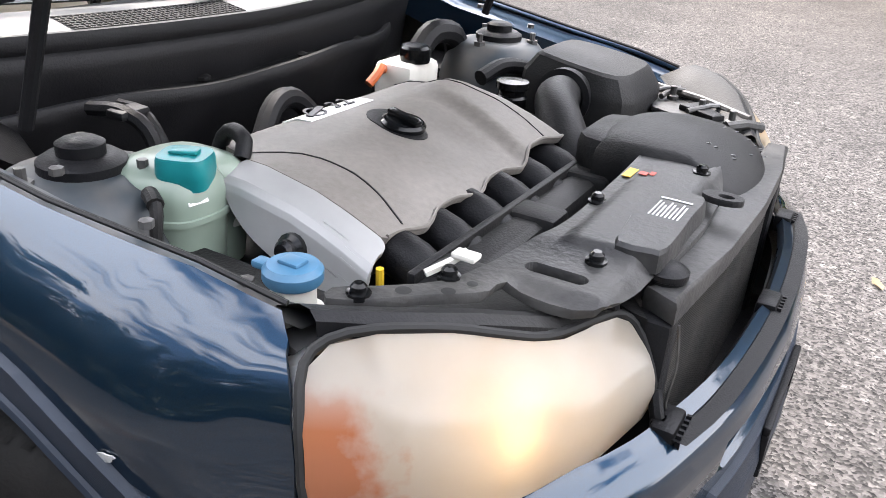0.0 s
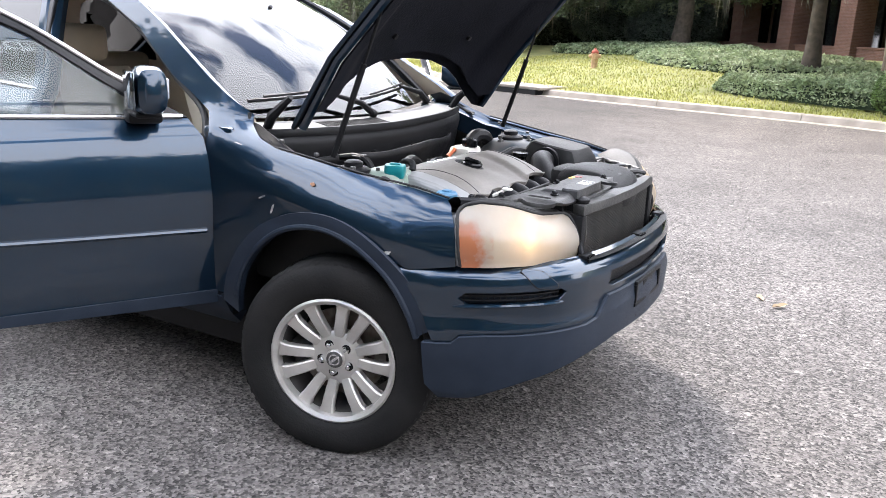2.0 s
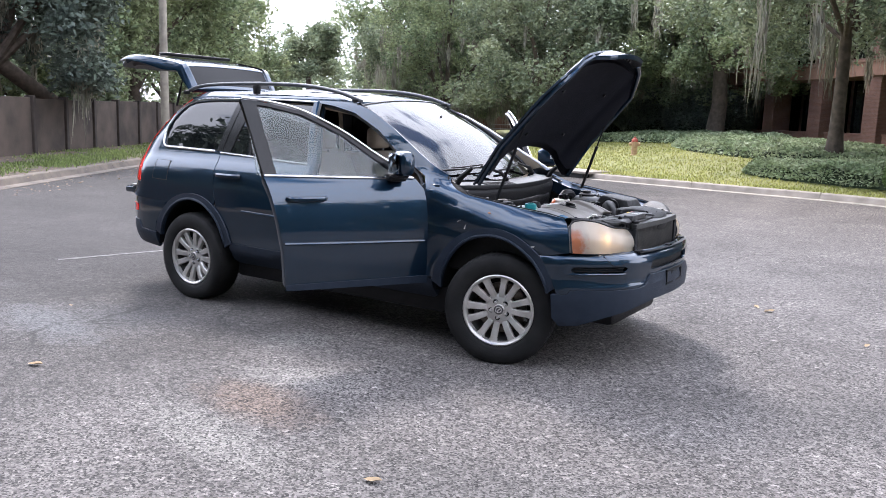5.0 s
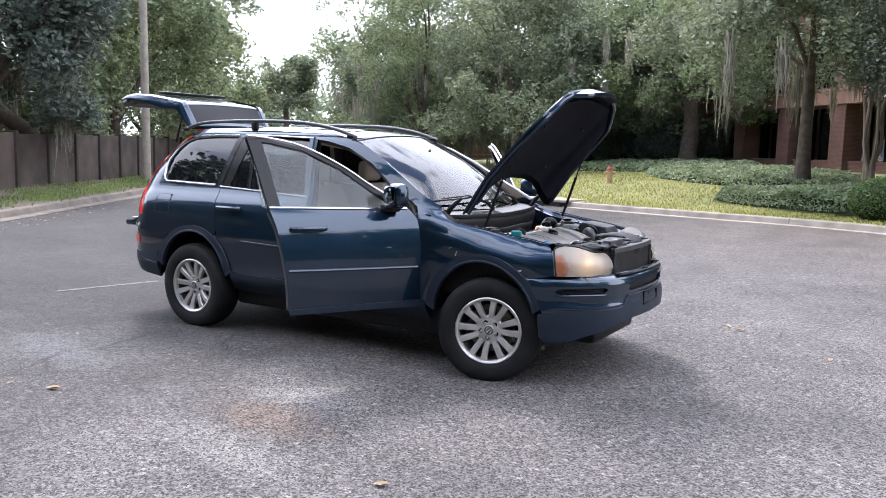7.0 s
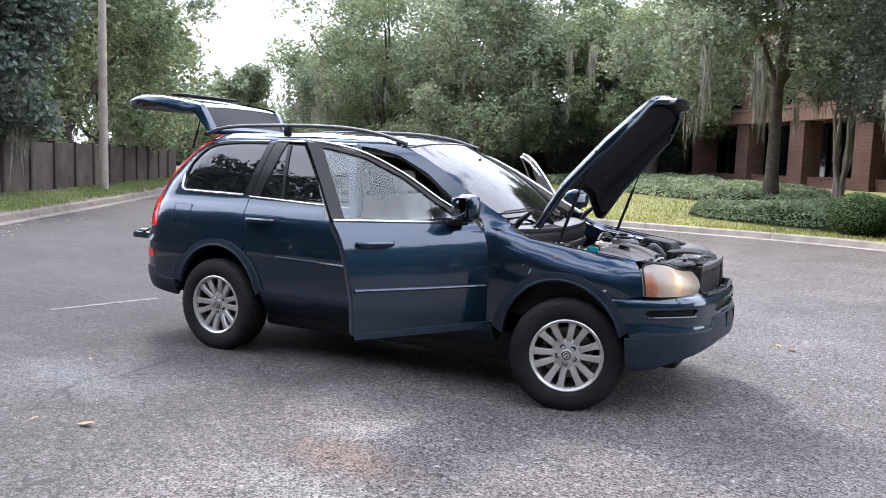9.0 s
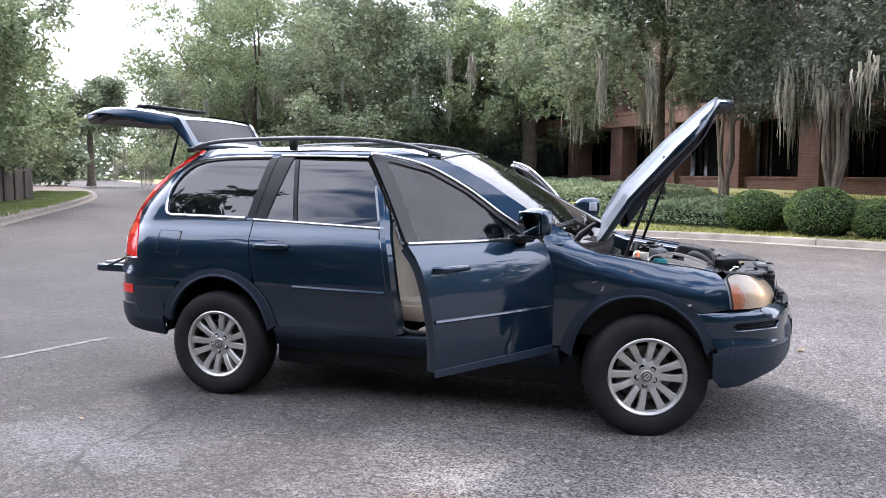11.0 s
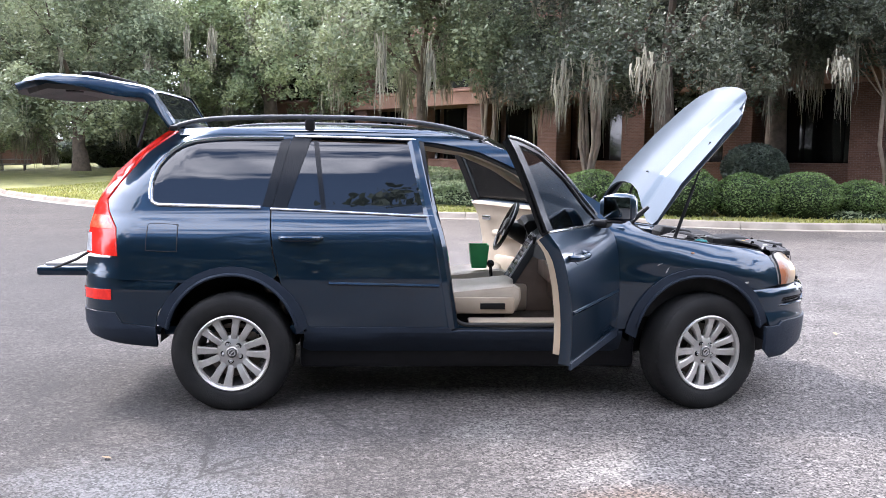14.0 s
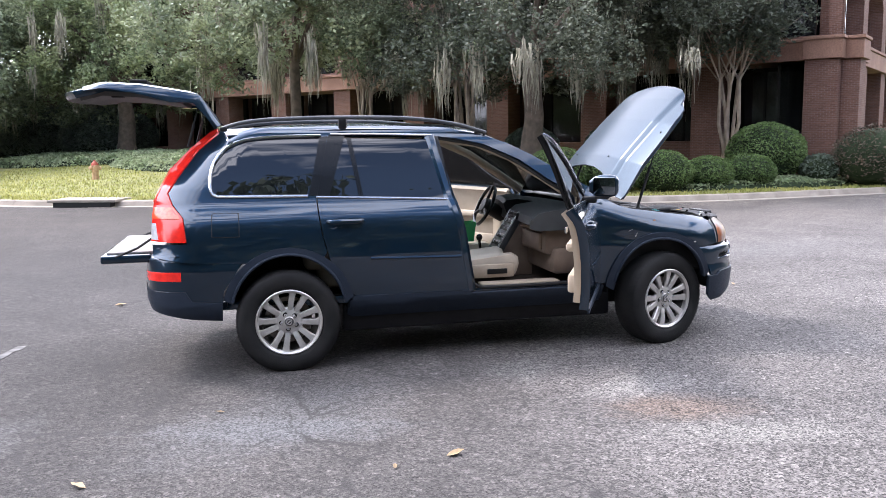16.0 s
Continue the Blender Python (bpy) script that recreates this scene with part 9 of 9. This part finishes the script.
def seat(y):
    root = under(new("front_seat"), car)
    tagged(root, "beige leather front seat with bolsters")
    bm = bmesh.new()
    prof = [(-0.30, 0.60), (-0.28, 0.66), (-0.10, 0.665), (0.15, 0.69), (0.30, 0.705), (0.345, 0.68), (0.35, 0.63), (0.32, 0.56), (-0.25, 0.54)]
    ys = [(-0.26, -0.03, 0.94), (-0.25, 0.012, 0.985), (-0.19, 0.02, 1), (-0.14, -0.012, 1), (0, -0.016, 1), (0.14, -0.012, 1), (0.19, 0.02, 1), (0.25, 0.012, 0.985), (0.26, -0.03, 0.94)]
    rows = [[bm.verts.new((x * f, y + o, z + (dz if z > 0.62 else 0))) for x, z in prof] for o, dz, f in ys]
    for a, b in zip(rows, rows[1:]):
        for k in range(len(prof)):
            bm.faces.new((a[k], a[(k + 1) % len(prof)], b[(k + 1) % len(prof)], b[k]))
    bm.faces.new(rows[0])
    bm.faces.new(rows[-1])
    part("cushion", bm, LEATHER, root, angle=60)
    bm = bmesh.new()
    prof = [(-0.20, 0.62), (-0.24, 0.80), (-0.33, 1.02), (-0.40, 1.20), (-0.45, 1.25), (-0.51, 1.23), (-0.50, 1.10), (-0.42, 0.85), (-0.36, 0.62)]
    rows = [[bm.verts.new((x + (dz if x > z * -0.5 + 0.10 else 0), y + o * (1 - 0.25 * max(0, z - 0.9)), z)) for x, z in prof] for o, dz in ((-0.25, -0.03), (-0.245, 0.02), (-0.17, 0.035), (-0.13, -0.005), (0, -0.01), (0.13, -0.005), (0.17, 0.035), (0.245, 0.02), (0.25, -0.03))]
    for a, b in zip(rows, rows[1:]):
        for k in range(len(prof)):
            bm.faces.new((a[k], a[(k + 1) % len(prof)], b[(k + 1) % len(prof)], b[k]))
    bm.faces.new(rows[0])
    bm.faces.new(rows[-1])
    part("backrest", bm, LEATHER, root, angle=60)
    bm = bmesh.new()
    box(bm, (-0.54, y - 0.135, 1.27), (-0.44, y + 0.135, 1.45), 0.045, seg=3)
    hr = part("headrest", bm, LEATHER, root)
    for s in (-0.06, 0.06):
        bm = bmesh.new()
        tube(bm, [(-0.475, y + s, 1.20), (-0.49, y + s, 1.30)], 0.007, 8)
        part("headrest_post", bm, CHROME, hr)
    bm = bmesh.new()
    sy = -0.27 if y < 0 else 0.27
    box(bm, (-0.28, y + sy - 0.012, 0.545), (0.30, y + sy + 0.012, 0.65), 0.012)
    sb = part("seat_side", bm, BEIGE, root)
    bm = bmesh.new()
    o = y + sy + (-0.018 if y < 0 else 0.018)
    box(bm, (0.08, o - 0.005, 0.575), (0.24, o + 0.005, 0.615), 0.004)
    part("seat_switch", bm, BLACK, sb)
    for s in (-0.18, 0.18):
        bm = bmesh.new()
        box(bm, (-0.25, y + s - 0.02, 0.458), (0.25, y + s + 0.02, 0.54), 0.01)
        part("seat_rail", bm, BLACK, root)


seat(-0.37)
seat(0.37)
bm = bmesh.new()
box(bm, (-1.20, -0.62, 0.52), (-0.72, 0.62, 0.72), 0.06, seg=3)
bs = part("rear_bench", bm, LEATHER, car, "beige rear bench")
bm = bmesh.new()
box(bm, (-1.30, -0.62, 0.66), (-1.14, 0.62, 1.28), 0.05, seg=3)
part("rear_backrest", bm, LEATHER, bs)
bm = bmesh.new()
box(bm, (0.30, -0.12, 1.47), (0.335, 0.12, 1.53), 0.012)
tube(bm, [(0.33, 0, 1.51), (0.40, 0, 1.565)], 0.01, 8)
part("rear_view_mirror", bm, BLACK, car)
for s in (-1, 1):
    bm = bmesh.new()
    tube(bm, [Vector((x, s * y, z)) for x, y, z in ((0.80, 0.68, 1.13), (0.55, 0.645, 1.30), (0.28, 0.60, 1.47), (0.02, 0.565, 1.58), (-0.3, 0.55, 1.62))], 0.035, 8)
    part("pillar_trim", bm, BEIGE, car)
bag = thing("storage_tub", "green plastic tub between the front seats", "tub", (0.14, 0.19, 0.73))
bm = bmesh.new()
lathe(bm, [(0.075, 0.662), (0.10, 0.83), (0.094, 0.83), (0.07, 0.67), (0, 0.67)], Matrix.Translation((0.14, 0.19, 0.07)) @ pose(0, 0, 0, 0, 0, 45), 4)
part("tub", bm, GREENPLASTIC, bag, smooth=False)


# ---- black corner panels beside the cowl ----
for s in (-1, 1):
    bm = bmesh.new()
    rows = [[bm.verts.new(Vector((x, s * y, z))) for y, z in pr] for x, pr in ((0.90, ((0.80, 1.12), (0.755, 1.155), (0.70, 1.12), (0.64, 1.05))), (1.02, ((0.80, 1.09), (0.765, 1.13), (0.70, 1.085), (0.62, 1.02))), (1.14, ((0.80, 1.05), (0.77, 1.065), (0.70, 1.03), (0.60, 0.97))), (1.24, ((0.80, 1.02), (0.77, 1.025), (0.71, 0.985), (0.62, 0.92))))]
    for a, b in zip(rows, rows[1:]):
        for k in range(3):
            bm.faces.new((a[k], a[k + 1], b[k + 1], b[k]))
    bmesh.ops.solidify(bm, geom=bm.faces[:], thickness=0.006)
    if s < 0:
        part("corner_panel", bm, BLACK, car)
    else:
        bm.free()
    bm = bmesh.new()
    tube(bm, smooth_line([Vector((x, s * y, z)) for x, y, z in ((0.97, 0.765, 1.17), (0.985, 0.775, 1.12), (1.03, 0.78, 1.09), (1.09, 0.775, 1.075))], 0.02), 0.008, 6)
    part("hinge_cable", bm, SEAL, car)
    # rubber bead along the wing's inner edge
    bm = bmesh.new()
    tube(bm, [Vector((p.x, (p.y + 0.010) * (1 if s < 0 else -1), p.z + 0.004)) for p in (side(x, z) for x, z in ((1.16, 1.062), (1.3, 1.042), (1.5, 1.012), (1.715, 0.986), (1.83, 0.963)))], 0.004, 6)
    part("wing_bead", bm, SEAL, car)


def scuff(at, size, turn, material, seed):
    """An uneven scrape in the paint on the camera's side."""
    rng = np.random.default_rng(seed)
    n = 14
    ca, sa = math.cos(radians(turn)), math.sin(radians(turn))
    out = []
    for k in range(n):
        a = 6.283 * k / n
        r = rng.uniform(0.75, 1.05)
        u, v = math.cos(a) * size[0] * 0.8 * r, math.sin(a) * size[1] * 0.7 * r
        out.append((at[0] + ca * u - sa * v, at[1] + sa * u + ca * v))
    return skin("paint_scuff", out, side, material, car, lift=0.003, thick=0.002, step=0.05)


for k, (at, size, turn, material) in enumerate((((1.356, 0.966), (0.008, 0.016), 80, CHIP), ((1.195, 0.862), (0.030, 0.006), 65, SCUFF), ((1.68, 0.785), (0.030, 0.010), 20, SCUFF), ((1.15, 0.90), (0.025, 0.005), 25, SCUFF), ((-1.10, 0.70), (0.014, 0.007), -40, SCUFF))):
    scuff(at, size, turn, material, 80 + k)
